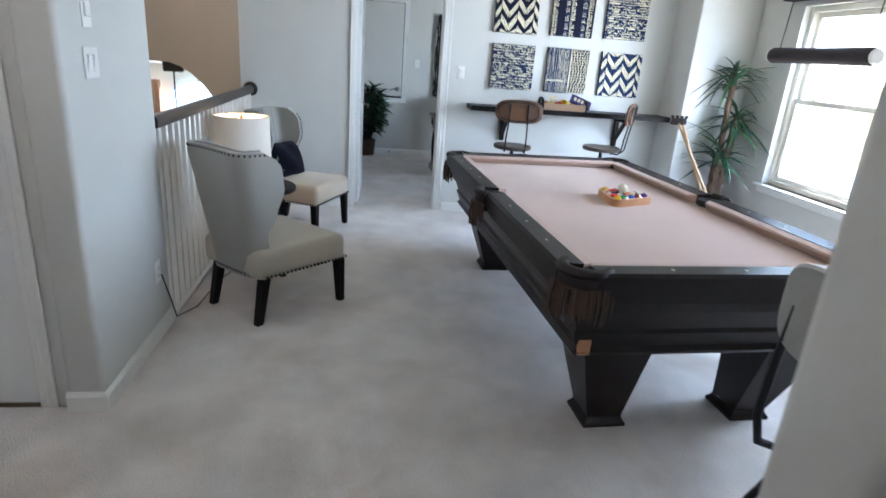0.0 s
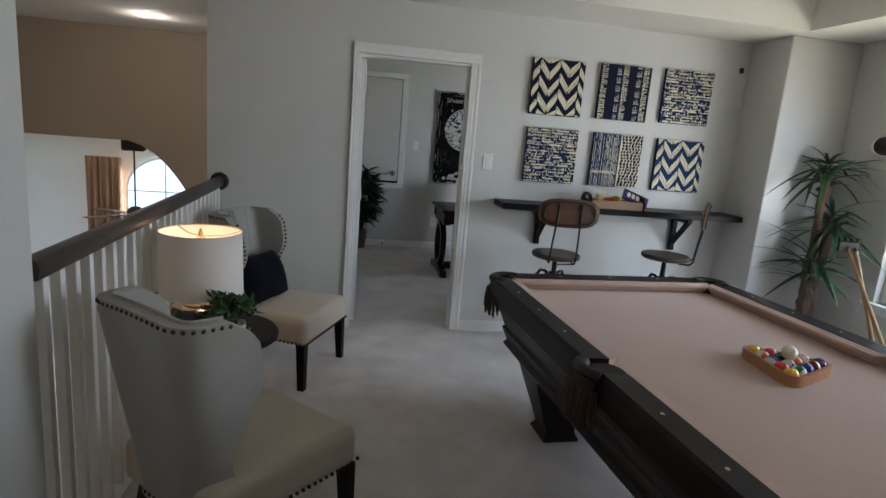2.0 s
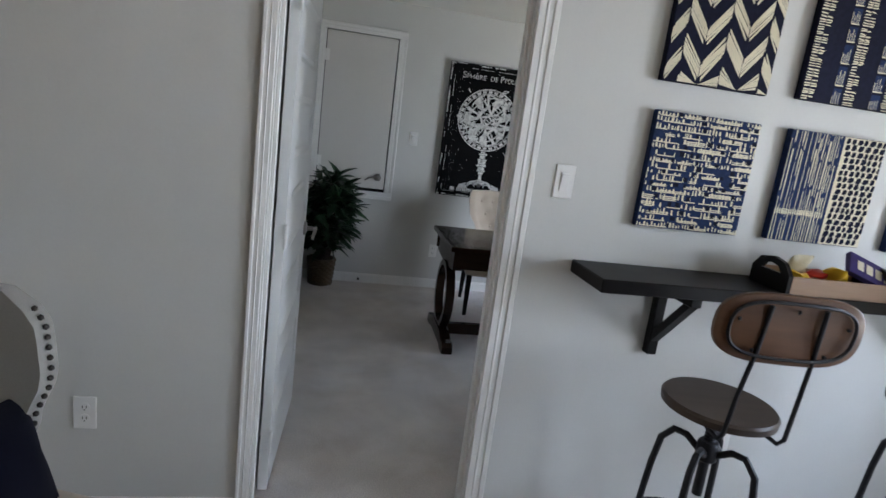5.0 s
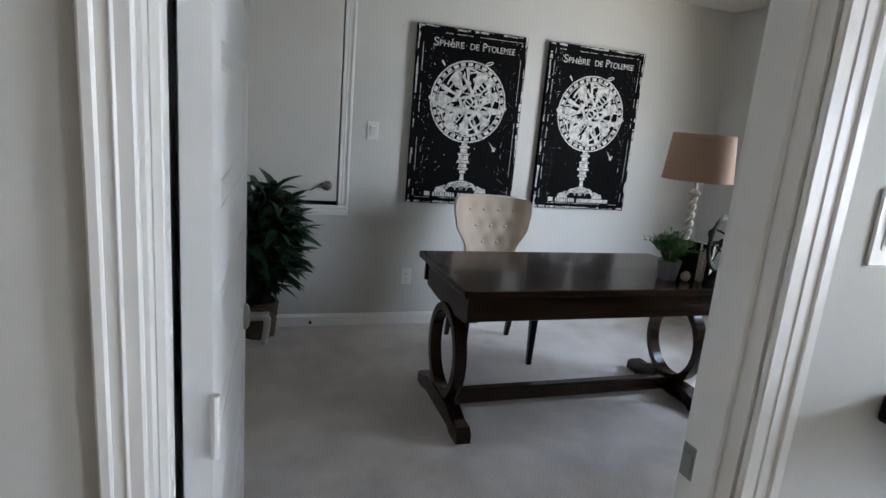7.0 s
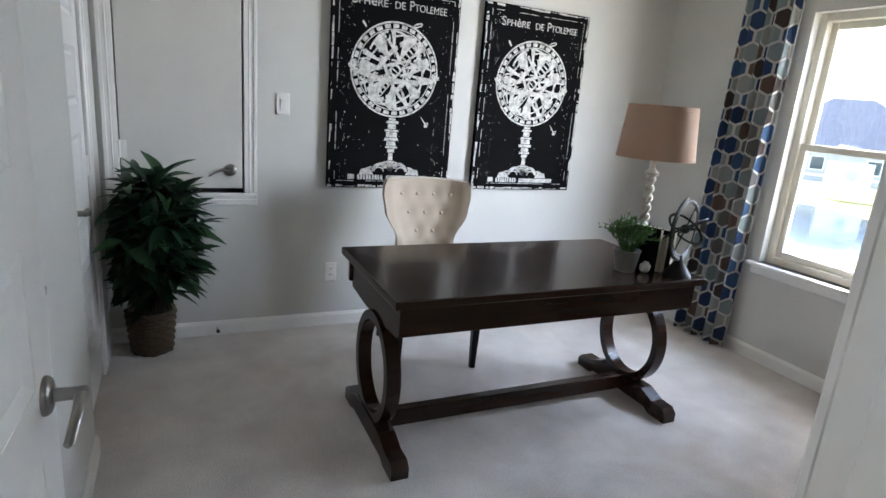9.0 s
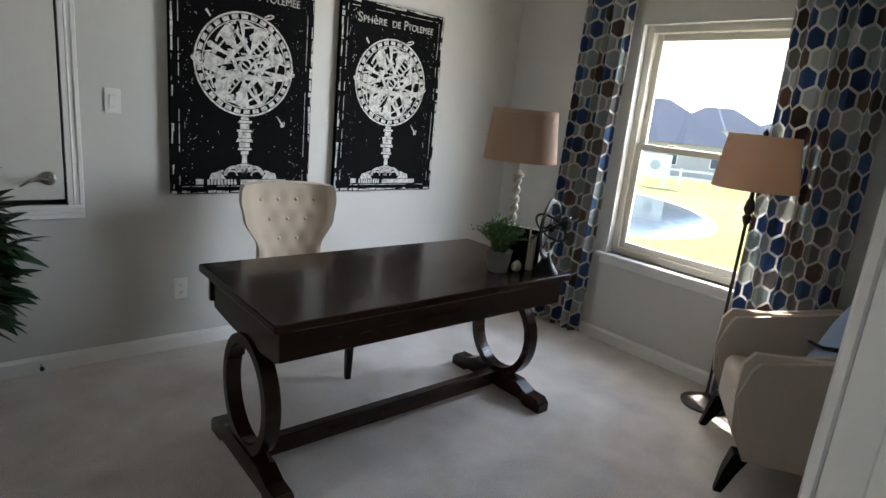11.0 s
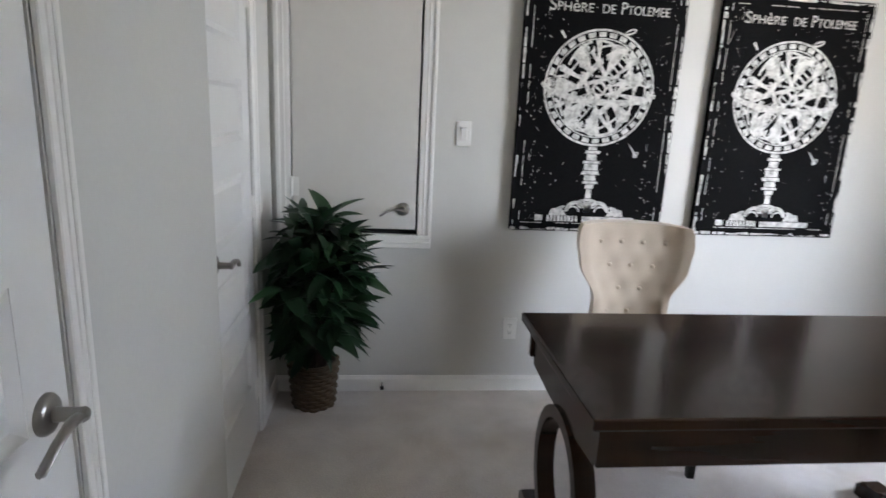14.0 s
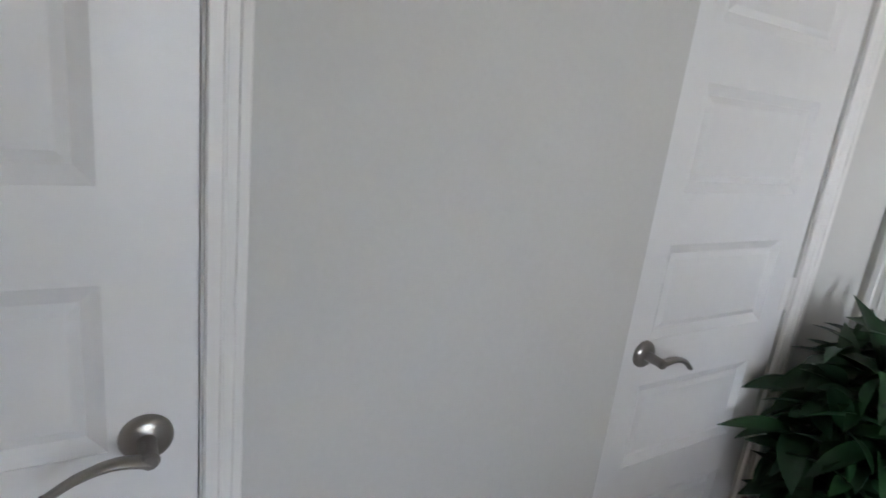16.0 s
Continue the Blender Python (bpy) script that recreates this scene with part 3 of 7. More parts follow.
# double-hung windows in the window walls
def window(name, wall, y0, y1, z0, z1, label):
    root = tagged(new(name), label, kind="structure")
    bm = B()
    f = 0.045
    for a in ((y0, y0 + f, z0, z1), (y1 - f, y1, z0, z1), (y0 + f, y1 - f, z1 - f, z1), (y0 + f, y1 - f, z0, z0 + f)):
        box(bm, wall + 0.055, wall + 0.14, a[0], a[1], a[2], a[3], 0.004)
    part("window_frame", bm, VINYL, root, "cream vinyl window frame")
    mid = (z0 + z1) / 2 - 0.01
    for nm, za, zb, d in (("upper_sash", mid - 0.02, z1 - f, 0.10), ("lower_sash", z0 + f, mid + 0.02, 0.07)):
        bm = B()
        g = 0.04
        for a in ((y0 + f, y0 + f + g, za, zb), (y1 - f - g, y1 - f, za, zb), (y0 + f + g, y1 - f - g, za, za + g), (y0 + f + g, y1 - f - g, zb - g, zb)):
            box(bm, wall + d, wall + d + 0.028, a[0], a[1], a[2], a[3], 0.003)
        s = part(nm, bm, VINYL, root)
        bm = B()
        box(bm, wall + d + 0.012, wall + d + 0.016, y0 + f + g - 0.003, y1 - f - g + 0.003, za + g - 0.003, zb - g + 0.003)
        p = part("pane", bm, glass, s, "clear glass pane")
        p.visible_shadow = False
    bm = B()
    for c in (y0 + (y1 - y0) * 0.3, y0 + (y1 - y0) * 0.7):
        box(bm, wall + 0.052, wall + 0.07, c - 0.025, c + 0.025, mid + 0.02, mid + 0.034, 0.003)
    part("sash_lock", bm, VINYL, root)
    bm = B()
    box(bm, wall - 0.045, wall + 0.055, y0 - 0.06, y1 + 0.06, z0 - 0.022, z0, 0.005, seg=2)
    part("window_sill", bm, TRIM, root, "white painted window sill")
    bm = B()
    box(bm, wall - 0.012, wall - 0.001, y0 - 0.04, y1 + 0.04, z0 - 0.075, z0 - 0.022, 0.003)
    part("apron", bm, TRIM, root)
    return root


window("window_1", RX, 4.09, 5.04, 0.608, 2.06, "cream double-hung window with a white sill")
window("window_2", RX, 2.47, 3.43, 0.60, 2.03, "cream double-hung window with a white sill")
window("window_3", SX, 7.15, 8.13, 0.612, 2.065, "cream double-hung window with a white sill, lake view")

# outside: ground to the horizon
GRASS = mat("dry_lawn", (0.27, 0.25, 0.065), 0.95, vary=0.5, grain=4, coarse=0.06, bump=0.5, bump_mm=30)
PATHM = mat("pale_sandy_path", (0.42, 0.36, 0.26), 0.95, vary=0.2, grain=3, coarse=0.1)
WATER = mat("pond_water", (0.05, 0.07, 0.08), 0.08, vary=0.3, grain=2, bump=0.3, bump_mm=20, coarse=0.2)
ROOF = mat("grey_roof_shingle", (0.055, 0.068, 0.095), 0.9, vary=0.3, grain=3, bump=0.3, bump_mm=10)
SIDING = mat("pale_house_siding", (0.46, 0.42, 0.38), 0.85, vary=0.1, grain=2)
bm = B()
v = [bm.verts.new(p) for p in ((5.5, -900, -3.0), (1200, -900, -3.0), (1200, 1200, -3.0), (5.5, 1200, -3.0))]
bm.faces.new(v)
struct("ground", bm, GRASS, "dry sunlit lawn")

# ---- game room: pool table ----
pt = thing("pool_table", 2.107, 3.486, 0, 2.6, "dark wooden pool table with tan felt and leather pockets", "pool table")
HW, HL, TOP, BED = 0.722, 1.268, 0.80, 0.743
bm = B()
box(bm, -HW + 0.10, HW - 0.10, -HL + 0.10, HL - 0.10, BED - 0.03, BED)
part("bed", bm, FELT, pt, "tan felt playing bed")
# cabinet: stepped mouldings narrowing downwards
levels = [(0.645, 0.0), (0.64, 0.012), (0.60, 0.02), (0.585, 0.055), (0.50, 0.085), (0.485, 0.075), (0.42, 0.10), (0.40, 0.085), (0.38, 0.10)]
bm = B()
rings = []
for z, inset in levels:
    z += 0.035
    a, b = HW - 0.02 - inset, HL - 0.02 - inset
    rings.append([(-a, -b, z), (a, -b, z), (a, b, z), (-a, b, z)])
rings = [[(x, y, BED - 0.01) for x, y, _ in rings[0]]] + rings
loft(bm, rings)
part("cabinet", bm, TABLEWOOD, pt, "dark stained cabinet with stepped mouldings")


def rail_piece(name, u0, u1, side, along):
    """A rail: wooden cap and sloping cushion. along: 'y' for the long sides, 'x' for the ends."""
    W = HW if along == "y" else HL
    prof = [(W, TOP - 0.08), (W, TOP - 0.012), (W - 0.012, TOP), (W - 0.105, TOP - 0.004), (W - 0.105, TOP - 0.08)]
    cus = [(W - 0.105, TOP - 0.006), (W - 0.152, TOP - 0.012), (W - 0.158, TOP - 0.022), (W - 0.135, BED + 0.002), (W - 0.105, BED + 0.002)]
    # cushions take the bed felt's darker copy, shade mixed into its colour
    for nm, pr, mt, lb, e in (("rail", prof, TABLEWOOD, "polished dark wooden rail", 0.0), ("cushion", cus, FELTRAIL, "tan felt cushion, darkened for its shaded nose", 0.03)):
        bm = B()
        ra, rb = [], []
        for k, (d, z) in enumerate(pr):
            slant = e * (1 if k in (1, 2, 3) else 0)
            if along == "y":
                ra.append((side * d, u0 + slant, z))
                rb.append((side * d, u1 - slant, z))
            else:
                ra.append((u0 + slant, side * d, z))
                rb.append((u1 - slant, side * d, z))
        loft(bm, [ra, rb])
        ob = part(nm, bm, mt, pt, lb)
        if nm == "rail":
            for q in (0.25, 0.5, 0.75):
                bm = B()
                c = u0 + (u1 - u0) * q
                p = (side * (W - 0.055), c, TOP - 0.001) if along == "y" else (c, side * (W - 0.055), TOP - 0.001)
                lathe(bm, [(0.006, -0.001), (0.006, 0.0012)], 10, Matrix.Translation(p))
                part("sight", bm, CANVAS, ob, "pearl sight dot")


for s in (-1, 1):
    rail_piece("rail", -HL + 0.12, -0.065, s, "y")
    rail_piece("rail", 0.065, HL - 0.12, s, "y")
    rail_piece("rail", -HW + 0.12, HW - 0.12, s, "x")


def pocket(cx, cy, ang, side=False):
    """Leather pocket: iron collar, cup and fringe."""
    root = new("pocket")
    root.parent = pt
    root.matrix_basis = pose(cx, cy, 0, 0, 0, ang)
    root["label"] = "brown leather pocket with fringe"
    span = 55 if side else 96
    R = 0.075
    bm = B()
    arc = [(R * 1.12 * math.cos(radians(a)), R * 1.12 * math.sin(radians(a)), TOP - 0.012) for a in range(-span, span + 1, 12)]
    tube(bm, arc, 0.026, 10, flat=0.8)
    part("collar", bm, LEATHER, root, smooth=True)
    bm = B()
    seg = [(R * 1.3 * math.cos(radians(a)), R * 1.3 * math.sin(radians(a))) for a in range(-span + 4, span - 3, 8)]
    z0, z1 = TOP - 0.02, TOP - 0.105
    top = [bm.verts.new((x, y, z0)) for x, y in seg]
    mid = [bm.verts.new((x * 1.06, y * 1.06, (z0 + z1) / 2)) for x, y in seg]
    bot = [bm.verts.new((x * 1.0, y * 1.0, z1 + 0.018 * math.cos(i * 2.1))) for i, (x, y) in enumerate(seg)]
    for i in range(len(seg) - 1):
        bm.faces.new((top[i], top[i + 1], mid[i + 1], mid[i]))
        bm.faces.new((mid[i], mid[i + 1], bot[i + 1], bot[i]))
    part("flap", bm, LEATHER, root)
    bm = B()
    random.seed(int(cx * 100 + cy * 37) % 97)
    a = -span + 4
    while a < span - 4:
        r = R * 1.36 + rnd(-0.006, 0.012)
        x, y = r * math.cos(radians(a)), r * math.sin(radians(a))
        L = rnd(0.10, 0.15)
        tube(bm, [(x, y, TOP - 0.06), (x * 1.08, y * 1.08, TOP - 0.06 - L * 0.5), (x * rnd(0.98, 1.1), y * rnd(0.98, 1.1), TOP - 0.06 - L)], [0.005, 0.004, 0.003], 5)
        a += 3.4
    part("fringe", bm, FRINGE, root, "brown leather fringe")["kind"] = "stuff"
    bm = B()
    lathe(bm, [(R * 0.98, TOP - 0.02), (R * 0.96, TOP - 0.06), (R * 0.7, TOP - 0.115)], 20)
    part("cup", bm, RUBBER, root, "black pocket cup")
    return root


for sx, sy, an in ((-1, 1, 135), (1, 1, 45), (-1, -1, 225), (1, -1, 315)):
    pocket(sx * (HW - 0.105), sy * (HL - 0.105), an)
pocket(-HW + 0.055, 0, 180, True)
pocket(HW - 0.055, 0, 0, True)
for sx in (-1, 1):
    for sy in (-1, 1):
        bm = B()
        cx, cy = sx * 0.355, sy * 0.945
        ring = lambda z, h, k=0.0: [(cx + sx * k + a * h, cy + sy * k + b * h, z) for a, b in ((-1, -1), (1, -1), (1, 1), (-1, 1))]
        loft(bm, [ring(0.04, 0.078), ring(0.24, 0.112, 0.03), ring(0.415, 0.142, 0.055), ring(0.435, 0.147, 0.058)])
        leg = part("leg", bm, TABLEWOOD, pt, "tapered dark wooden leg")
        bm = B()
        loft(bm, [ring(0.0, 0.096), ring(0.014, 0.096), ring(0.028, 0.085), ring(0.045, 0.078)])
        part("foot", bm, TABLEWOOD, leg)
        bm = B()
        box(bm, sx * (HW - 0.125), sx * (HW - 0.178), sy * (HL - 0.118), sy * (HL - 0.106), 0.425, 0.515, 0.002)
        if sy < 0 and sx < 0:
            part("bracket", bm, BEECH, pt, "bare wooden corner block")
        else:
            bm.free()

# ---- study: desk ----
dk = thing("writing_desk", 2.337, 7.98, 0, 0, "dark walnut writing desk on ring-shaped trestles", "desk")
DX, DY, OFF = 0.755, 0.377, -0.04
bm = B()
box(bm, -DX, DX, -DY, DY, 0.698, 0.732, 0.006, seg=2)
part("desktop", bm, DESKWOOD, dk, "polished dark walnut top")
bm = B()
for s in (-1, 1):
    box(bm, -DX + 0.03, DX - 0.03, s * (DY - 0.055), s * (DY - 0.03), 0.58, 0.698, 0.003)
part("apron", bm, DESKWOOD, dk)
for s in (-1, 1):
    bm = B()
    prism(bm, [(-DY + 0.034, 0.698), (-DY + 0.034, 0.635), (-DY + 0.06, 0.60), (-DY + 0.075, 0.56), (-0.10, 0.545), (0.10, 0.545), (DY - 0.075, 0.56), (DY - 0.06, 0.60), (DY - 0.034, 0.635), (DY - 0.034, 0.698)], s * (DX - 0.10), s * (DX - 0.04), "x")
    part("end_panel", bm, DESKWOOD, dk)
    bm = B()
    # flat-sided ring
    hw = 0.03
    rr = []
    for k in range(40):
        a = 2 * math.pi * k / 40
        cy, cz = math.cos(a), math.sin(a)
        xo = s * (DX - 0.06)
        rr.append([(xo - hw, OFF + 0.212 * cy, 0.325 + 0.24 * cz), (xo + hw, OFF + 0.212 * cy, 0.325 + 0.24 * cz), (xo + hw, OFF + 0.174 * cy, 0.325 + 0.20 * cz), (xo - hw, OFF + 0.174 * cy, 0.325 + 0.20 * cz)])
    vv = [[bm.verts.new(p) for p in r] for r in rr]
    for k in range(40):
        a, b = vv[k], vv[(k + 1) % 40]
        for q in range(4):
            bm.faces.new((a[q], a[(q + 1) % 4], b[(q + 1) % 4], b[q]))
    part("ring_leg", bm, DESKWOOD, dk, "flat ring-shaped trestle leg", smooth=True)
    bm = B()
    prism(bm, [(OFF + u, z) for u, z in ((-0.335, 0), (-0.335, 0.045), (-0.31, 0.07), (-0.24, 0.072), (-0.16, 0.105), (0.16, 0.105), (0.24, 0.072), (0.31, 0.07), (0.335, 0.045), (0.335, 0), (0.23, 0), (0.20, 0.02), (-0.20, 0.02), (-0.23, 0))], s * (DX - 0.06) - 0.036, s * (DX - 0.06) + 0.036, "x")
    part("foot", bm, DESKWOOD, dk, "scrolled trestle foot")
bm = B()
box(bm, -DX + 0.09, DX - 0.09, OFF - 0.025, OFF + 0.025, 0.03, 0.108, 0.004)
part("stretcher", bm, DESKWOOD, dk)

# ---- stair rail ----
rail = thing("stair_railing", -0.31, 0, 0, 0, "dark wooden handrail on white square balusters along the stairwell", "railing")
RY0, RY1 = 3.45, 5.985
bm = B()
prof = [(-0.026, 1.035), (-0.032, 1.05), (-0.034, 1.068), (-0.03, 1.085), (-0.018, 1.096), (0, 1.1), (0.018, 1.096), (0.03, 1.085), (0.034, 1.068), (0.032, 1.05), (0.026, 1.035)]
loft(bm, [[(x, y, z) for x, z in prof] for y in (RY0, RY1)])
part("handrail", bm, RAILWOOD, rail, "dark stained rounded handrail", smooth=True)
bm = B()
lathe(bm, [(0.062, 0), (0.062, 0.012), (0.052, 0.02), (0.036, 0.022)], 28, Matrix.Translation((0, RY1 + 0.014, 1.068)) @ pose(0, 0, 0, 90))
part("rosette", bm, RAILWOOD, rail, "round dark wall rosette", smooth=True)
bm = B()
box(bm, -0.045, 0.04, RY0, RY1 + 0.014, 0, 0.022, 0.004)
part("shoe_rail", bm, TRIM, rail)
bal = B()
box(bal, -0.016, 0.016, -0.016, 0.016, 0.022, 1.036, 0.002)
me = bpy.data.meshes.new("baluster")
bal.to_mesh(me)
bal.free()
me.materials.append(TRIM)
y = RY0 + 0.07
while y < RY1 - 0.03:
    shared("baluster", me, rail, Matrix.Translation((0, y, 0)))
    y += 0.1035

# ---- wing chairs ----
STRIPE = mat("grey_blue_stripe", (0.13, 0.165, 0.19), 0.92, vary=0.2, grain=300, bump=0.4)


def nail_row(root, pts, normal, r=0.0085):
    """Domed nail heads along a line of points, as one mesh."""
    bm = B()
    n = Vector(normal) if not callable(normal) else None
    acc, last = 0.0, Vector(pts[0])
    step = 0.026
    poly = [Vector(p) for p in pts]
    for a, b in zip(poly, poly[1:]):
        L = (b - a).length
        while acc <= L:
            p = a + (b - a) * (acc / L)
            bmesh.ops.create_icosphere(bm, subdivisions=1, radius=r, matrix=Matrix.Translation(p))
            acc += step
        acc -= L
    return tagged(part("nail_trim", bm, BRONZE, root, "row of dark domed nail heads", smooth=True), kind="stuff")


def along(v, keys):
    """Value at v on a smooth line through (place, value) keys."""
    for (a, p), (b, q) in zip(keys, keys[1:]):
        if v <= b:
            k = max(0, (v - a) / (b - a))
            return p + (q - p) * k * k * (3 - 2 * k)
    return keys[-1][1]


def wing_chair(name, x, y, rz, cloth, label, pillow=False, stripes=False):
    """Armless wing chair; its front faces local -y; width 0.60, seat 0.43 high, 0.95 tall."""
    root = thing(name, x, y, 0, rz, label, "chair", "wing chairs by the railing")
    bm = B()
    slab(bm, -0.30, 0.30, -0.30, 0.30, 0.265, 0.43, 0.045)
    for v in bm.verts:
        if v.co.z > 0.40:
            v.co.z += 0.02 * (1 - (v.co.x / 0.30) ** 2) * (1 - ((v.co.y + 0.02) / 0.3) ** 2)
        k = 1 - 0.14 * max(0, (v.co.y + 0.30) / 0.56)
        v.co.x *= k
    part("seat", bm, CREAM if pillow else LINEN, root, "upholstered seat", smooth=True)
    # wing back: a thick shell that turns forward at the sides
    bm = B()
    nu, nv = 32, 18
    front, back = [], []
    for j in range(nv + 1):
        v = j / nv
        z = 0.262 + v * 0.685
        flat = 0.150 + 0.050 * math.sin(min(1, v * 1.1) * math.pi / 2) ** 2
        wing = along(v, ((0, 0.12), (0.12, 0.10), (0.34, 0.085), (0.52, 0.15), (0.72, 0.205), (0.88, 0.205), (0.95, 0.18), (1, 0.125)))
        lean = 0.268 + 0.105 * v ** 1.2
        S = flat + wing
        half_pts = []
        x = y = 0.0
        n2 = nu // 2
        for i in range(n2 + 1):
            s2 = S * i / n2
            k = min(1, max(0, (s2 - flat + 0.05) / 0.13))
            th = radians(82) * k * k * (3 - 2 * k)
            if i:
                x += S / n2 * math.cos(th)
                y -= S / n2 * math.sin(th)
            half_pts.append((x, y, th))
        ra, rb = [], []
        t = 0.030 if v < 0.97 else 0.022
        for sg in (-1, 1):
            seq = half_pts[::-1] if sg < 0 else half_pts[1:]
            for px, py, th in seq:
                zz = z + (0.016 * (1 - (px / 0.3) ** 2) if v > 0.7 else 0) * v
                ra.append((sg * (px - t * math.sin(th)), lean + py - t * math.cos(th), zz))
                rb.append((sg * (px + t * math.sin(th)), lean + py + t * math.cos(th), zz))
        front.append(ra)
        back.append(rb)
    loft(bm, [ra + rb[::-1] for ra, rb in zip(front, back)])
    part("backrest", bm, cloth, root, "curved wing back", smooth=True)
    piping = B()
    tube(piping, [(p[0], p[1], p[2] + 0.003) for p in front[-1]], 0.006, 6)
    part("piping", piping, cloth, root, smooth=True)
    nail_row(root, [(b[0] * 0.995, b[1] - 0.002, b[2] - 0.012) for b in back[-1]], (0, 0, 1))
    for k in (0, -1):
        nail_row(root, [((back[j][k][0] + front[j][k][0]) / 2, min(back[j][k][1], front[j][k][1]) - 0.002, back[j][k][2]) for j in range(3, nv)], (0, -1, 0))
    hx = 0.30
    nail_row(root, [(hx * 0.86, 0.25, 0.285), (hx, -0.29, 0.285)], (1, 0, 0))
    nail_row(root, [(-hx * 0.86, 0.25, 0.285), (-hx, -0.29, 0.285)], (1, 0, 0))
    nail_row(root, [(-hx + 0.01, -0.302, 0.285), (hx - 0.01, -0.302, 0.285)], (0, 1, 0))
    nail_row(root, [(p[0] * 0.98, p[1] + 0.002, 0.285) for p in back[0]], (0, 1, 0))
    for sx in (-1, 1):
        for sy, spl in ((-1, -0.01), (1, 0.055)):
            bm = B()
            cx, cy = sx * (0.265 if sy < 0 else 0.20), (-0.265 if sy < 0 else 0.225)
            r0, r1 = 0.026, 0.019
            loft(bm, [[(cx + a * r1 + sx * 0.008, cy + spl + b * r1, 0) for a, b in ((-1, -1), (1, -1), (1, 1), (-1, 1))],
                      [(cx + a * r0, cy + b * r0, 0.275) for a, b in ((-1, -1), (1, -1), (1, 1), (-1, 1))]])
            part("leg", bm, BLACKWOOD, root, "black tapered wooden leg")
    if stripes:
        for off, w, mt in ((-0.075, 0.004, STRIPE), (-0.064, 0.011, STRIPE), (-0.038, 0.011, STRIPE), (-0.02, 0.004, STRIPE), (0.10, 0.005, STRIPE)):
            bm = B()
            rows = []
            for j in range(2, nv + 1):
                i = nu // 2
                p = front[j][i]
                rows.append(((p[0] + off, p[1] - 0.0035, p[2]), (p[0] + off + w, p[1] - 0.0035, p[2])))
            vv = [[bm.verts.new(q) for q in r] for r in rows]
            for a, b in zip(vv, vv[1:]):
                bm.faces.new((a[0], a[1], b[1], b[0]))
            part("stripe", bm, mt, root, "woven blue-grey stripe")
    return root


wing_chair("wing_chair", 0.22, 3.73, 137, LINENB, "grey linen wing chair with nailhead trim, seen from behind")
wing_chair("wing_chair", 0.21, 5.285, 67, LINENB, "oatmeal wing chair with striped back and nailhead trim", pillow=True, stripes=True)


def cushion(name, m, w, h, t, mt, label):
    bm = B()
    n = 14
    f, b = [], []
    for j in range(n + 1):
        ra, rb = [], []
        for i in range(n + 1):
            u, v = -1 + 2 * i / n, -1 + 2 * j / n
            puff = (max(0, 1 - abs(u) ** 2.4) * max(0, 1 - abs(v) ** 2.4)) ** 0.55
            pin = 1 - 0.07 * (1 - abs(u)) * abs(v) - 0.07 * (1 - abs(v)) * abs(u)
            wob = 0.006 * math.sin(5 * u + 3 * v)
            ra.append(bm.verts.new((u * w / 2 * pin, -t / 2 * puff + wob, v * h / 2 * pin)))
            rb.append(bm.verts.new((u * w / 2 * pin, t / 2 * puff + wob + 0.002, v * h / 2 * pin)))
        f.append(ra)
        b.append(rb)
    for j in range(n):
        for i in range(n):
            bm.faces.new((f[j][i], f[j][i + 1], f[j + 1][i + 1], f[j + 1][i]))
            bm.faces.new((b[j][i], b[j + 1][i], b[j + 1][i + 1], b[j][i + 1]))
    bmesh.ops.remove_doubles(bm, verts=bm.verts, dist=0.004)
    ob = part(name, bm, mt, smooth=True)
    ob.matrix_world = m
    return tagged(ob, label, "cushion")


cushion("lumbar_cushion", pose(0.21, 5.285, 0, 0, 0, 67) @ pose(0.0, 0.135, 0.565, -24, 3, 0), 0.46, 0.30, 0.13, NAVY, "navy lumbar cushion leaning on the wing chair")

# ---- side table with lamp and plant ----
st = thing("side_table", 0.0, 4.41, 0, 0, "small round dark wooden side table", "side table")
bm = B()
lathe(bm, [(0.255, 0.518), (0.27, 0.524), (0.27, 0.542), (0.262, 0.55)], 48)
part("tabletop", bm, BLACKWOOD, st, "round black wooden top", smooth=True)
for k in range(4):
    a = radians(40 + 90 * k)
    bm = B()
    c, s = math.cos(a), math.sin(a)
    loft(bm, [[(c * 0.20 + q * 0.022 * -s + p * 0.018 * c, s * 0.20 + q * 0.022 * c + p * 0.018 * s, 0) for p, q in ((-1, -1), (1, -1), (1, 1), (-1, 1))],
              [(c * 0.175 + q * 0.034 * -s + p * 0.02 * c, s * 0.175 + q * 0.034 * c + p * 0.02 * s, 0.52) for p, q in ((-1, -1), (1, -1), (1, 1), (-1, 1))]])
    part("leg", bm, BLACKWOOD, st)
bm = B()
box(bm, -0.17, 0.17, -0.012, 0.012, 0.46, 0.515)
box(bm, -0.012, 0.012, -0.17, 0.17, 0.455, 0.515)
part("apron", bm, BLACKWOOD, st)

lp = thing("table_lamp", -0.085, 4.455, 0.551, 0, "lit table lamp with a white drum shade and dark wood base", "table lamp")
bm = B()
lathe(bm, [(0.138, 0), (0.142, 0.015), (0.145, 0.085), (0.13, 0.115), (0.085, 0.13)], 32)
part("base", bm, CERAMIC, lp, "dark glazed base", smooth=True)
bm = B()
lathe(bm, [(0.10, 0.122), (0.085, 0.155), (0.035, 0.19), (0.012, 0.20), (0.010, 0.245)], 24)
part("neck", bm, PINE, lp, "turned wooden neck", smooth=True)
bm = B()
prof = [(0.186, 0.165), (0.178, 0.455), (0.1755, 0.455), (0.1835, 0.165)]
rr = []
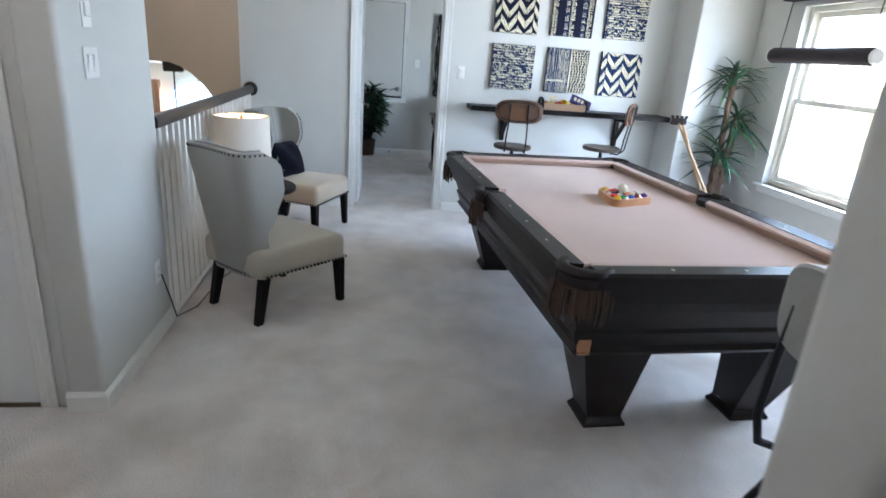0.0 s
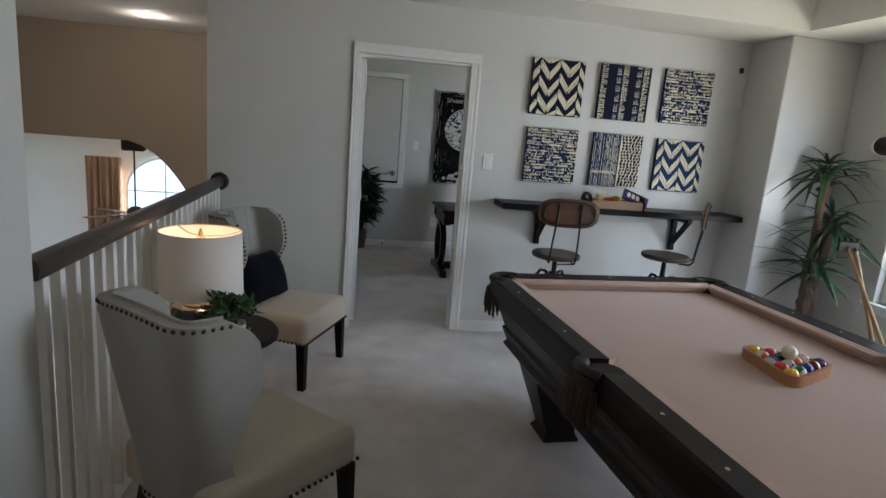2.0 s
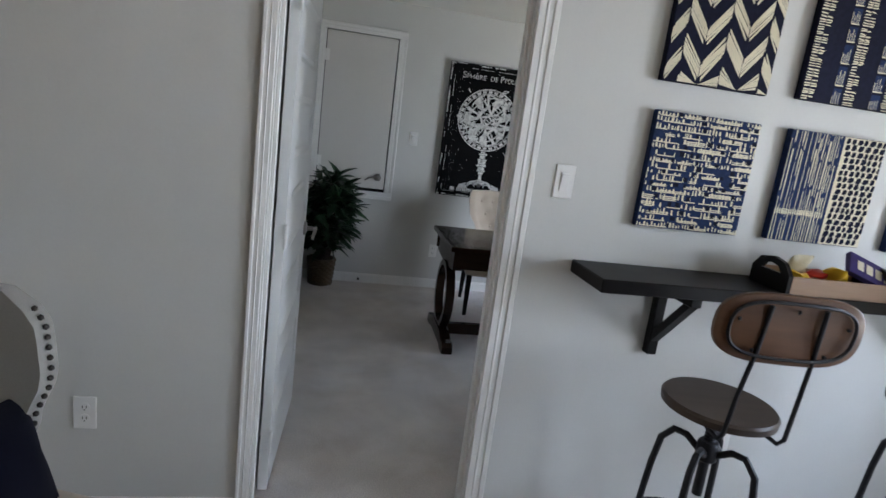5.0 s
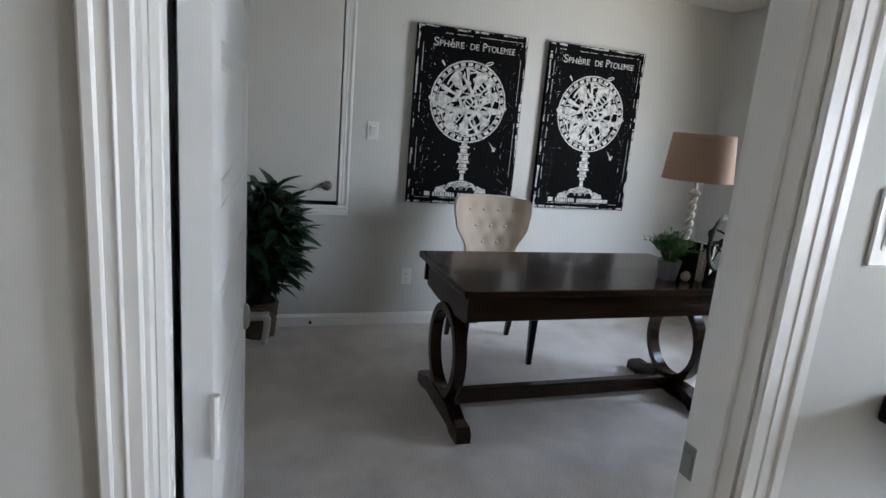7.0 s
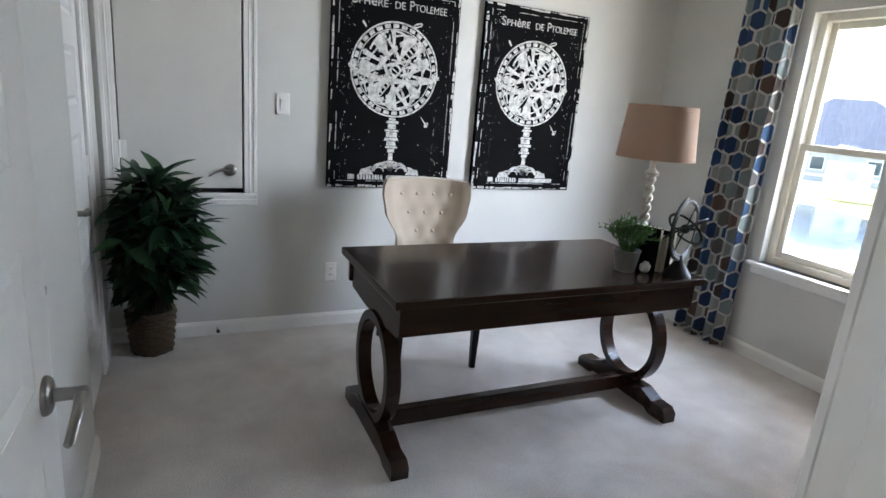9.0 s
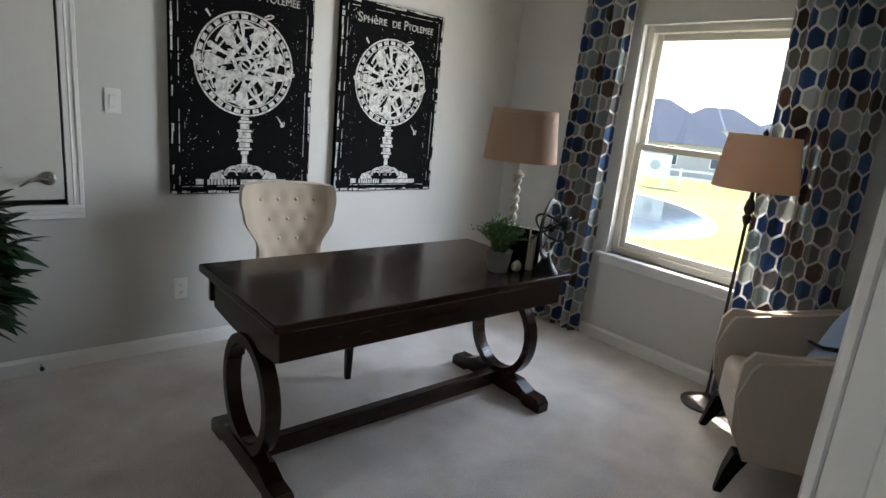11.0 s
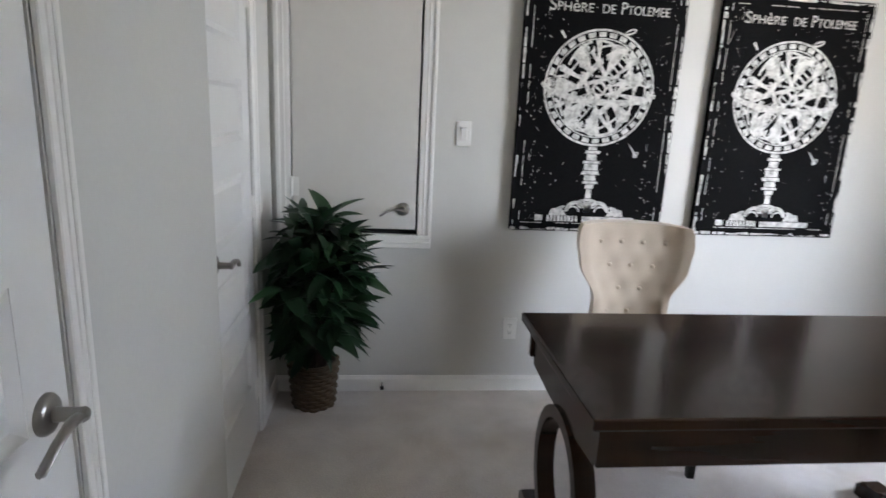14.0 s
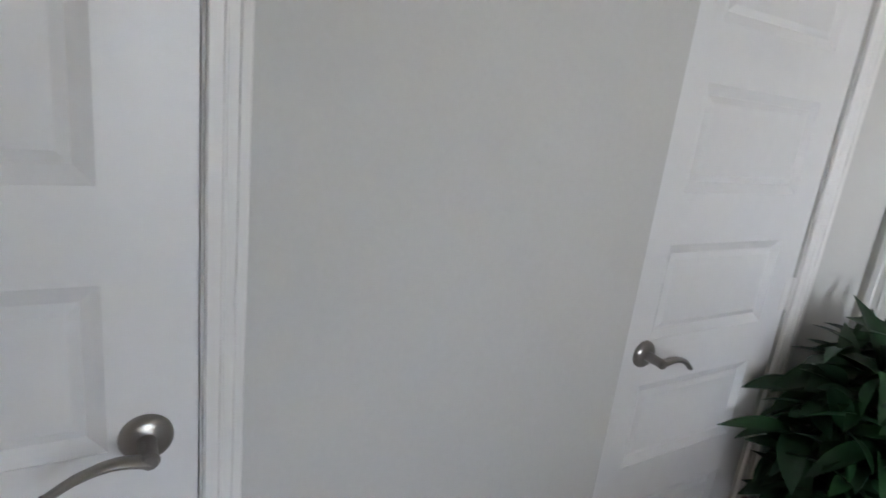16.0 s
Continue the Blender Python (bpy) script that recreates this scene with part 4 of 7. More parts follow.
for r, z in prof:
    rr.append([bm.verts.new((r * math.cos(2 * math.pi * i / 48), r * math.sin(2 * math.pi * i / 48), z)) for i in range(48)])
for a, b in zip(rr, rr[1:] + rr[:1]):
    for i in range(48):
        bm.faces.new((a[i], a[(i + 1) % 48], b[(i + 1) % 48], b[i]))
part("shade", bm, LAMPWHITE, lp, "white linen drum shade", smooth=True)
bm = B()
tube(bm, [(0.176 * math.cos(a), 0.176 * math.sin(a), 0.452) for a in [2 * math.pi * k / 40 for k in range(40)]], 0.0025, 6, closed=True)
for k in range(3):
    a = 2 * math.pi * k / 3 + 0.3
    tube(bm, [(0, 0, 0.43), (0.1 * math.cos(a), 0.1 * math.sin(a), 0.43), (0.176 * math.cos(a), 0.176 * math.sin(a), 0.452)], 0.002, 6)
tube(bm, [(0.012, 0, 0.24), (0.05, 0, 0.33), (0.012, 0, 0.43)], 0.002, 6)
tube(bm, [(-0.012, 0, 0.24), (-0.05, 0, 0.33), (-0.012, 0, 0.43)], 0.002, 6)
lathe(bm, [(0.008, 0.425), (0.011, 0.44), (0.006, 0.455), (0.003, 0.465)], 14)
part("harp", bm, GOLD, lp, "brass harp, spider and finial", smooth=True)
bm = B()
bmesh.ops.create_uvsphere(bm, u_segments=16, v_segments=10, radius=0.028, matrix=Matrix.Translation((0, 0, 0.31)))
part("bulb", bm, BULBM, lp, "lit frosted bulb", smooth=True)
bulb("lamp_light", (-0.085, 4.455, 0.551 + 0.36), 0.55, (1.0, 0.72, 0.42), 0.04)


def leaf_mesh(name, w, L, mt, bend=0.25, fold=0.25, n=4):
    """One leaf along +x from the origin, drooping, creased at its midrib."""
    bm = B()
    rows = []
    for i in range(n + 1):
        u = i / n
        ww = w * math.sin(math.pi * min(1, 0.08 + u * 0.92)) ** 0.8 * (1 if i < n else 0.05)
        z = -bend * L * u * u
        rows.append((bm.verts.new((u * L, -ww / 2, z + fold * ww / 2)), bm.verts.new((u * L, 0, z)), bm.verts.new((u * L, ww / 2, z + fold * ww / 2))))
    for a, b in zip(rows, rows[1:]):
        bm.faces.new((a[0], a[1], b[1], b[0]))
        bm.faces.new((a[1], a[2], b[2], b[1]))
    me = bpy.data.meshes.new(name)
    bm.to_mesh(me)
    bm.free()
    me.materials.append(mt)
    me.shade_smooth()
    return me


def sprigs(bm, count, height, spread, leaf_w, leaf_l, z0, seed, per=7):
    """Small potted greenery: curved stems with paired leaves, one mesh."""
    random.seed(seed)
    for _ in range(count):
        a, e = rnd(0, 2 * math.pi), rnd(0.15, 1.0)
        tip = Vector((math.cos(a) * spread * e, math.sin(a) * spread * e, z0 + height * rnd(0.55, 1.0) * (1.1 - 0.45 * e)))
        base = Vector((math.cos(a) * 0.02, math.sin(a) * 0.02, z0))
        mid = (base + tip) / 2 + Vector((0, 0, height * 0.2))
        tube(bm, [base, mid, tip], [0.0016, 0.0013, 0.0008], 4)
        for k in range(per):
            t = 0.35 + 0.65 * k / (per - 1)
            p = base.lerp(mid, t * 2) if t < 0.5 else mid.lerp(tip, t * 2 - 1)
            d = Vector((rnd(-1, 1), rnd(-1, 1), rnd(-0.1, 0.9))).normalized()
            s = d.cross(Vector((rnd(-1, 1), rnd(-1, 1), 1))).normalized()
            L, W = leaf_l * rnd(0.7, 1.2), leaf_w * rnd(0.7, 1.2)
            n = d.cross(s) * W * 0.3
            v = [bm.verts.new(p), bm.verts.new(p + d * L * 0.45 + s * W / 2 + n), bm.verts.new(p + d * L), bm.verts.new(p + d * L * 0.45 - s * W / 2 + n), bm.verts.new(p + d * L * 0.5)]
            bm.faces.new((v[0], v[1], v[4]))
            bm.faces.new((v[1], v[2], v[4]))
            bm.faces.new((v[2], v[3], v[4]))
            bm.faces.new((v[3], v[0], v[4]))


sp = thing("potted_plant", 0.085, 4.24, 0.551, 0, "small leafy plant in a pale stone pot on the side table", "potted plant")
bm = B()
lathe(bm, [(0.042, 0), (0.058, 0.07), (0.064, 0.075), (0.064, 0.095), (0.056, 0.095), (0.05, 0.08)], 28)
part("pot", bm, CLAY, sp, "pale stone pot", smooth=True)
bm = B()
sprigs(bm, 52, 0.15, 0.125, 0.026, 0.046, 0.08, 4)
part("foliage", bm, LEAFB, sp, "dense small green leaves")["kind"] = "stuff"

# ---- things on the walls of the game room ----


def picture(name, x, z, kind, seed, label):
    """Square canvas with painted strokes lying on it, facing -y."""
    H2 = 0.2025
    root = thing(name, x + H2, FAR - 0.032, z - H2, 0, label, "picture", "six canvases over the bar shelf")
    bm = B()
    box(bm, -H2, H2, 0, 0.031, -H2, H2, 0.003)
    part("canvas", bm, INKNAVY if kind in ("chev_a", "bands") else INKBLUE, root, "deep blue painted canvas")
    random.seed(seed)
    bm = B()
    bm2 = B()

    def quad(b, pts, lift=0.0014):
        pts = [(max(-H2 + 0.002, min(H2 - 0.002, u)), max(-H2 + 0.002, min(H2 - 0.002, v))) for u, v in pts]
        try:
            b.faces.new([b.verts.new((u, -lift, v)) for u, v in pts])
        except ValueError:
            pass

    if kind.startswith("chev"):
        edges = (-H2, -0.150, -0.074, 0.004, 0.080, 0.156, H2)
        for ci, (a, b) in enumerate(zip(edges, edges[1:])):
            d, w = (1 if ci % 2 == 0 else -1), b - a
            rise = (0.0, 0.012, 0.012, 0.045, 0.045, 0.02)[ci]
            for k in range(-2, 5):
                zc = -H2 + k * 0.118 + rise
                n, h, sl = 5, rnd(0.056, 0.068), abs(w) * 1.12
                for q in range(n):
                    z0 = zc + h * q / n + rnd(-0.002, 0.002)
                    z1 = zc + h * (q + rnd(0.84, 1.04)) / n
                    e0, e1 = rnd(0, 0.008) * (q in (0, 4)) + 0.001, rnd(0, 0.008) * (q in (0, 4)) + 0.001
                    y0, y1 = (0, sl) if d > 0 else (sl, 0)
                    quad(bm, [(a + e0, z0 + y0), (b - e1, z0 + y1), (b - e1, z1 + y1), (a + e0, z1 + y0)])
    elif kind == "rows":
        z, row = -H2 + 0.003, 0
        while z < H2 - 0.006:
            h = rnd(0.017, 0.026)
            pale = 0.95 if z > 0.14 or row % 5 == 0 else rnd(0.3, 0.75)
            u = -H2 + rnd(0.0, 0.005)
            while u < H2 - 0.004:
                w = rnd(0.0045, 0.010)
                if rnd(0, 1) < pale:
                    lo, hh = z + h * rnd(0, 0.25), h * rnd(0.45, 0.95)
                    quad(bm, [(u, lo), (u + w, lo + rnd(-0.001, 0.001)), (u + w * rnd(0.6, 1), lo + hh), (u + rnd(0, 0.001), lo + hh)])
                u += w + rnd(0.003, 0.010)
            u = -H2 + rnd(-0.01, 0.06)
            while u < H2 - 0.02:
                w = rnd(0.03, 0.13)
                for q in range(random.choice((1, 2, 2, 3))):
                    zz = z + h * (0.02 + 0.26 * q)
                    quad(bm, [(u + rnd(0, 0.01), zz), (u + w, zz + rnd(-0.001, 0.001)), (u + w - rnd(0, 0.012), zz + 0.0042), (u, zz + 0.0038)], 0.0018)
                u += w + rnd(0.01, 0.09)
            u = -H2 + rnd(0.0, 0.05)
            while u < H2 - 0.02:
                w = rnd(0.008, 0.02)
                if rnd(0, 1) < 0.3:
                    quad(bm2, [(u, z + h * 0.25), (u + w, z + h * 0.22), (u + w, z + h * 0.9), (u, z + h * 0.95)], 0.0022)
                u += w + rnd(0.012, 0.035)
            z += h + rnd(0.0, 0.003)
            row += 1
    elif kind == "bands":
        for u0, w in ((-H2, 0.055), (-0.03, 0.05), (0.135, 0.05)):
            v = -H2
            while v < H2:
                h = rnd(0.003, 0.0055)
                o = rnd(-0.003, 0.003)
                quad(bm, [(u0 + rnd(0, 0.006), v), (u0 + w * 0.5, v + o), (u0 + w * 0.5, v + h + o), (u0 + rnd(0, 0.006), v + h)])
                if rnd(0, 1) < 0.8:
                    quad(bm, [(u0 + w * 0.55, v), (u0 + w * rnd(0.85, 1), v + o), (u0 + w * rnd(0.85, 1), v + h + o), (u0 + w * 0.55, v + h)])
                v += h + rnd(0.003, 0.007)
        for u0, w in ((-0.075, 0.035), (0.085, 0.04)):
            v = -H2
            while v < H2:
                h = rnd(0.04, 0.07)
                quad(bm2, [(u0, v), (u0 + w, v + 0.004), (u0 + w, v + h), (u0, v + h)], 0.001)
                for q in range(4):
                    uu = u0 + w * q / 4
                    quad(bm, [(uu, v), (uu + 0.002, v), (uu + 0.003, v + h * rnd(0.4, 0.9)), (uu, v + h * rnd(0.4, 0.9))])
                quad(bm, [(u0, v - 0.003), (u0 + w, v - 0.001), (u0 + w, v + 0.002), (u0, v + 0.003)], 0.0018)
                v += h + 0.01
    else:
        u = -H2 + 0.004
        while u < 0.01:
            w = rnd(0.002, 0.005)
            v = -H2
            while v < H2:
                L = rnd(0.05, 0.2)
                quad(bm, [(u, v), (u + w, v), (u + w + rnd(-0.002, 0.002), v + L), (u + rnd(-0.002, 0.002), v + L)])
                v += L + rnd(0.005, 0.03)
            u += w + rnd(0.004, 0.010) * (1.8 if u < -0.1 else 1)
        for q in range(22):
            u = -H2 + 0.004 + q * 0.0095
            quad(bm, [(u, -0.10), (u + 0.006, -0.105), (u + 0.005, -0.085), (u + 0.001, -0.08)], 0.0018)
        quad(bm, [(0.02, -H2), (H2, -H2), (H2, H2), (0.02, H2)], 0.0008)
        v = -H2 + 0.01
        while v < H2 - 0.012:
            u = 0.026 + rnd(0, 0.01)
            while u < H2 - 0.014:
                w, h = rnd(0.017, 0.030), rnd(0.017, 0.0215)
                quad(bm2, [(u, v), (u + w * 0.6, v - 0.003), (u + w, v + h * 0.3), (u + w * 0.9, v + h), (u + w * 0.2, v + h * 0.95)], 0.0016)
                u += w + rnd(0.002, 0.006)
            v += 0.0232
    part("brushwork", bm, CANVAS, root, "cream brush strokes")["kind"] = "stuff"
    if len(bm2.faces):
        part("blue_brushwork", bm2, INKNAVY if kind in ("spots", "rows") else INKBLUE, root, "blue brush strokes")["kind"] = "stuff"
    else:
        bm2.free()


picture("canvas_picture", 1.876, 2.122, "chev_a", 1, "square canvas of navy and cream chevrons")
picture("canvas_picture", 2.41, 2.13, "bands", 2, "square canvas of navy bands with ladder strokes")
picture("canvas_picture", 2.935, 2.142, "rows", 3, "square canvas of blue and cream tick rows")
picture("canvas_picture", 1.885, 1.62, "rows", 4, "square canvas of blue and cream tick rows")
picture("canvas_picture", 2.417, 1.622, "spots", 5, "square canvas half striped, half spotted in navy")
picture("canvas_picture", 2.95, 1.617, "chev_b", 6, "square canvas of blue and cream chevrons")


def plate(name, x, y, z, rz, kind, label):
    """Wall plate facing local -y: 'switch', 'double', 'outlet' or 'thermostat'."""
    root = thing(name, x, y, z, rz, label, "wall plate")
    w = 0.115 if kind == "double" else 0.072
    bm = B()
    box(bm, -w / 2, w / 2, -0.006, -0.0005, -0.0585, 0.0585, 0.003)
    part("cover", bm, PLASTIC, root)
    if kind in ("switch", "double"):
        for c in ((-0.023, 0.023) if kind == "double" else (0,)):
            bm = B()
            box(bm, c - 0.0165, c + 0.0165, -0.008, -0.006, -0.033, 0.033, 0.001)
            prism(bm, [(-0.008, -0.028), (-0.0135, 0.026), (-0.008, 0.030)], c - 0.013, c + 0.013, "x")
            part("rocker", bm, PLASTIC, root)
    elif kind == "outlet":
        for c in (-0.02, 0.02):
            bm = B()
            lathe(bm, [(0.0165, 0), (0.0165, 0.002)], 20, Matrix.Translation((0, -0.006, c)) @ pose(0, 0, 0, 90))
            s = part("socket", bm, PLASTIC, root)
            # slot holes are thin black blocks, their inner shade painted on
            bm = B()
            for q in (-0.006, 0.006):
                box(bm, q - 0.0012, q + 0.0012, -0.0086, -0.0079, c - 0.002, c + 0.007)
            lathe(bm, [(0.0022, 0), (0.0022, 0.0006)], 8, Matrix.Translation((0, -0.008, c - 0.008)) @ pose(0, 0, 0, 90))
            part("slots", bm, DARK, s)
    else:
        bm = B()
        box(bm, -0.02, 0.02, -0.014, -0.006, -0.02, 0.03, 0.003)
        part("dial", bm, PLASTIC, root)
    return root


plate("light_switch", 1.605, FAR, 1.337, 0, "switch", "white rocker switch beside the study doorway")
plate("wall_outlet", 0.088, FAR, 0.40, 0, "outlet", "white duplex outlet behind the wing chair")
plate("wall_outlet", 2.47, FAR, 0.34, 0, "outlet", "white duplex outlet under the bar shelf")
plate("light_switch", LX, 2.82, 1.36, 90, "double", "white double rocker switch on the partition")
plate("thermostat", LX, 2.82, 1.54, 90, "thermostat", "white dimmer plate above the double switch")
plate("wall_outlet", LX, 3.28, 0.345, 90, "outlet", "white duplex outlet near the railing")
plate("light_switch", 1.445, SF, 1.332, 0, "switch", "white rocker switch beside the hatch")
plate("wall_outlet", 1.74, SF, 0.348, 0, "outlet", "white duplex outlet behind the desk")

# ---- bar shelf, brackets, stools ----
bm = B()
box(bm, 1.685, 3.633, 5.735, FAR - 0.002, 1.02, 1.066, 0.004)
tagged(part("bar_shelf", bm, BLACKWOOD), "black wooden bar shelf on the wall", "shelf")
for x in (2.05, 3.205):
    br = thing("shelf_bracket", x, FAR, 0, 0, "black timber bracket under the bar shelf", "bracket", "shelf brackets")
    bm = B()
    box(bm, -0.02, 0.02, -0.04, -0.002, 0.735, 1.019, 0.003)
    part("post", bm, BLACKWOOD, br)
    bm = B()
    box(bm, -0.02, 0.02, -0.235, -0.042, 0.985, 1.019, 0.003)
    part("arm", bm, BLACKWOOD, br)
    bm = B()
    prism(bm, [(-0.042, 0.79), (-0.042, 0.835), (-0.185, 0.984), (-0.225, 0.984)], -0.016, 0.016, "x")
    part("brace", bm, BLACKWOOD, br)


def stool(x, y, rz, label, lift=0.0):
    root = thing("bar_stool", x, y, 0, rz, label, "bar stool", "iron and wood bar stools")
    bm = B()
    lathe(bm, [(0.155, 0.715 + lift), (0.17, 0.722 + lift), (0.172, 0.742 + lift), (0.165, 0.75 + lift), (0.08, 0.747 + lift)], 40)
    part("seat", bm, SEATWOOD, root, "round dark wooden seat", smooth=True)
    bm = B()
    lathe(bm, [(0.016, 0.42), (0.016, 0.70 + lift), (0.05, 0.705 + lift), (0.05, 0.7145 + lift)], 16)
    for k in range(10):
        lathe(bm, [(0.0165, 0.60 + k * 0.010), (0.0195, 0.604 + k * 0.010), (0.0165, 0.608 + k * 0.010)], 14, cap=False)
    part("screw_post", bm, IRON, root, "threaded iron post", smooth=True)
    bm = B()
    lathe(bm, [(0.03, 0.545), (0.034, 0.55), (0.034, 0.60), (0.028, 0.61)], 16)
    lathe(bm, [(0.012, 0.0), (0.012, 0.05)], 10, Matrix.Translation((0.0, 0, 0.575)) @ pose(0, 0, 0, 0, 90, 20))
    part("collar", bm, IRON, root, smooth=True)
    bm = B()
    tube(bm, [(0.02, 0, 0.665), (0.15, 0.02, 0.668)], 0.005, 8)
    part("lever", bm, IRON, root)
    for k in range(4):
        a = radians(45 + 90 * k)
        c, s = math.cos(a), math.sin(a)
        bm = B()
        tube(bm, [(c * r, s * r, z) for r, z in ((0.02, 0.565), (0.07, 0.60), (0.11, 0.60), (0.145, 0.555), (0.16, 0.45), (0.175, 0.25), (0.195, 0.10), (0.225, 0.035), (0.26, 0.008))], 0.0115, 8)
        part("leg", bm, IRON, root, "bent iron leg", smooth=True)
    for R, z in ((0.225, 0.235), (0.17, 0.20)):
        bm = B()
        tube(bm, [(R * math.cos(q), R * math.sin(q), z) for q in [2 * math.pi * k / 36 for k in range(36)]], 0.008, 6, closed=True)
        if R > 0.2:
            for k in range(4):
                a = radians(45 + 90 * k)
                tube(bm, [(0.17 * math.cos(a), 0.17 * math.sin(a), 0.20), (0.225 * math.cos(a), 0.225 * math.sin(a), 0.235)], 0.006, 6)
        part("foot_ring", bm, IRON, root, "iron foot ring", smooth=True)
    for s in (-1, 1):
        bm = B()
        tube(bm, [(s * 0.085, -0.10, 0.708 + lift), (s * 0.088, -0.17, 0.71 + lift), (s * 0.09, -0.192, 0.735 + lift), (s * 0.088, -0.205, 0.85 + lift), (s * 0.08, -0.228, 1.00 + lift), (s * 0.075, -0.24, 1.13 + lift)], 0.0065, 8)
        part("back_rod", bm, IRON, root, "iron back rod", smooth=True)
    bm = B()
    prof = []
    for k in range(40):
        q = 2 * math.pi * k / 40
        cx = math.copysign(abs(math.cos(q)) ** 0.55, math.cos(q)) * 0.205
        cz = math.copysign(abs(math.sin(q)) ** 0.75, math.sin(q)) * 0.098
        prof.append((cx, cz))
    rings = []
    for d, e in ((0.0, 0.97), (0.004, 1.0), (0.016, 1.0), (0.02, 0.97)):
        rings.append([(u * e, -0.236 + d + 0.35 * u * u * 0.9 - 0.06 * v, 1.065 + lift + v * e) for u, v in prof])
    loft(bm, rings)
    br = part("backrest", bm, STOOLWOOD, root, "brown oval plywood backrest", smooth=True)
    bm = B()
    tube(bm, [(u * 0.84, -0.243 + 0.35 * u * u * 0.75 - 0.06 * v, 1.065 + lift + v * 0.80) for u, v in prof], 0.005, 6, closed=True)
    part("back_hoop", bm, IRON, root, "iron hoop behind the backrest", smooth=True)
    for u, v in ((-0.15, 0.02), (0.15, 0.02), (0, 0.055), (-0.1, -0.06), (0.1, -0.06)):
        bm = B()
        bmesh.ops.create_icosphere(bm, subdivisions=1, radius=0.006, matrix=Matrix.Translation((u, -0.24 + 0.3 * u * u, 1.065 + lift + v)))
        part("bolt", bm, IRON, br)
    return root


stool(2.065, 5.575, -7, "brown wooden and iron bar stool tucked at the bar shelf")
stool(2.905, 5.55, 56, "brown wooden and iron bar stool turned sideways", 0.03)

# tray with snacks on the shelf
ty = thing("wooden_tray", 2.57, 5.83, 1.066, -2, "worn wooden tray with dark handles holding snack packets", "tray")
bm = B()
box(bm, -0.20, 0.20, -0.085, 0.085, 0.0, 0.010)
box(bm, -0.20, 0.20, -0.095, -0.083, 0.0, 0.062, 0.002)
box(bm, -0.20, 0.20, 0.083, 0.095, 0.0, 0.062, 0.002)
part("box", bm, PINE, ty, "worn pine sides")
for s in (-1, 1):
    bm = B()
    out = [(-0.095, 0.0), (0.095, 0.0), (0.095, 0.062), (0.06, 0.10), (0.0, 0.112), (-0.06, 0.10), (-0.095, 0.062)]
    n = len(out)
    inn = [(-0.05, 0.062), (0.05, 0.062), (0.05, 0.064), (0.035, 0.083), (0.0, 0.089), (-0.035, 0.083), (-0.05, 0.064)]
    xa, xb = s * 0.2, s * 0.216
    f = [[bm.verts.new((xx, u, v)) for u, v in o] for xx in (xa, xb) for o in (out, inn)]
    for k in range(n):
        j = (k + 1) % n
        bm.faces.new((f[0][k], f[0][j], f[1][j], f[1][k]))
        bm.faces.new((f[2][k], f[3][k], f[3][j], f[2][j]))
        bm.faces.new((f[0][k], f[2][k], f[2][j], f[0][j]))
        bm.faces.new((f[1][k], f[1][j], f[3][j], f[3][k]))
    part("handle", bm, BLACKWOOD, ty, "dark wooden end with hand hole")
YELLOW = mat("yellow_packet", (0.72, 0.45, 0.03), 0.35, vary=0.15, grain=30, bump=0.2)
PURPLE = mat("purple_box", (0.035, 0.02, 0.12), 0.35, vary=0.2, grain=30)
REDP = mat("red_packet", (0.5, 0.03, 0.02), 0.35, vary=0.15, grain=30)
random.seed(8)
for k, (px, py, rz, mt) in enumerate(((-0.12, -0.02, 20, YELLOW), (-0.04, 0.02, -15, REDP), (0.03, -0.02, 35, YELLOW), (-0.08, 0.04, 70, CANVAS))):
    ob = cushion("snack_packet", pose(2.57 + px, 5.83 + py, 1.066 + 0.045 + 0.006 * k, 78, rz, rz), 0.13, 0.075, 0.03, mt, "crinkled snack packet lying in the tray")
    ob["category"] = "packet"
bx = thing("candy_box", 2.735, 5.80, 1.15, -14, "purple candy box tilted in the tray", "box")
bm = B()
box(bm, -0.1, 0.1, -0.045, 0.045, -0.011, 0.011, 0.0015, m=pose(0, 0, 0, 48, 20, 0))
part("carton", bm, PURPLE, bx)
bm = B()
for q in range(4):
    box(bm, -0.07 + q * 0.036, -0.045 + q * 0.036, -0.02, 0.02, 0.0112, 0.0125, m=pose(0, 0, 0, 48, 20, 0))
part("lettering_bars", bm, CANVAS, bx, "pale lettering reduced to bars")

# ---- rack of balls ----
rk = thing("ball_rack", 2.232, 3.547, BED, 20, "wooden triangle rack holding pool balls", "ball rack")
bm = B()
tri = [Vector((0.213 * math.cos(radians(a)), 0.213 * math.sin(radians(a)), 0)) for a in (95, 215, 335)]
inner = [p * 0.89 for p in tri]


def soft(t, r):
    out = []
    for k in range(3):
        p, a, b = t[k], t[k - 1], t[(k + 1) % 3]
        for q in range(5):
            w = q / 4
            s0 = p + (a - p).normalized() * r
            s1 = p + (b - p).normalized() * r
            out.append(s0.lerp(p, 0.75 * w).lerp(p.lerp(s1, 0.25 + 0.75 * w), w))
    return out


o, i3 = soft(tri, 0.075), soft(inner, 0.06)
f = [[bm.verts.new((p.x, p.y, z)) for p in q] for z in (0.0, 0.042) for q in (o, i3)]
n = len(o)
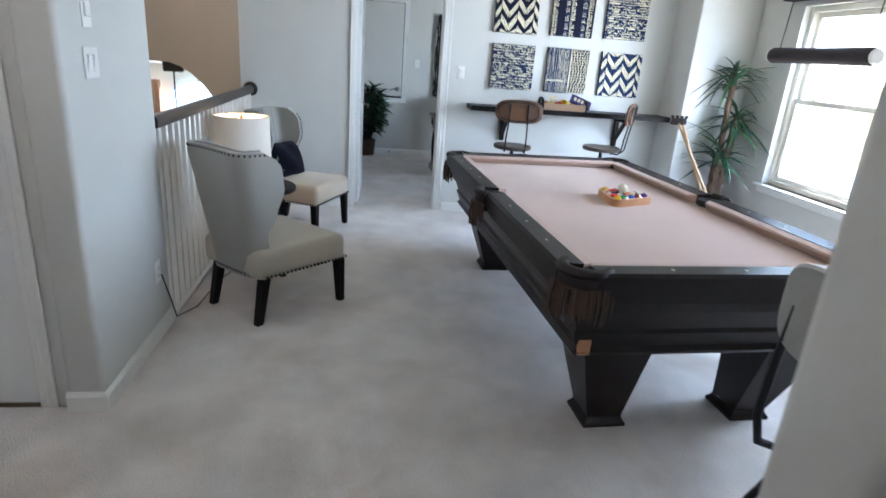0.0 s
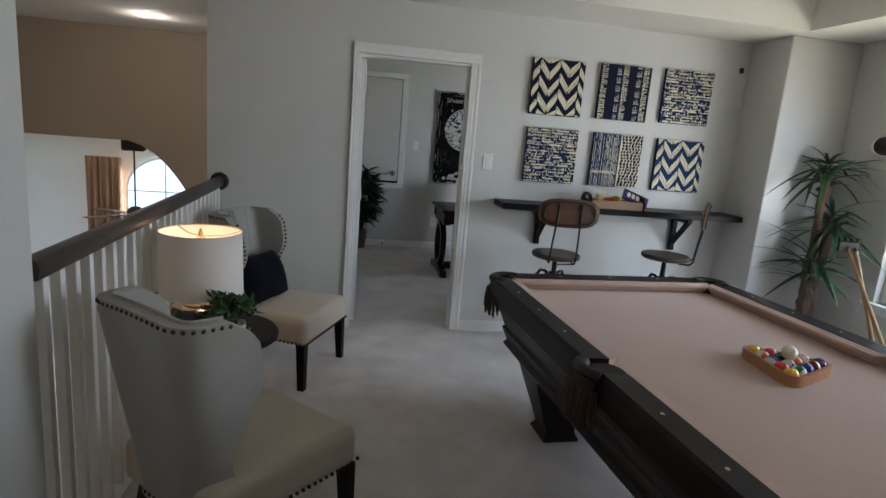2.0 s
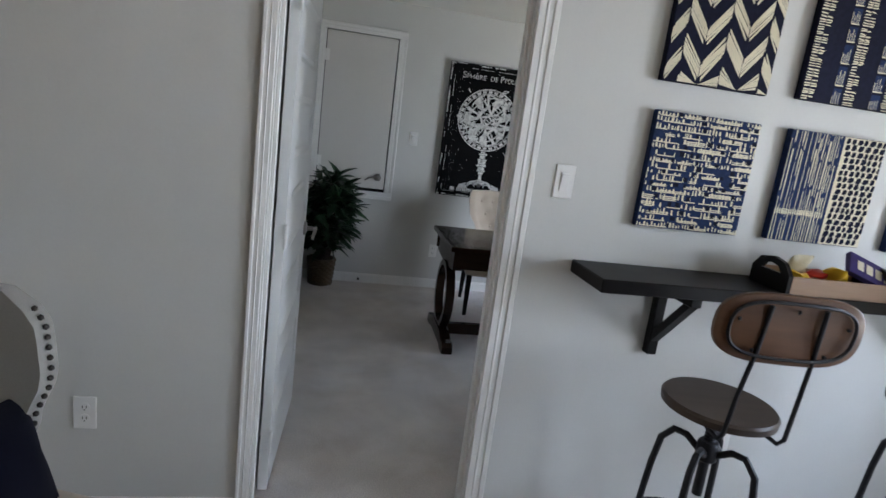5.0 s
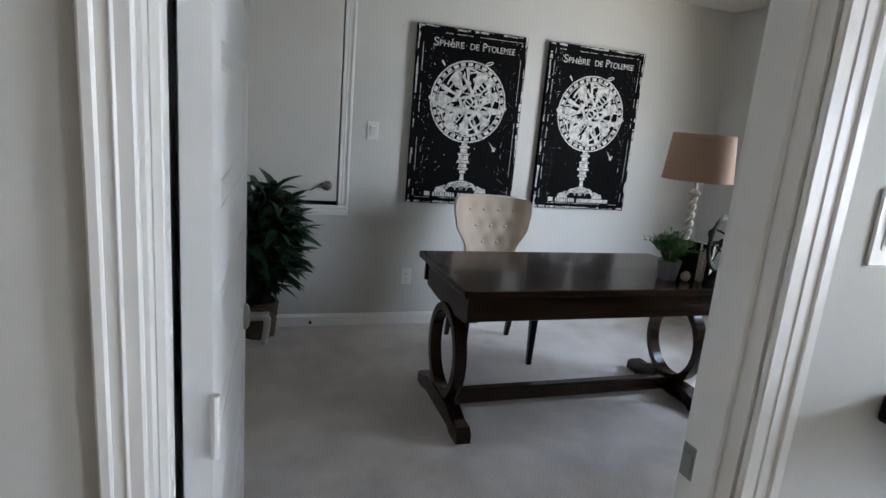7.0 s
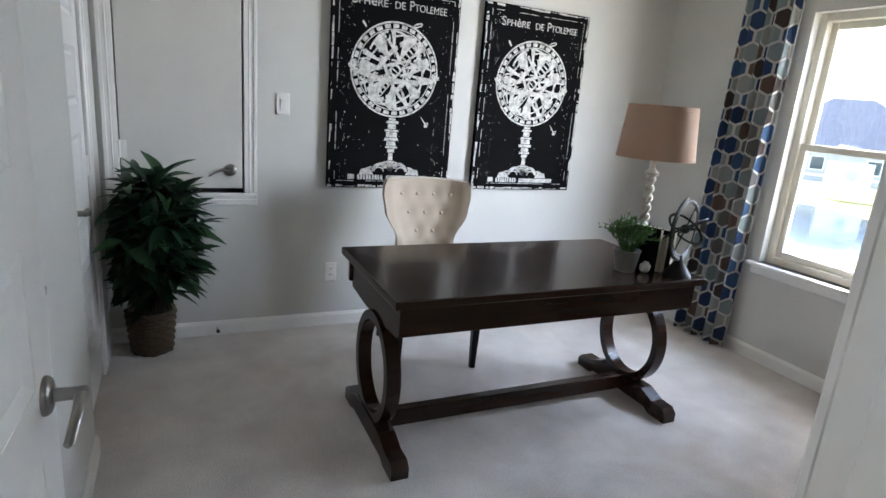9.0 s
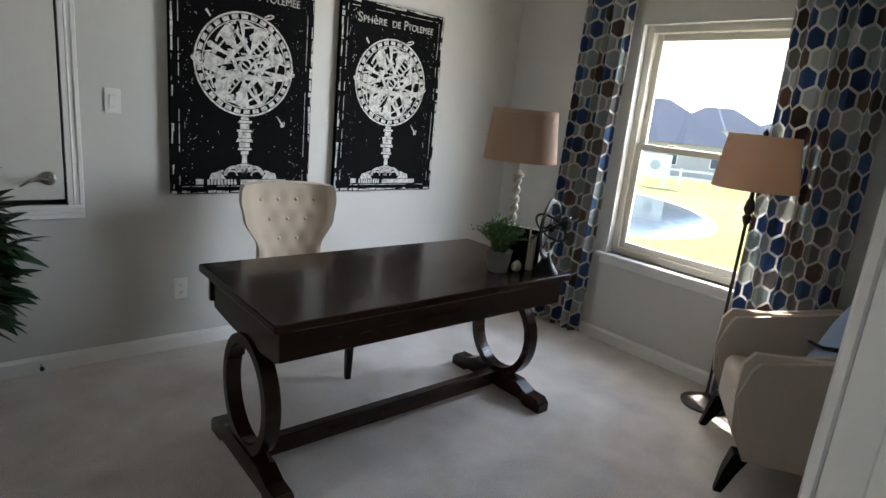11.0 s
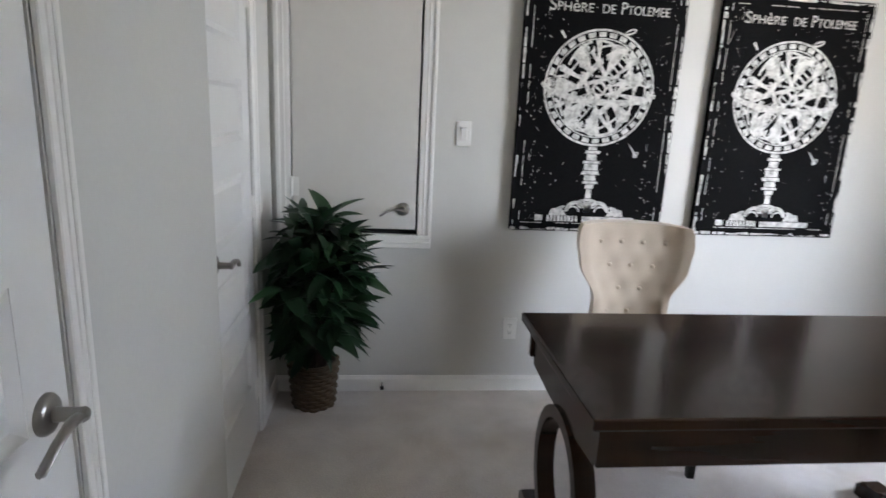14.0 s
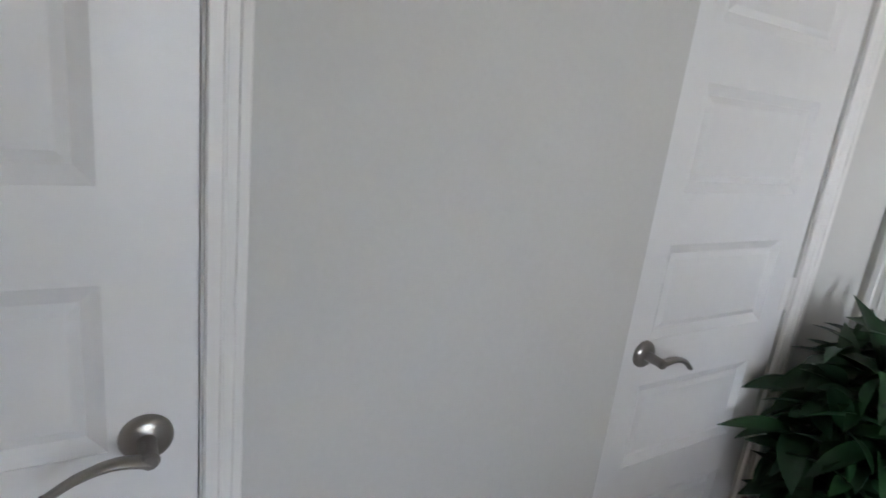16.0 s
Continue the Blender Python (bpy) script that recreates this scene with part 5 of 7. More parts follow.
for k in range(n):
    j = (k + 1) % n
    bm.faces.new((f[0][k], f[0][j], f[1][j], f[1][k]))
    bm.faces.new((f[2][k], f[3][k], f[3][j], f[2][j]))
    bm.faces.new((f[0][k], f[2][k], f[2][j], f[0][j]))
    bm.faces.new((f[1][k], f[1][j], f[3][j], f[3][k]))
part("frame", bm, BEECH, rk, "light wooden triangle", smooth=True)
COLS = [(0.75, 0.45, 0.02), (0.02, 0.04, 0.3), (0.55, 0.02, 0.02), (0.07, 0.01, 0.12), (0.75, 0.16, 0.02), (0.01, 0.16, 0.06), (0.22, 0.02, 0.02), (0.01, 0.01, 0.01)]
BALLS = [mat("glossy_ball_resin", c, 0.1, vary=0.05, grain=10, bump=0, clear=0.5) for c in COLS]
IVORY = mat("ivory_ball_resin", (0.75, 0.68, 0.52), 0.1, vary=0.05, grain=10, bump=0, clear=0.5)
R = 0.0285
ax = (inner[1] - inner[0]).normalized()
bxv = (inner[2] - inner[0]).normalized()
apex = inner[0] + (ax + bxv) * R * 1.16
m_rk = pose(2.232, 3.547, BED, 0, 0, 20)
order = [0, 4, 2, 1, 7, 5, 2, 3, 4, 6, 0, 5, 1, 6, 3]
k = 0
for row in range(5):
    for c in range(row + 1):
        p = apex + ax * (2 * R * 0.985 * (row - c)) + bxv * (2 * R * 0.985 * c)
        bm = B()
        bmesh.ops.create_uvsphere(bm, u_segments=20, v_segments=12, radius=R)
        striped = k % 2 == 1
        ob = part("pool_ball", bm, IVORY if striped else BALLS[order[k]], smooth=True)
        ob.matrix_world = m_rk @ Matrix.Translation((p.x, p.y, R + 0.0005)) @ pose(0, 0, 0, rnd(0, 180), rnd(0, 180), rnd(0, 180))
        tagged(ob, "glossy striped pool ball in the rack" if striped else "glossy solid-coloured pool ball in the rack", "pool ball", "racked pool balls")
        if striped:
            bm = B()
            lathe(bm, [(math.cos(q) * (R + 0.0003), math.sin(q) * (R + 0.0003)) for q in (-0.45, -0.22, 0, 0.22, 0.45)], 20, cap=False)
            part("stripe", bm, BALLS[order[k]], ob, smooth=True)
        k += 1
bm = B()
bmesh.ops.create_uvsphere(bm, u_segments=20, v_segments=12, radius=R)
cb = part("cue_ball", bm, IVORY, smooth=True)
p = apex + ax * (2 * R * 0.985 * 1.34) + bxv * (2 * R * 0.985 * 1.34)
cb.matrix_world = m_rk @ Matrix.Translation((p.x, p.y, R + 1.633 * R))
tagged(cb, "ivory cue ball resting on the racked balls", "pool ball")

# ---- cues against the table ----
for q, (bx0, tx) in enumerate((((3.36, 3.70, 0.0), (2.625, 3.785, 1.19)), ((3.30, 3.86, 0.0), (2.645, 3.765, 1.185)))):
    cu = thing("pool_cue", 0, 0, 0, 0, "pale maple pool cue leaning on the table rail", "pool cue", "leaning cues")
    a, b = Vector(bx0), Vector(tx)
    bm = B()
    tube(bm, [a, a.lerp(b, 0.5), b], [0.015, 0.011, 0.0075], 10)
    part("shaft", bm, CUEWOOD, cu, smooth=True)
    bm = B()
    if q == 0:
        d = (b - a).normalized()
        box(bm, -0.05, 0.05, -0.006, 0.006, -0.012, 0.03, 0.004, m=Matrix.Translation(b))
        for c in (-0.045, -0.015, 0.015, 0.045):
            box(bm, c - 0.009, c + 0.009, -0.006, 0.006, 0.03, 0.045, 0.003, m=Matrix.Translation(b))
        part("bridge_head", bm, BRONZE, cu, "notched bridge head")
    else:
        tube(bm, [b, b + (b - a).normalized() * 0.012], 0.0065, 8)
        part("tip", bm, RUBBER, cu)

# ---- tall plant in the corner ----
tp = thing("corner_plant", 3.99, 5.37, 0, 0, "tall artificial yucca in the corner by the window", "plant")
bm = B()
lathe(bm, [(0.12, 0), (0.15, 0.24), (0.155, 0.25), (0.14, 0.25), (0.13, 0.22)], 28)
part("pot", bm, CERAMIC, tp, "dark round pot", smooth=True)
random.seed(21)
heads = []
for (dx, dy, h, r) in ((-0.02, 0.02, 1.50, 0.028), (0.05, -0.02, 1.14, 0.032), (-0.04, -0.05, 0.80, 0.045)):
    bm = B()
    pts = [(dx * 0.3 + rnd(-0.006, 0.006) + dx * z / h, dy * z / h + rnd(-0.006, 0.006), z) for z in [0.2 + (h - 0.2) * k / 14 for k in range(15)]]
    tube(bm, pts, [r * (1.1 if k % 2 else 0.9) for k in range(15)], 10)
    part("stem", bm, BARK, tp, "shaggy brown stem")
    heads.append(Vector((dx * 1.3, dy, h)))
LONG = leaf_mesh("long_leaf", 0.031, 0.33, LEAF, bend=1.0, fold=0.35, n=7)
LONGD = leaf_mesh("long_leaf", 0.029, 0.31, LEAFB, bend=1.3, fold=0.35, n=7)
for hi, h in enumerate(heads):
    for k in range(46 if hi == 0 else 40):
        a, e = rnd(0, 360), rnd(8, 84)
        z = h.z + rnd(-0.17, 0.03)
        m = Matrix.Translation((h.x, h.y, z)) @ pose(0, 0, 0, 0, 0, a) @ pose(0, 0, 0, 0, -e, 0) @ pose(0, 0, 0, rnd(-25, 25), 0, 0) @ Matrix.Diagonal((rnd(0.65, 1.05), rnd(0.8, 1.2), 1, 1))
        shared("leaf", LONG if rnd(0, 1) < 0.72 else LONGD, tp, m)

# ---- rolled shade and valance at the game room window ----
rs = thing("rolled_blind", 4.12, 4.64, 0, 0, "dark woven blind rolled up on cords before the window", "blind")
SHADE = mat("dark_woven_shade", (0.03, 0.022, 0.024), 0.85, vary=0.4, grain=120, stretch=(1, 0.1, 1), bump=0.6, bump_mm=1.5)
bm = B()
lathe(bm, [(0.055, -0.52), (0.062, -0.5), (0.06, 0.0), (0.062, 0.5), (0.055, 0.52)], 24, Matrix.Translation((0, 0, 1.675)) @ pose(0, 0, 0, 90))
part("roll", bm, SHADE, rs, smooth=True)
for s in (-1, 1):
    bm = B()
    lathe(bm, [(0.05, 0), (0.055, 0.01), (0.045, 0.03)], 20, Matrix.Translation((0, s * 0.52, 1.675)) @ pose(0, 0, 0, -90 * s))
    part("end_cap", bm, PLASTIC, rs, "white end cap", smooth=True)
    bm = B()
    tube(bm, [(0, s * 0.45, 1.735), (0.02, s * 0.45, 2.12)], 0.004, 6)
    part("cord", bm, RUBBER, rs)
bm = B()
box(bm, 0.0, 0.095, -0.56, 0.56, 2.10, 2.34, 0.004)
part("valance", bm, SHADE, rs, "dark woven valance")

bm = B()
box(bm, 3.56, 3.585, FAR - 0.03, FAR - 0.001, 2.165, 2.205, 0.004)
tagged(part("wall_sensor", bm, RUBBER), "small black sensor high on the wall", "sensor")

# ---- chair at the near end of the table ----
gc = thing("side_chair", 1.93, 1.39, 0, -92, "grey padded side chair with a bent metal frame", "chair")
GREYPAD = mat("grey_vinyl_pad", (0.30, 0.30, 0.28), 0.35, vary=0.1, grain=80, bump=0.2)
bm = B()
rings = []
for d, e in ((0, 0.94), (0.008, 1), (0.024, 1), (0.032, 0.94)):
    rings.append([(0.17 * e * math.copysign(abs(math.cos(q)) ** 0.6, math.cos(q)), -0.20 - d + 0.5 * (0.17 * math.cos(q)) ** 2, 1.0 + 0.11 * e * math.copysign(abs(math.sin(q)) ** 0.6, math.sin(q))) for q in [2 * math.pi * k / 36 for k in range(36)]])
loft(bm, rings)
part("backrest", bm, GREYPAD, gc, "grey padded backrest", smooth=True)
bm = B()
lathe(bm, [(0.17, 0.60), (0.19, 0.615), (0.19, 0.645), (0.17, 0.66)], 32)
part("seat", bm, GREYPAD, gc, smooth=True)
for s in (-1, 1):
    bm = B()
    tube(bm, [(s * 0.11, -0.215, 1.0), (s * 0.12, -0.22, 0.85), (s * 0.125, -0.225, 0.70), (s * 0.13, -0.20, 0.62), (s * 0.13, -0.10, 0.585), (s * 0.14, 0.10, 0.585), (s * 0.16, 0.17, 0.5), (s * 0.19, 0.22, 0.0)], 0.011, 8)
    part("front_leg", bm, IRON, gc, "bent dark metal tube", smooth=True)
    bm = B()
    tube(bm, [(s * 0.13, -0.08, 0.585), (s * 0.16, -0.16, 0.4), (s * 0.19, -0.23, 0.0)], 0.011, 8)
    part("back_leg", bm, IRON, gc, smooth=True)

# lamp cord along the floor
bm = B()
tube(bm, [(LX + 0.02, 3.28, 0.33), (LX + 0.05, 3.31, 0.16), (LX + 0.03, 3.42, 0.03), (-0.2, 3.6, 0.006), (-0.17, 4.0, 0.006), (-0.1, 4.3, 0.006)], 0.0035, 6)
tagged(part("lamp_cord", bm, RUBBER), "thin dark lamp cord on the carpet", "cord")

# can light and ceiling fan over the stairwell; second and third cans are unseen fill
for x, y, zc in ((-1.63, 8.88, 2.519), (-2.9, 6.2, 2.519), (-0.35, 1.5, CE - 0.001)):
    cl = thing("can_light", x, y, zc, 0, "small recessed can light, switched on; two of three added as fill", "ceiling light", "recessed can lights")
    bm = B()
    lathe(bm, [(0.085, -0.006), (0.085, 0.0)], 24)
    part("trim_ring", bm, TRIM, cl)
    bm = B()
    lathe(bm, [(0.06, -0.009), (0.06, -0.0065)], 24)
    part("lens", bm, CANLIT, cl, "glowing lens")
# second lamp is set to brighten the wall bump, third to warm the hall
for x, y, zc, e in ((-1.63, 8.88, 2.44, 2.2), (-2.9, 6.2, 2.44, 6.0), (-0.35, 1.5, 2.35, 2.2)):
    bulb("can_lamp", (x, y, zc), e, (1.0, 0.86, 0.74), 0.06)
fan = thing("ceiling_fan", -2.32, 10.42, 0, 12, "dark ceiling fan with reddish blades hanging in the great room", "ceiling fan")
bm = B()
box(bm, -0.15, 0.15, -0.09, 0.09, 0.93, 1.17, 0.02)
part("canopy", bm, BRONZE, fan, "dark boxed canopy")
bm = B()
tube(bm, [(0, 0, 0.95), (0, 0, 0.1)], 0.012, 8)
part("downrod", bm, BRONZE, fan)
bm = B()
lathe(bm, [(0.05, 0.15), (0.11, 0.10), (0.11, 0.02), (0.05, -0.04)], 20)
part("motor", bm, BRONZE, fan, smooth=True)
for k in range(5):
    bm = B()
    box(bm, 0.12, 0.68, -0.07, 0.07, 0.04, 0.05, 0.004, m=pose(0, 0, 0, 0, 0, 72 * k))
    part("blade", bm, STOOLWOOD, fan, "reddish wooden blade")
# arched great-room window and its drapes
aw = tagged(new("window_4"), "bright arched window in the great room", kind="structure")
bm = B()
pts = [(-3.35, -2.0)] + [(-2.675 - 0.675 * math.cos(math.pi * k / 16), 0.02 + 0.62 * math.sin(math.pi * k / 16)) for k in range(17)] + [(-2.0, -2.0)]
prism(bm, pts, 13.12, 13.19)
# opaque panel; the daylight behind the arch is put in as its own glow
SKYPANE = glow("glowing_sky_pane", (0.62, 0.86, 1.0), 0.45)
part("pane", bm, SKYPANE, aw, "opaque glowing panel in place of daylit glazing")
bm = B()
tube(bm, [(x, 13.11, z) for x, z in pts], 0.03, 6)
tube(bm, [(-2.675, 13.11, -2.0), (-2.675, 13.11, 0.64)], 0.015, 6)
tube(bm, [(-3.35, 13.11, 0.02), (-2.0, 13.11, 0.02)], 0.015, 6)
part("window_frame", bm, TRIM, aw)
DRAPE = mat("tan_drape", (0.34, 0.20, 0.12), 0.9, vary=0.15, grain=200, bump=0.3)


def curtain(name, axis, d, u0, u1, z0, z1, folds, depth, mt, label, lean=0.0):
    bm = B()
    nu, nv = folds * 8, 12
    uvl = bm.loops.layers.uv.new("cloth")
    grid = []
    L = (u1 - u0) * 1.7
    for j in range(nv + 1):
        v = j / nv
        row = []
        for i in range(nu + 1):
            u = i / nu
            ph = u * folds * 2 * math.pi
            off = depth * math.sin(ph + 0.5 * math.sin(v * 3)) * (0.75 + 0.35 * (1 - v))
            uu = u0 + (u1 - u0) * u + 0.012 * math.sin(ph * 0.5 + v * 2) + lean * v
            z = z0 + (z1 - z0) * v
            row.append(bm.verts.new((uu, d + off, z) if axis == "y" else (d + off, uu, z)))
        grid.append(row)
    for j in range(nv):
        for i in range(nu):
            f = bm.faces.new((grid[j][i], grid[j][i + 1], grid[j + 1][i + 1], grid[j + 1][i]))
            for lp, (a, b) in zip(f.loops, ((i, j), (i + 1, j), (i + 1, j + 1), (i, j + 1))):
                lp[uvl].uv = (a / nu * L, z0 + (z1 - z0) * b / nv)
    ob = part(name, bm, mt, smooth=True)
    md = ob.modifiers.new("thickness", "SOLIDIFY")
    md.thickness = 0.003
    return tagged(ob, label, "curtain")


curtain("drape", "y", 12.95, -3.98, -3.38, -2.2, 0.62, 6, 0.05, DRAPE, "tan drape beside the arched window")

# ---- study: posters ----


def text_mesh(s, size, m):
    cu = bpy.data.curves.new("lettering", "FONT")
    cu.body, cu.size, cu.align_x, cu.extrude = s, size, "CENTER", 0.0008
    cu.small_caps_scale = 0.74
    for k, c in enumerate(s):
        cu.body_format[k].use_small_caps = c.islower()
    tmp = bpy.data.objects.new("lettering", cu)
    scene.collection.objects.link(tmp)
    dg = bpy.context.evaluated_depsgraph_get()
    me = bpy.data.meshes.new_from_object(tmp.evaluated_get(dg))
    bpy.data.objects.remove(tmp)
    bpy.data.curves.remove(cu)
    me.transform(m)
    return me


def poster(x0, seed, label):
    W, H = 0.772, 1.15
    root = thing("wall_poster", x0 + W / 2, SF - 0.036, 0.878 + H / 2, 0, label, "poster", "pair of armillary posters")
    random.seed(seed)
    bm = B()
    box(bm, -W / 2, W / 2, 0, 0.035, -H / 2, H / 2, 0.003)
    part("canvas", bm, POSTERBLACK, root, "black stretched canvas")

    def flat(b, pts, lift=0.0015):
        b.faces.new([b.verts.new((u, -lift, v)) for u, v in pts])

    def ring(b, cx, cz, ra, rb, w, tilt, a0=0, a1=360, lift=0.0015, dash=0, n=60):
        c, s = math.cos(radians(tilt)), math.sin(radians(tilt))
        steps = int(n * (a1 - a0) / 360)
        for k in range(steps):
            if dash and k % dash == 0:
                continue
            qa, qb = radians(a0 + (a1 - a0) * k / steps), radians(a0 + (a1 - a0) * (k + 1) / steps)
            pts = []
            for q, e in ((qa, 0), (qb, 0), (qb, w), (qa, w)):
                x, z = (ra - e) * math.cos(q), (rb - e) * math.sin(q)
                pts.append((cx + x * c - z * s, cz + x * s + z * c))
            flat(b, pts, lift)

    # worn pale edge with a thin inner line
    bm = B()
    for side in range(4):
        L = H if side % 2 == 0 else W
        p = -L / 2
        while p < L / 2:
            d = rnd(0.006, 0.07)
            if rnd(0, 1) < 0.8:
                e0, e1 = rnd(0.002, 0.009), rnd(0.009, 0.021)
                q = [(p, e0), (min(p + d, L / 2), e0 + rnd(-0.002, 0.003)), (min(p + d, L / 2), e1), (p, e1 + rnd(-0.005, 0.003))]
                def place(t, e):
                    return {0: (-W / 2 + e, t), 1: (t, H / 2 - e), 2: (W / 2 - e, t), 3: (t, -H / 2 + e)}[side]
                flat(bm, [place(t, max(e, 0.002)) for t, e in q])
            if rnd(0, 1) < 0.7:
                flat(bm, [place(t, e) for t, e in ((p, 0.040), (min(p + d, L / 2 - 0.04), 0.040), (min(p + d, L / 2 - 0.04), 0.0435), (p, 0.043))] if abs(p) < L / 2 - 0.05 else [(-0.001, 0.0), (0.0, 0.0), (0.0, 0.001)])
            p += d + rnd(-0.004, 0.012)
    for _ in range(240):
        u, v, r = rnd(-W / 2 + 0.05, W / 2 - 0.05), rnd(-H / 2 + 0.05, H / 2 - 0.05), rnd(0.0005, 0.0021)
        if rnd(0, 1) < 0.55:
            u = math.copysign(W / 2 - rnd(0.05, 0.13), u)
        flat(bm, [(u - r, v - r * rnd(0.5, 2)), (u + r, v - r), (u + r * rnd(0.3, 1), v + r * rnd(0.5, 3)), (u - r, v + r)])
    for _ in range(10):
        u, v, L = rnd(-W / 2 + 0.06, W / 2 - 0.06), rnd(-H / 2 + 0.08, H / 2 - 0.08), rnd(0.01, 0.04)
        flat(bm, [(u, v), (u + 0.0015, v), (u + 0.001, v + L), (u - 0.001, v + L)])
    part("worn_edge", bm, POSTERWHITE, root, "scuffed pale edge and specks")["kind"] = "stuff"

    # armillary sphere on its stand
    bm = B()
    cx, cz, R = -0.005, 0.115, 0.268
    ring(bm, cx, cz, R, R, 0.010, 0)
    ring(bm, cx, cz, R - 0.014, R - 0.014, 0.022, 0, dash=3, n=90)
    ring(bm, cx, cz, R - 0.040, R - 0.040, 0.006, 0)
    ring(bm, cx, cz, R + 0.014, 0.075, 0.030, -3, 180, 360, 0.0022)
    ring(bm, cx, cz, R + 0.010, 0.060, 0.010, -3, 0, 180, 0.0012, dash=4)
    for rb, tl, w in ((0.10, 52, 0.026), (0.165, 52, 0.010), (0.06, 118, 0.020), (0.175, 100, 0.012), (0.045, 16, 0.016)):
        ring(bm, cx, cz, R - 0.046, rb, w, tl, lift=0.0012 + rb * 0.004, dash=9)
    # broad wedges between the hoops
    for a0, a1, r0, r1 in ((8, 26, 0.05, 0.21), (34, 44, 0.06, 0.22), (58, 78, 0.05, 0.20), (92, 100, 0.07, 0.21), (112, 134, 0.06, 0.20), (150, 158, 0.05, 0.21), (168, 186, 0.07, 0.21),
                           (198, 206, 0.06, 0.22), (216, 240, 0.05, 0.20), (252, 274, 0.06, 0.21), (288, 296, 0.05, 0.21), (308, 330, 0.06, 0.20), (342, 350, 0.07, 0.22)):
        q0, q1 = radians(a0 + rnd(-3, 3)), radians(a1 + rnd(-3, 3))
        qm = (q0 + q1) / 2
        flat(bm, [(cx + r0 * math.cos(qm), cz + r0 * math.sin(qm)), (cx + r1 * math.cos(q0), cz + r1 * math.sin(q0)), (cx + (r1 + 0.012) * math.cos(qm), cz + (r1 + 0.012) * math.sin(qm)), (cx + r1 * math.cos(q1), cz + r1 * math.sin(q1))], 0.001)
    # slanting scale with its marks
    ca, sa = math.cos(radians(52)), math.sin(radians(52))
    for o, w in ((-0.030, 0.007), (0.024, 0.007)):
        flat(bm, [(cx + u * ca - v * sa, cz + u * sa + v * ca) for u, v in ((-0.22, o), (0.22, o), (0.22, o + w), (-0.22, o + w))], 0.0024)
    for k in range(15):
        u = -0.21 + k * 0.029
        flat(bm, [(cx + x * ca - v * sa, cz + x * sa + v * ca) for x, v in ((u, -0.022), (u + rnd(0.006, 0.014), -0.022), (u + rnd(0.006, 0.014), 0.022), (u, 0.022))], 0.0027)
    for _ in range(16):
        a, rr2 = rnd(0, 6.28), rnd(0.05, R - 0.06)
        u, v, d, t = cx + rr2 * math.cos(a), cz + rr2 * math.sin(a), rnd(0.008, 0.022), rnd(0, 3.14)
        dx, dz = d * math.cos(t), d * math.sin(t)
        flat(bm, [(u - dx, v - dz), (u - dz * 0.25, v + dx * 0.25), (u + dx, v + dz), (u + dz * 0.25, v - dx * 0.25)], 0.003)
    ring(bm, cx, cz, 0.035, 0.035, 0.012, 0)
    # pointers past the ring
    flat(bm, [(0.17, -0.135), (0.178, -0.14), (0.225, -0.195), (0.215, -0.20)])
    ring(bm, 0.213, -0.185, 0.018, 0.010, 0.006, 50, n=16)
    flat(bm, [(-0.215, 0.36), (-0.205, 0.367), (-0.185, 0.335), (-0.192, 0.33)])
    ring(bm, 0.12, 0.375, 0.03, 0.012, 0.008, 20, n=16)
    # stem
    y = -0.155
    for w, h in ((0.045, 0.016), (0.075, 0.014), (0.05, 0.03), (0.085, 0.012), (0.07, 0.03), (0.095, 0.018), (0.06, 0.026), (0.08, 0.012), (0.045, 0.022), (0.03, 0.045), (0.055, 0.012), (0.028, 0.05)):
        flat(bm, [(cx - w / 2, y - h), (cx + w / 2, y - h), (cx + w / 2 * rnd(0.8, 1.1), y), (cx - w / 2 * rnd(0.8, 1.1), y)])
        y -= h + 0.003
    # scrolled foot
    for s in (-1, 1):
        ring(bm, cx + s * 0.055, -0.475, 0.06, 0.055, 0.018, 0, 0, 180, 0.0015, n=40)
        ring(bm, cx + s * 0.115, -0.495, 0.055, 0.05, 0.014, 0, 0 if s > 0 else 90, 90 if s > 0 else 180, 0.0018, n=40)
        ring(bm, cx + s * 0.03, -0.435, 0.022, 0.022, 0.009, 0, n=24)
        ring(bm, cx + s * 0.07, -0.475, 0.034, 0.03, 0.008, 0, 0, 180, n=30)
        flat(bm, [(cx + s * 0.10, -0.495), (cx + s * 0.19, -0.495), (cx + s * 0.18, -0.462), (cx + s * 0.13, -0.455)])
    for k in range(9):
        u = cx - 0.20 + k * 0.018
        flat(bm, [(u, -0.525), (u + rnd(0.009, 0.016), -0.525), (u + rnd(0.009, 0.016), -0.496), (u, -0.496)])
    flat(bm, [(cx - 0.02, -0.525), (cx + 0.245, -0.525), (cx + 0.245, -0.498), (cx - 0.02, -0.498)])
    flat(bm, [(cx - 0.26, -0.523), (cx - 0.22, -0.523), (cx - 0.22, -0.494), (cx - 0.26, -0.494)])
    part("armillary_print", bm, POSTERWHITE, root, "white armillary sphere print")
    for word, u, w in (("Sphère", -0.172, 0.205), ("de", 0.004, 0.062), ("Ptolemee", 0.178, 0.232)):
        me = text_mesh(word, 0.075, Matrix())
        wide = max(v.co.x for v in me.vertices) - min(v.co.x for v in me.vertices)
        me.transform(pose(u, -0.0015, H / 2 - 0.125, 90) @ Matrix.Diagonal((w / wide, 1, 1, 1)))
        me.materials.append(POSTERWHITE)
        ob = new("lettering", me)
        ob.parent = root


poster(1.693, 3, "black poster of a white armillary sphere, worn edges")
poster(2.637, 9, "black poster of a white armillary sphere, worn edges")

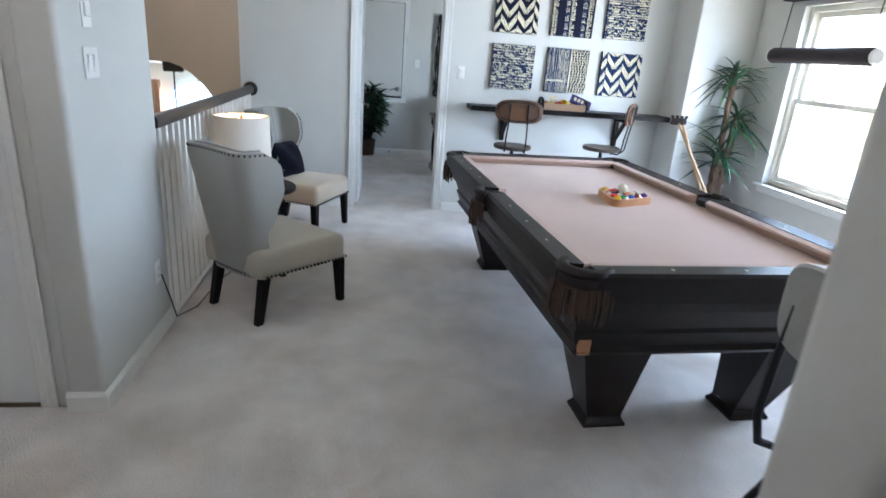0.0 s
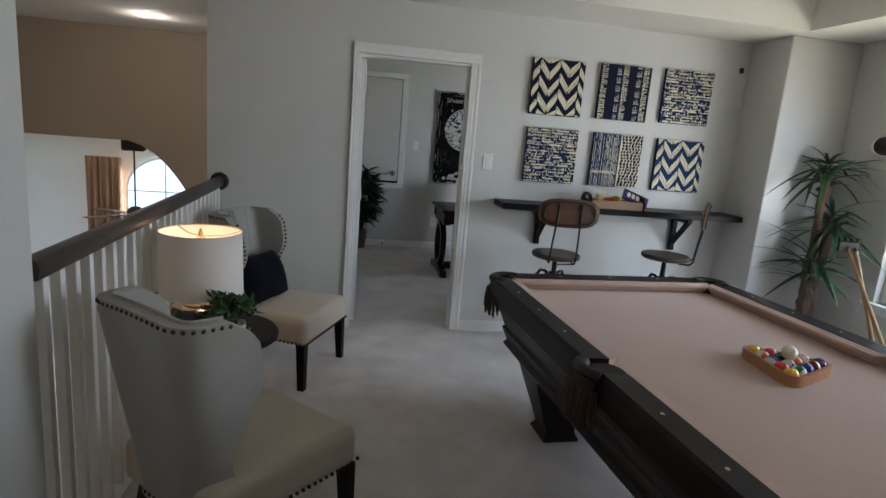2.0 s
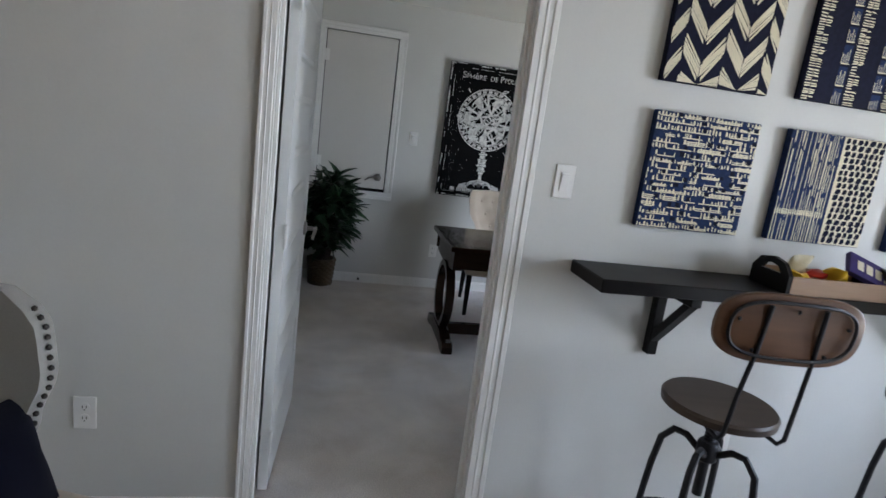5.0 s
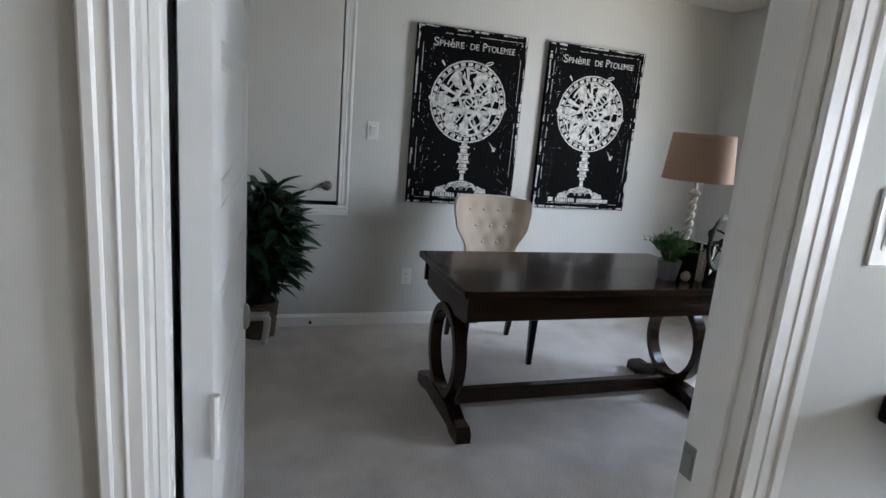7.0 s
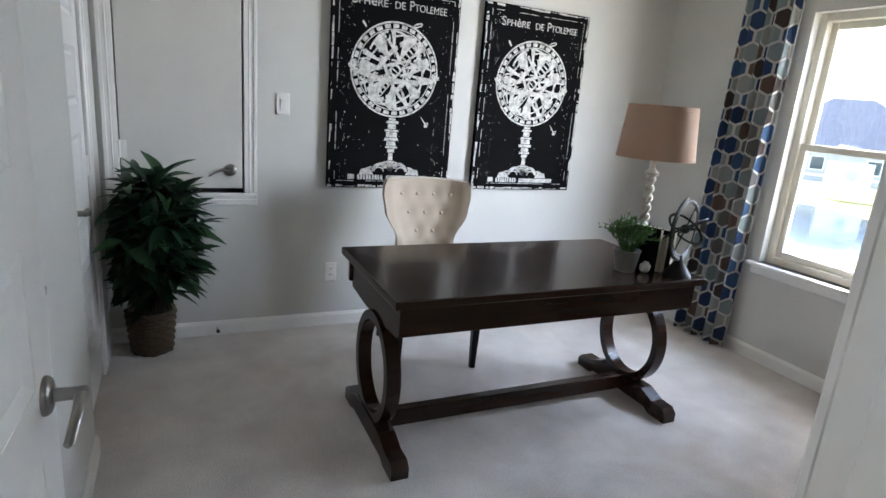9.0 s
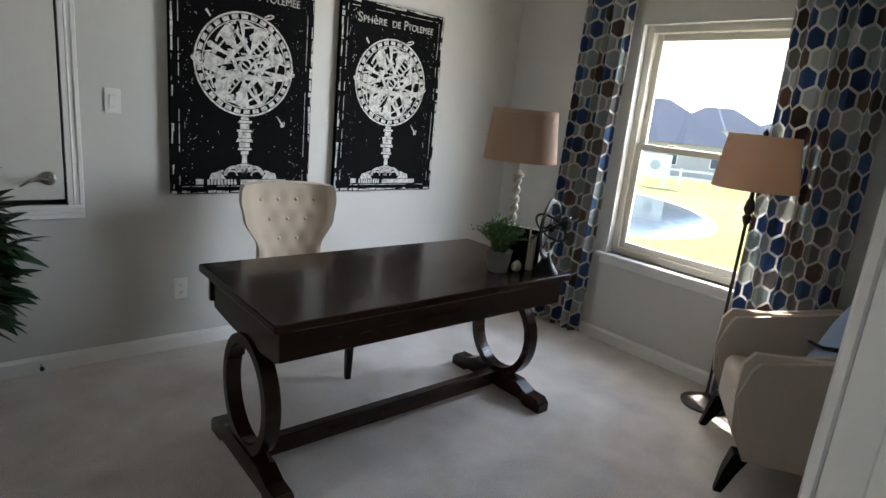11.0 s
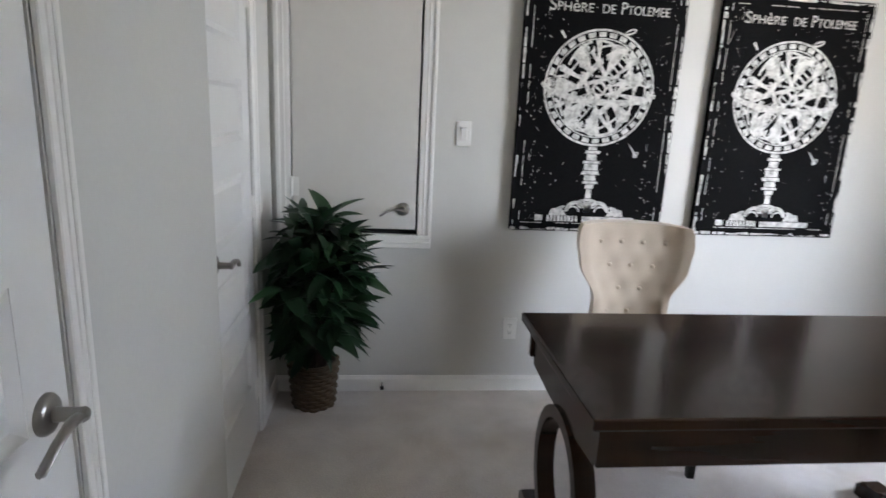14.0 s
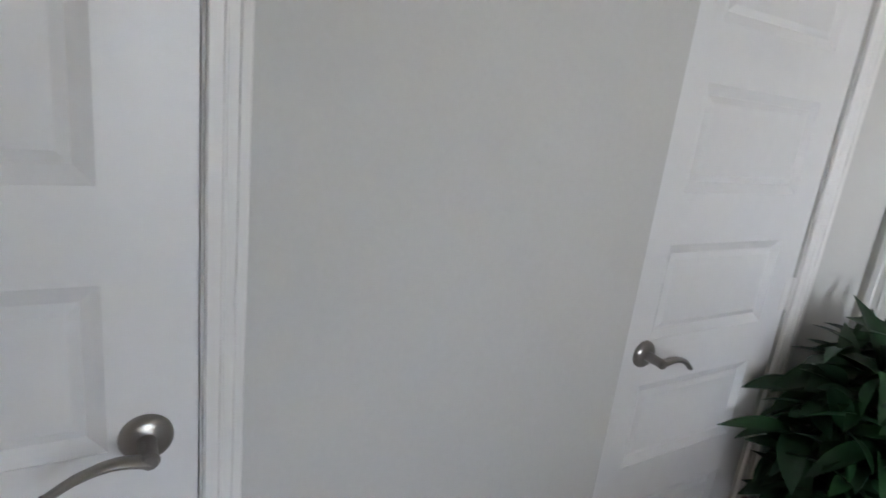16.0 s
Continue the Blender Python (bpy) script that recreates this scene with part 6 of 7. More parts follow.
# ---- tufted chair behind the desk ----
tc = thing("tufted_chair", 2.175, 8.655, 0, -7, "cream tufted chair behind the desk with dark legs", "chair")
bm = B()
slab(bm, -0.255, 0.255, -0.26, 0.20, 0.33, 0.46, 0.04)
part("seat", bm, CREAM, tc, "cream upholstered seat", smooth=True)
bm = B()
nu, nv = 28, 24
rows = []
buttons = []
for j in range(4):
    z = 0.58 + 0.105 * j
    for i in range(4 if j % 2 else 3):
        u = (-0.145 + 0.097 * i) if j % 2 else (-0.097 + 0.097 * i)
        buttons.append((u, z))
fr, bk = [], []
for j in range(nv + 1):
    v = j / nv
    z = 0.40 + v * 0.575
    half = along(v, ((0, 0.235), (0.10, 0.215), (0.30, 0.168), (0.42, 0.168), (0.70, 0.24), (0.86, 0.256), (0.95, 0.252), (1, 0.238)))
    ra, rb = [], []
    for i in range(nu + 1):
        u = -1 + 2 * i / nu
        x = u * half
        y = 0.165 + 0.075 * v - 0.03 * u * u - 0.05 * u ** 4 * min(1, v * 1.5)
        dip = sum(0.012 * math.exp(-((x - a) ** 2 + (z - c) ** 2) / 0.0007) for a, c in buttons)
        edge = 0.02 * max(0, abs(u) - 0.85) / 0.15
        zz = z + (0.008 * (1 - u * u) if v > 0.9 else 0)
        ra.append((x, y - 0.035 + dip + edge, zz))
        rb.append((x, y + 0.04, zz))
    fr.append(ra)
    bk.append(rb)
loft(bm, [a + b[::-1] for a, b in zip(fr, bk)])
tb = part("backrest", bm, CREAM, tc, "button-tufted flared back", smooth=True)
for a, c in buttons:
    v = (c - 0.40) / 0.575
    bm = B()
    bmesh.ops.create_uvsphere(bm, u_segments=10, v_segments=6, radius=0.010, matrix=Matrix.Translation((a, 0.165 + 0.075 * v - 0.028 - 0.03 * (a / 0.22) ** 2, c)) @ Matrix.Diagonal((1, 0.6, 1, 1)))
    part("button", bm, CREAM, tb, smooth=True)
for sx in (-1, 1):
    for sy in (-1, 1):
        bm = B()
        cx, cy = sx * 0.215, (-0.23 if sy < 0 else 0.16)
        loft(bm, [[(cx + a * 0.014, cy + (0.10 if sy > 0 else 0) + b * 0.014, 0) for a, b in ((-1, -1), (1, -1), (1, 1), (-1, 1))], [(cx + a * 0.022, cy + b * 0.022, 0.34) for a, b in ((-1, -1), (1, -1), (1, 1), (-1, 1))]])
        part("leg", bm, BLACKWOOD, tc, "dark tapered leg")

# ---- things on the desk ----
DT = 0.7325
dl = thing("desk_lamp", 2.945, 7.90, DT, 0, "tall lamp with a twisted white stem and tan shade", "table lamp")
bm = B()
lathe(bm, [(0.075, 0), (0.075, 0.018), (0.05, 0.03), (0.03, 0.045), (0.022, 0.06)], 28)
part("base", bm, PLASTER, dl, "whitewashed round base", smooth=True)
bm = B()
rings = []
for k in range(61):
    z = 0.06 + 0.363 * k / 60
    a0 = k * 0.42
    rings.append([((0.0165 + 0.0075 * math.cos(2 * q)) * math.cos(q + a0), (0.0165 + 0.0075 * math.cos(2 * q)) * math.sin(q + a0), z) for q in [2 * math.pi * i / 16 for i in range(16)]])
loft(bm, rings)
lathe(bm, [(0.018, 0.423), (0.03, 0.433), (0.032, 0.443), (0.022, 0.453), (0.01, 0.463), (0.008, 0.72)], 20)
part("stem", bm, PLASTER, dl, "twisted whitewashed stem", smooth=True)


def drum(r0, r1, z0, z1, mt, root, label, n=44):
    bm = B()
    rr = []
    for r, z in ((r0, z0), (r1, z1), (r1 - 0.003, z1), (r0 - 0.003, z0)):
        rr.append([bm.verts.new((r * math.cos(2 * math.pi * i / n), r * math.sin(2 * math.pi * i / n), z)) for i in range(n)])
    for a, b in zip(rr, rr[1:] + rr[:1]):
        for i in range(n):
            bm.faces.new((a[i], a[(i + 1) % n], b[(i + 1) % n], b[i]))
    s = part("shade", bm, mt, root, label, smooth=True)
    bm = B()
    for r, z in ((r0 + 0.001, z0 + 0.004), (r1 + 0.001, z1 - 0.018)):
        tube(bm, [(r * math.cos(2 * math.pi * i / n), r * math.sin(2 * math.pi * i / n), z) for i in range(n)], 0.0022, 5, closed=True)
        part("trim_band", bm, mt, s, smooth=True)
        bm = B()
    for k in range(3):
        a = 2 * math.pi * k / 3
        tube(bm, [(0, 0, z1 - 0.03), (r1 * math.cos(a), r1 * math.sin(a), z1 - 0.006)], 0.002, 5)
    part("spider", bm, BRONZE, root, smooth=True)


drum(0.178, 0.155, 0.508, 0.748, LAMPTAN, dl, "tan linen drum shade")

gp = thing("desk_plant", 2.772, 7.795, DT, 0, "green grassy plant in a small zinc pot on the desk", "potted plant")
bm = B()
lathe(bm, [(0.046, 0), (0.060, 0.095), (0.063, 0.10), (0.056, 0.10), (0.05, 0.085)], 30)
part("pot", bm, ZINC, gp, "small zinc pot", smooth=True)
bm = B()
sprigs(bm, 70, 0.17, 0.14, 0.009, 0.034, 0.085, 12, per=10)
part("foliage", bm, LEAFC, gp, "fresh green sprigs")["kind"] = "stuff"

BLACKIRON = mat("black_painted_iron", (0.010, 0.010, 0.011), 0.5, spec=0.3, vary=0.3, grain=80, bump=0.2)
ar = thing("armillary_ornament", 2.975, 7.675, DT, 20, "dark metal armillary ornament on the desk", "ornament")
bm = B()
lathe(bm, [(0.062, 0), (0.06, 0.012), (0.045, 0.03), (0.026, 0.06), (0.014, 0.085), (0.012, 0.10)], 28)
part("base", bm, BLACKIRON, ar, "stepped round metal base", smooth=True)
for R, tx, ty, w in ((0.125, 0, 0, 0.010), (0.10, 55, 20, 0.008), (0.085, -40, 60, 0.008), (0.055, 80, 10, 0.007)):
    bm = B()
    vs = tube(bm, [(R * math.cos(q), 0, R * math.sin(q)) for q in [2 * math.pi * k / 40 for k in range(40)]], w * 0.55, 6, closed=True, flat=1.6)
    bmesh.ops.transform(bm, matrix=Matrix.Translation((0, 0, 0.22)) @ pose(0, 0, 0, tx, 12, ty), verts=vs)
    part("ring", bm, BLACKIRON, ar, "flat metal ring", smooth=True)
bm = B()
bmesh.ops.create_uvsphere(bm, u_segments=16, v_segments=10, radius=0.022, matrix=Matrix.Translation((0, 0, 0.22)))
tube(bm, [(-0.08, 0, 0.12), (0.09, 0, 0.33)], 0.004, 6)
part("globe", bm, BLACKIRON, ar, "small metal globe on its axis", smooth=True)
bm = B()
tube(bm, [(0.138 * math.cos(q), 0, 0.22 + 0.138 * math.sin(q)) for q in [radians(100 + 200 * k / 24) for k in range(25)]], 0.008, 6, flat=1.5)
part("meridian_arm", bm, BLACKIRON, ar, smooth=True)

for k, (x, y, rz, h, mt) in enumerate(((2.885, 7.80, 22, 0.205, BLACKWOOD), (2.918, 7.79, 22, 0.17, CLAY), (2.95, 7.78, 22, 0.195, BLACKWOOD))):
    bk2 = thing("book", x, y, DT, rz, "dark book standing upright on the desk" if mt is BLACKWOOD else "pale book standing upright on the desk", "book", "books on the desk")
    bm = B()
    box(bm, -0.015, 0.015, -0.065, 0.065, 0.0, h, 0.002)
    part("cover", bm, mt, bk2)
    bm = B()
    box(bm, -0.012, 0.012, -0.0655, -0.0645, 0.004, h - 0.004)
    box(bm, -0.012, 0.012, -0.06, 0.06, h - 0.001, h + 0.0006)
    part("pages", bm, CANVAS, bk2)
bm = B()
bmesh.ops.create_icosphere(bm, subdivisions=2, radius=0.028, matrix=Matrix.Translation((0, 0, 0.026)) @ Matrix.Diagonal((1, 0.8, 1, 1)))
for v in bm.verts:
    v.co += v.co.normalized() * 0.005 * math.sin(v.co.x * 190) * math.sin(v.co.z * 170)
    v.co.z = max(v.co.z, 0)
shell = part("shell_ornament", bm, PLASTER, smooth=True)
shell.matrix_world = pose(2.845, 7.745, DT)
tagged(shell, "small white shell ornament beside the zinc pot", "ornament")

# ---- plant in a woven basket ----
wp = thing("basket_plant", 0.752, 9.045, 0, 0, "leafy dark green plant in a woven basket", "plant")
bm = B()
lathe(bm, [(0.092, 0.0), (0.098, 0.06), (0.108, 0.15), (0.115, 0.235), (0.105, 0.235), (0.10, 0.2), (0.0, 0.2)], 30, cap=False)
part("basket", bm, WICKER, wp, "woven basket body")
strand = B()
n = 60
for j in range(12):
    z = 0.010 + j * 0.0195
    r = 0.095 + 0.022 * z / 0.235
    tube(strand, [((r + 0.0055 * math.sin(12 * q + (math.pi if j % 2 else 0))) * math.cos(q), (r + 0.0055 * math.sin(12 * q + (math.pi if j % 2 else 0))) * math.sin(q), z + 0.002 * math.sin(5 * q + j)) for q in [2 * math.pi * k / n for k in range(n)]], 0.0085, 6, closed=True)
part("weave", strand, WICKER, wp, "rows of woven strands", smooth=True)
bm = B()
lathe(bm, [(0.0, 0.205), (0.1, 0.205)], 20, cap=False)
part("soil", bm, SOIL, wp)
random.seed(33)
LEAFM = leaf_mesh("broad_leaf", 0.068, 0.215, LEAF, bend=0.35, fold=0.3, n=6)
LEAFN = leaf_mesh("broad_leaf", 0.058, 0.19, mat("green_leaf", (0.018, 0.06, 0.021), 0.36, vary=0.35, grain=30, bump=0.15), bend=0.5, fold=0.3, n=6)
for k in range(33):
    q = k * 2.39996
    c = 1 - 1.66 * (k + 0.5) / 33
    r = math.sqrt(1 - c * c) * (0.55 + 0.45 * rnd(0, 1) ** 0.4)
    tip = Vector((0.035 + 0.19 * r * math.cos(q), -0.16 + 0.20 * r * math.sin(q), 0.70 + 0.27 * c + rnd(-0.03, 0.03)))
    tip.x, tip.y = max(tip.x, -0.115), min(tip.y, 0.07)
    base = Vector((0.25 * tip.x, 0.25 * tip.y, 0.2))
    mid = base.lerp(tip, 0.55) + Vector((-0.1 * tip.x, -0.1 * tip.y, 0.03))
    bm = B()
    tube(bm, [base, mid, tip], [0.008, 0.006, 0.004], 6)
    part("stem", bm, SOIL, wp, "dark slender stem")
    for j in range(9):
        p = tip.lerp(mid, rnd(0, 0.45) if j > 4 else rnd(0, 0.1))
        out = j * 137.5 + rnd(-25, 25)
        e = rnd(-22, 25) if j > 2 else (rnd(20, 75) if c > 0.2 else rnd(-10, 40))
        s = rnd(0.62, 0.98)
        for turn in (0, 60, -60, 120, -120, 180):
            o = radians(out + turn)
            if 0.752 + p.x + math.cos(o) * 0.2 * s > 0.575 and 9.045 + p.y + math.sin(o) * 0.2 * s < SF - 0.012:
                out += turn
                break
        m = Matrix.Translation(p) @ pose(0, 0, 0, 0, 0, out) @ pose(0, 0, 0, 0, -e, 0) @ pose(0, 0, 0, rnd(-35, 35), 0, 0) @ Matrix.Diagonal((s, s * rnd(0.8, 1.1), s, 1))
        shared("leaf", LEAFM if rnd(0, 1) < 0.6 else LEAFN, wp, m)
inner_leaves = B()
for k in range(300):
    q, c = k * 2.39996, 1 - 2 * (k + 0.5) / 300
    rr2 = math.sqrt(1 - c * c) * rnd(0.55, 1.0)
    p = Vector((0.02 + 0.17 * rr2 * math.cos(q), -0.12 + 0.18 * rr2 * math.sin(q), 0.63 + 0.29 * c))
    p.x, p.y = max(p.x, -0.11), min(p.y, 0.06)
    out = math.degrees(q) + rnd(-30, 30)
    s = rnd(0.55, 0.9)
    for turn in (0, 60, -60, 120, -120, 180):
        o = radians(out + turn)
        if 0.752 + p.x + math.cos(o) * 0.2 * s > 0.575 and 9.045 + p.y + math.sin(o) * 0.2 * s < SF - 0.012:
            out += turn
            break
    n0 = len(inner_leaves.verts)
    inner_leaves.from_mesh(LEAFM)
    inner_leaves.verts.ensure_lookup_table()
    m = Matrix.Translation(p) @ pose(0, 0, 0, 0, 0, out) @ pose(0, 0, 0, 0, -rnd(-25, 45), 0) @ pose(0, 0, 0, rnd(-35, 35), 0, 0) @ Matrix.Diagonal((s, s * rnd(0.8, 1.1), s, 1))
    for v in inner_leaves.verts[n0:]:
        v.co = m @ v.co
part("inner_foliage", inner_leaves, LEAF, wp, "dense dark inner leaves")["kind"] = "stuff"

# door stop on the baseboard
ds = thing("door_stop", 1.085, SF - 0.014, 0.045, 0, "small spring door stop on the baseboard", "door stop")
bm = B()
tube(bm, [(0, 0, 0), (0, -0.05, 0)], 0.005, 8)
part("spring", bm, STEEL, ds)
bm = B()
lathe(bm, [(0.010, 0), (0.010, 0.014)], 12, Matrix.Translation((0, -0.048, 0)) @ pose(0, 0, 0, 90))
part("tip", bm, RUBBER, ds, "black rubber tip")

# ---- hexagon curtains ----
hexm = bpy.data.materials.new("hexagon_curtain_cloth")
hexm.use_nodes = True
nt = hexm.node_tree
N, Lk = nt.nodes, nt.links


def vm(op, a, b=None):
    n = N.new("ShaderNodeVectorMath")
    n.operation = op
    for k, v in enumerate((a, b)):
        if v is None:
            continue
        if isinstance(v, (tuple, list)):
            n.inputs[k].default_value = v
        else:
            Lk.new(v, n.inputs[k])
    return n.outputs["Value"] if op in ("DOT_PRODUCT", "LENGTH") else n.outputs["Vector"]


def mm(op, a, b=None):
    n = N.new("ShaderNodeMath")
    n.operation = op
    for k, v in enumerate((a, b)):
        if v is None:
            continue
        if isinstance(v, (int, float)):
            n.inputs[k].default_value = v
        else:
            Lk.new(v, n.inputs[k])
    return n.outputs[0]


uv = N.new("ShaderNodeUVMap")
uv.uv_map = "cloth"
P = vm("MULTIPLY", uv.outputs[0], (1 / 0.092, 1 / 0.092 * 0.86, 0))
SZ, HF = (1.0, 1.7320508, 1.0), (0.5, 0.8660254, 0.5)
A1 = vm("SUBTRACT", vm("MODULO", vm("ADD", P, (40, 69.282, 0)), SZ), (0.5, 0.8660254, 0))
B1 = vm("SUBTRACT", vm("MODULO", vm("ADD", vm("SUBTRACT", P, (0.5, 0.8660254, 0)), (40, 69.282, 0)), SZ), (0.5, 0.8660254, 0))
A1 = vm("MULTIPLY", A1, (1, 1, 0))
B1 = vm("MULTIPLY", B1, (1, 1, 0))
less = mm("LESS_THAN", vm("DOT_PRODUCT", A1, A1), vm("DOT_PRODUCT", B1, B1))
mixv = N.new("ShaderNodeMix")
mixv.data_type = "VECTOR"
Lk.new(less, mixv.inputs["Factor"])
Lk.new(B1, mixv.inputs[4])
Lk.new(A1, mixv.inputs[5])
G = mixv.outputs[1]
ident = vm("SUBTRACT", P, G)
ident = vm("SNAP", vm("ADD", ident, (0.1, 0.1, 0)), (0.25, 0.25, 1))
ab = vm("ABSOLUTE", G)
sx = N.new("ShaderNodeSeparateXYZ")
Lk.new(ab, sx.inputs[0])
hd = mm("MAXIMUM", vm("DOT_PRODUCT", ab, (0.5, 0.8660254, 0)), sx.outputs[0])
border = mm("GREATER_THAN", hd, 0.435)
wnz = N.new("ShaderNodeTexWhiteNoise")
wnz.noise_dimensions = "2D"
Lk.new(ident, wnz.inputs["Vector"])
ramp = N.new("ShaderNodeValToRGB")
ramp.color_ramp.interpolation = "CONSTANT"
cols = [(0.0, (0.04, 0.075, 0.19)), (0.16, (0.22, 0.215, 0.21)), (0.34, (0.36, 0.42, 0.43)), (0.52, (0.10, 0.075, 0.07)), (0.64, (0.07, 0.14, 0.29)), (0.78, (0.48, 0.49, 0.47)), (0.93, (0.20, 0.13, 0.105))]
els = ramp.color_ramp.elements
els[0].position, els[0].color = 0.0, (*cols[0][1], 1)
els[1].position, els[1].color = cols[1][0], (*cols[1][1], 1)
for p, c in cols[2:]:
    e = els.new(p)
    e.color = (*c, 1)
Lk.new(wnz.outputs["Value"], ramp.inputs[0])
cm = N.new("ShaderNodeMix")
cm.data_type = "RGBA"
Lk.new(border, cm.inputs["Factor"])
Lk.new(ramp.outputs[0], cm.inputs[6])
cm.inputs[7].default_value = (0.84, 0.83, 0.80, 1)
bs = N["Principled BSDF"]
bs.inputs["Roughness"].default_value = 0.9
bs.inputs["Sheen Weight"].default_value = 0.2
Lk.new(cm.outputs[2], bs.inputs["Base Color"])
weave = N.new("ShaderNodeTexNoise")
weave.inputs["Scale"].default_value = 400
bp = N.new("ShaderNodeBump")
bp.inputs["Strength"].default_value, bp.inputs["Distance"].default_value = 0.4, 0.0005
Lk.new(weave.outputs["Fac"], bp.inputs["Height"])
Lk.new(bp.outputs[0], bs.inputs["Normal"])
trl = N.new("ShaderNodeBsdfTranslucent")
Lk.new(cm.outputs[2], trl.inputs[0])
mxs = N.new("ShaderNodeMixShader")
mxs.inputs[0].default_value = 0.5
Lk.new(bs.outputs[0], mxs.inputs[1])
Lk.new(trl.outputs[0], mxs.inputs[2])
Lk.new(mxs.outputs[0], N["Material Output"].inputs[0])
curtain("window_curtain", "x", SX - 0.075, 8.20, 8.59, 0.012, 2.26, 5, 0.035, hexm, "hexagon-patterned curtain panel in navy, grey and cream", lean=-0.05)
curtain("window_curtain", "x", SX - 0.10, 6.74, 7.23, 0.012, 2.26, 5, 0.035, hexm, "hexagon-patterned curtain panel lit from the window", lean=0.03)
cr = thing("curtain_rod", SX - 0.10, 7.64, 2.28, 0, "dark metal curtain rod above the window", "curtain rod")
bm = B()
tube(bm, [(0, -1.0, 0), (0, 1.0, 0)], 0.012, 10)
part("rod", bm, BRONZE, cr, smooth=True)
for s in (-1, 1):
    bm = B()
    bmesh.ops.create_uvsphere(bm, u_segments=14, v_segments=8, radius=0.028, matrix=Matrix.Translation((0, s * 1.02, 0)))
    part("finial", bm, BRONZE, cr, smooth=True)
    bm = B()
    tube(bm, [(0, s * 0.9, 0), (0.098, s * 0.9, 0)], 0.008, 8)
    part("wall_bracket", bm, BRONZE, cr)

# ---- floor lamp and armchair ----
fl = thing("floor_lamp", 3.92, 7.19, 0, 0, "bronze floor lamp with a tan shade beside the armchair", "floor lamp")
bm = B()
lathe(bm, [(0.125, 0), (0.128, 0.012), (0.10, 0.024), (0.085, 0.026), (0.06, 0.045), (0.025, 0.055), (0.014, 0.07)], 32)
part("base", bm, BRONZE, fl, "stepped round base", smooth=True)
bm = B()
lathe(bm, [(0.0085, 0.06), (0.0085, 1.02), (0.016, 1.03), (0.024, 1.06), (0.014, 1.075), (0.027, 1.10), (0.020, 1.14), (0.011, 1.16), (0.009, 1.43)], 16)
part("pole", bm, BRONZE, fl, "slim pole with turned collar", smooth=True)
drum(0.20, 0.165, 1.205, 1.47, LAMPGREY, fl, "tan drum shade")
bm = B()
lathe(bm, [(0.004, 1.43), (0.014, 1.487), (0.004, 1.502)], 12)
part("finial", bm, BRONZE, fl, smooth=True)

ac = thing("armchair", 3.625, 6.66, 0, 212, "beige upholstered armchair with dark splayed legs", "armchair")


def soft_profile(bm, outline, x0, x1, bev=0.03):
    prism(bm, outline, x0, x1, "x", bev)


bm = B()
slab(bm, -0.25, 0.25, -0.31, 0.22, 0.20, 0.43, 0.05)
for v in bm.verts:
    if v.co.z > 0.4:
        v.co.z += 0.02 * (1 - (v.co.x / 0.25) ** 2)
part("seat", bm, ARMCLOTH, ac, "beige seat cushion", smooth=True)
for s in (-1, 1):
    bm = B()
    out = [(y, z) for y, z in ((0.30, 0.17), (-0.27, 0.17), (-0.335, 0.30), (-0.35, 0.45), (-0.345, 0.585), (-0.31, 0.635), (-0.10, 0.65), (0.15, 0.68), (0.30, 0.74))]
    prism(bm, out, s * 0.25, s * 0.345, "x", 0.032)
    part("arm", bm, ARMCLOTH, ac, "curved upholstered arm", smooth=True)
    for y0, y1, d in ((-0.27, -0.33, 0.02), (0.24, 0.32, 0.02)):
        bm = B()
        loft(bm, [[(s * 0.27 + s * d + a * 0.015, y1 + b * 0.015, 0) for a, b in ((-1, -1), (1, -1), (1, 1), (-1, 1))],
                  [(s * 0.272 + a * 0.028, (y0 + y1) / 2 + b * 0.026, 0.10) for a, b in ((-1, -1), (1, -1), (1, 1), (-1, 1))],
                  [(s * 0.275 + a * 0.034, y0 + b * 0.034, 0.19) for a, b in ((-1, -1), (1, -1), (1, 1), (-1, 1))]])
        part("leg", bm, BLACKWOOD, ac, "dark splayed wooden leg")
bm = B()
out = [(0.17, 0.19), (0.19, 0.45), (0.235, 0.84), (0.27, 0.87), (0.31, 0.85), (0.33, 0.55), (0.31, 0.19)]
prism(bm, out, -0.33, 0.33, "x", 0.03)
part("backrest", bm, ARMCLOTH, ac, "beige upholstered back", smooth=True)
BLUEC = mat("blue_white_cushion", (0.33, 0.42, 0.60), 0.9, vary=0.2, grain=200, bump=0.4)
pc = cushion("throw_cushion", pose(3.625, 6.66, 0, 0, 0, 212) @ pose(0.02, 0.075, 0.615, -20, 8, 0), 0.38, 0.38, 0.12, BLUEC, "pale blue cushion with a navy bow on the armchair")
bm = B()
tube(bm, [(-0.12, -0.066, -0.06), (0, -0.07, -0.02), (0.13, -0.066, 0.05)], 0.018, 8, flat=0.4)
part("ribbon", bm, NAVY, pc, "navy ribbon band", smooth=True)

# ---- the view from the study window ----
bm = B()
random.seed(5)


def shore(grow, z):
    out = []
    for k in range(48):
        a = 2 * math.pi * k / 48
        u, w = (8.6 + grow) * math.cos(a) * (1 + 0.06 * math.sin(3 * a + 1)), (5.3 + grow) * math.sin(a) * (1 + 0.05 * math.sin(2 * a))
        out.append((28 + 0.86 * u - 0.5 * w, 24.2 + 0.5 * u + 0.86 * w, z))
    return out


prism(bm, [p[:2] for p in shore(0, 0)], -2.99, -2.97, "z")
tagged(part("pond", bm, WATER), "small grey pond behind the lawn", kind="structure")
bm = B()
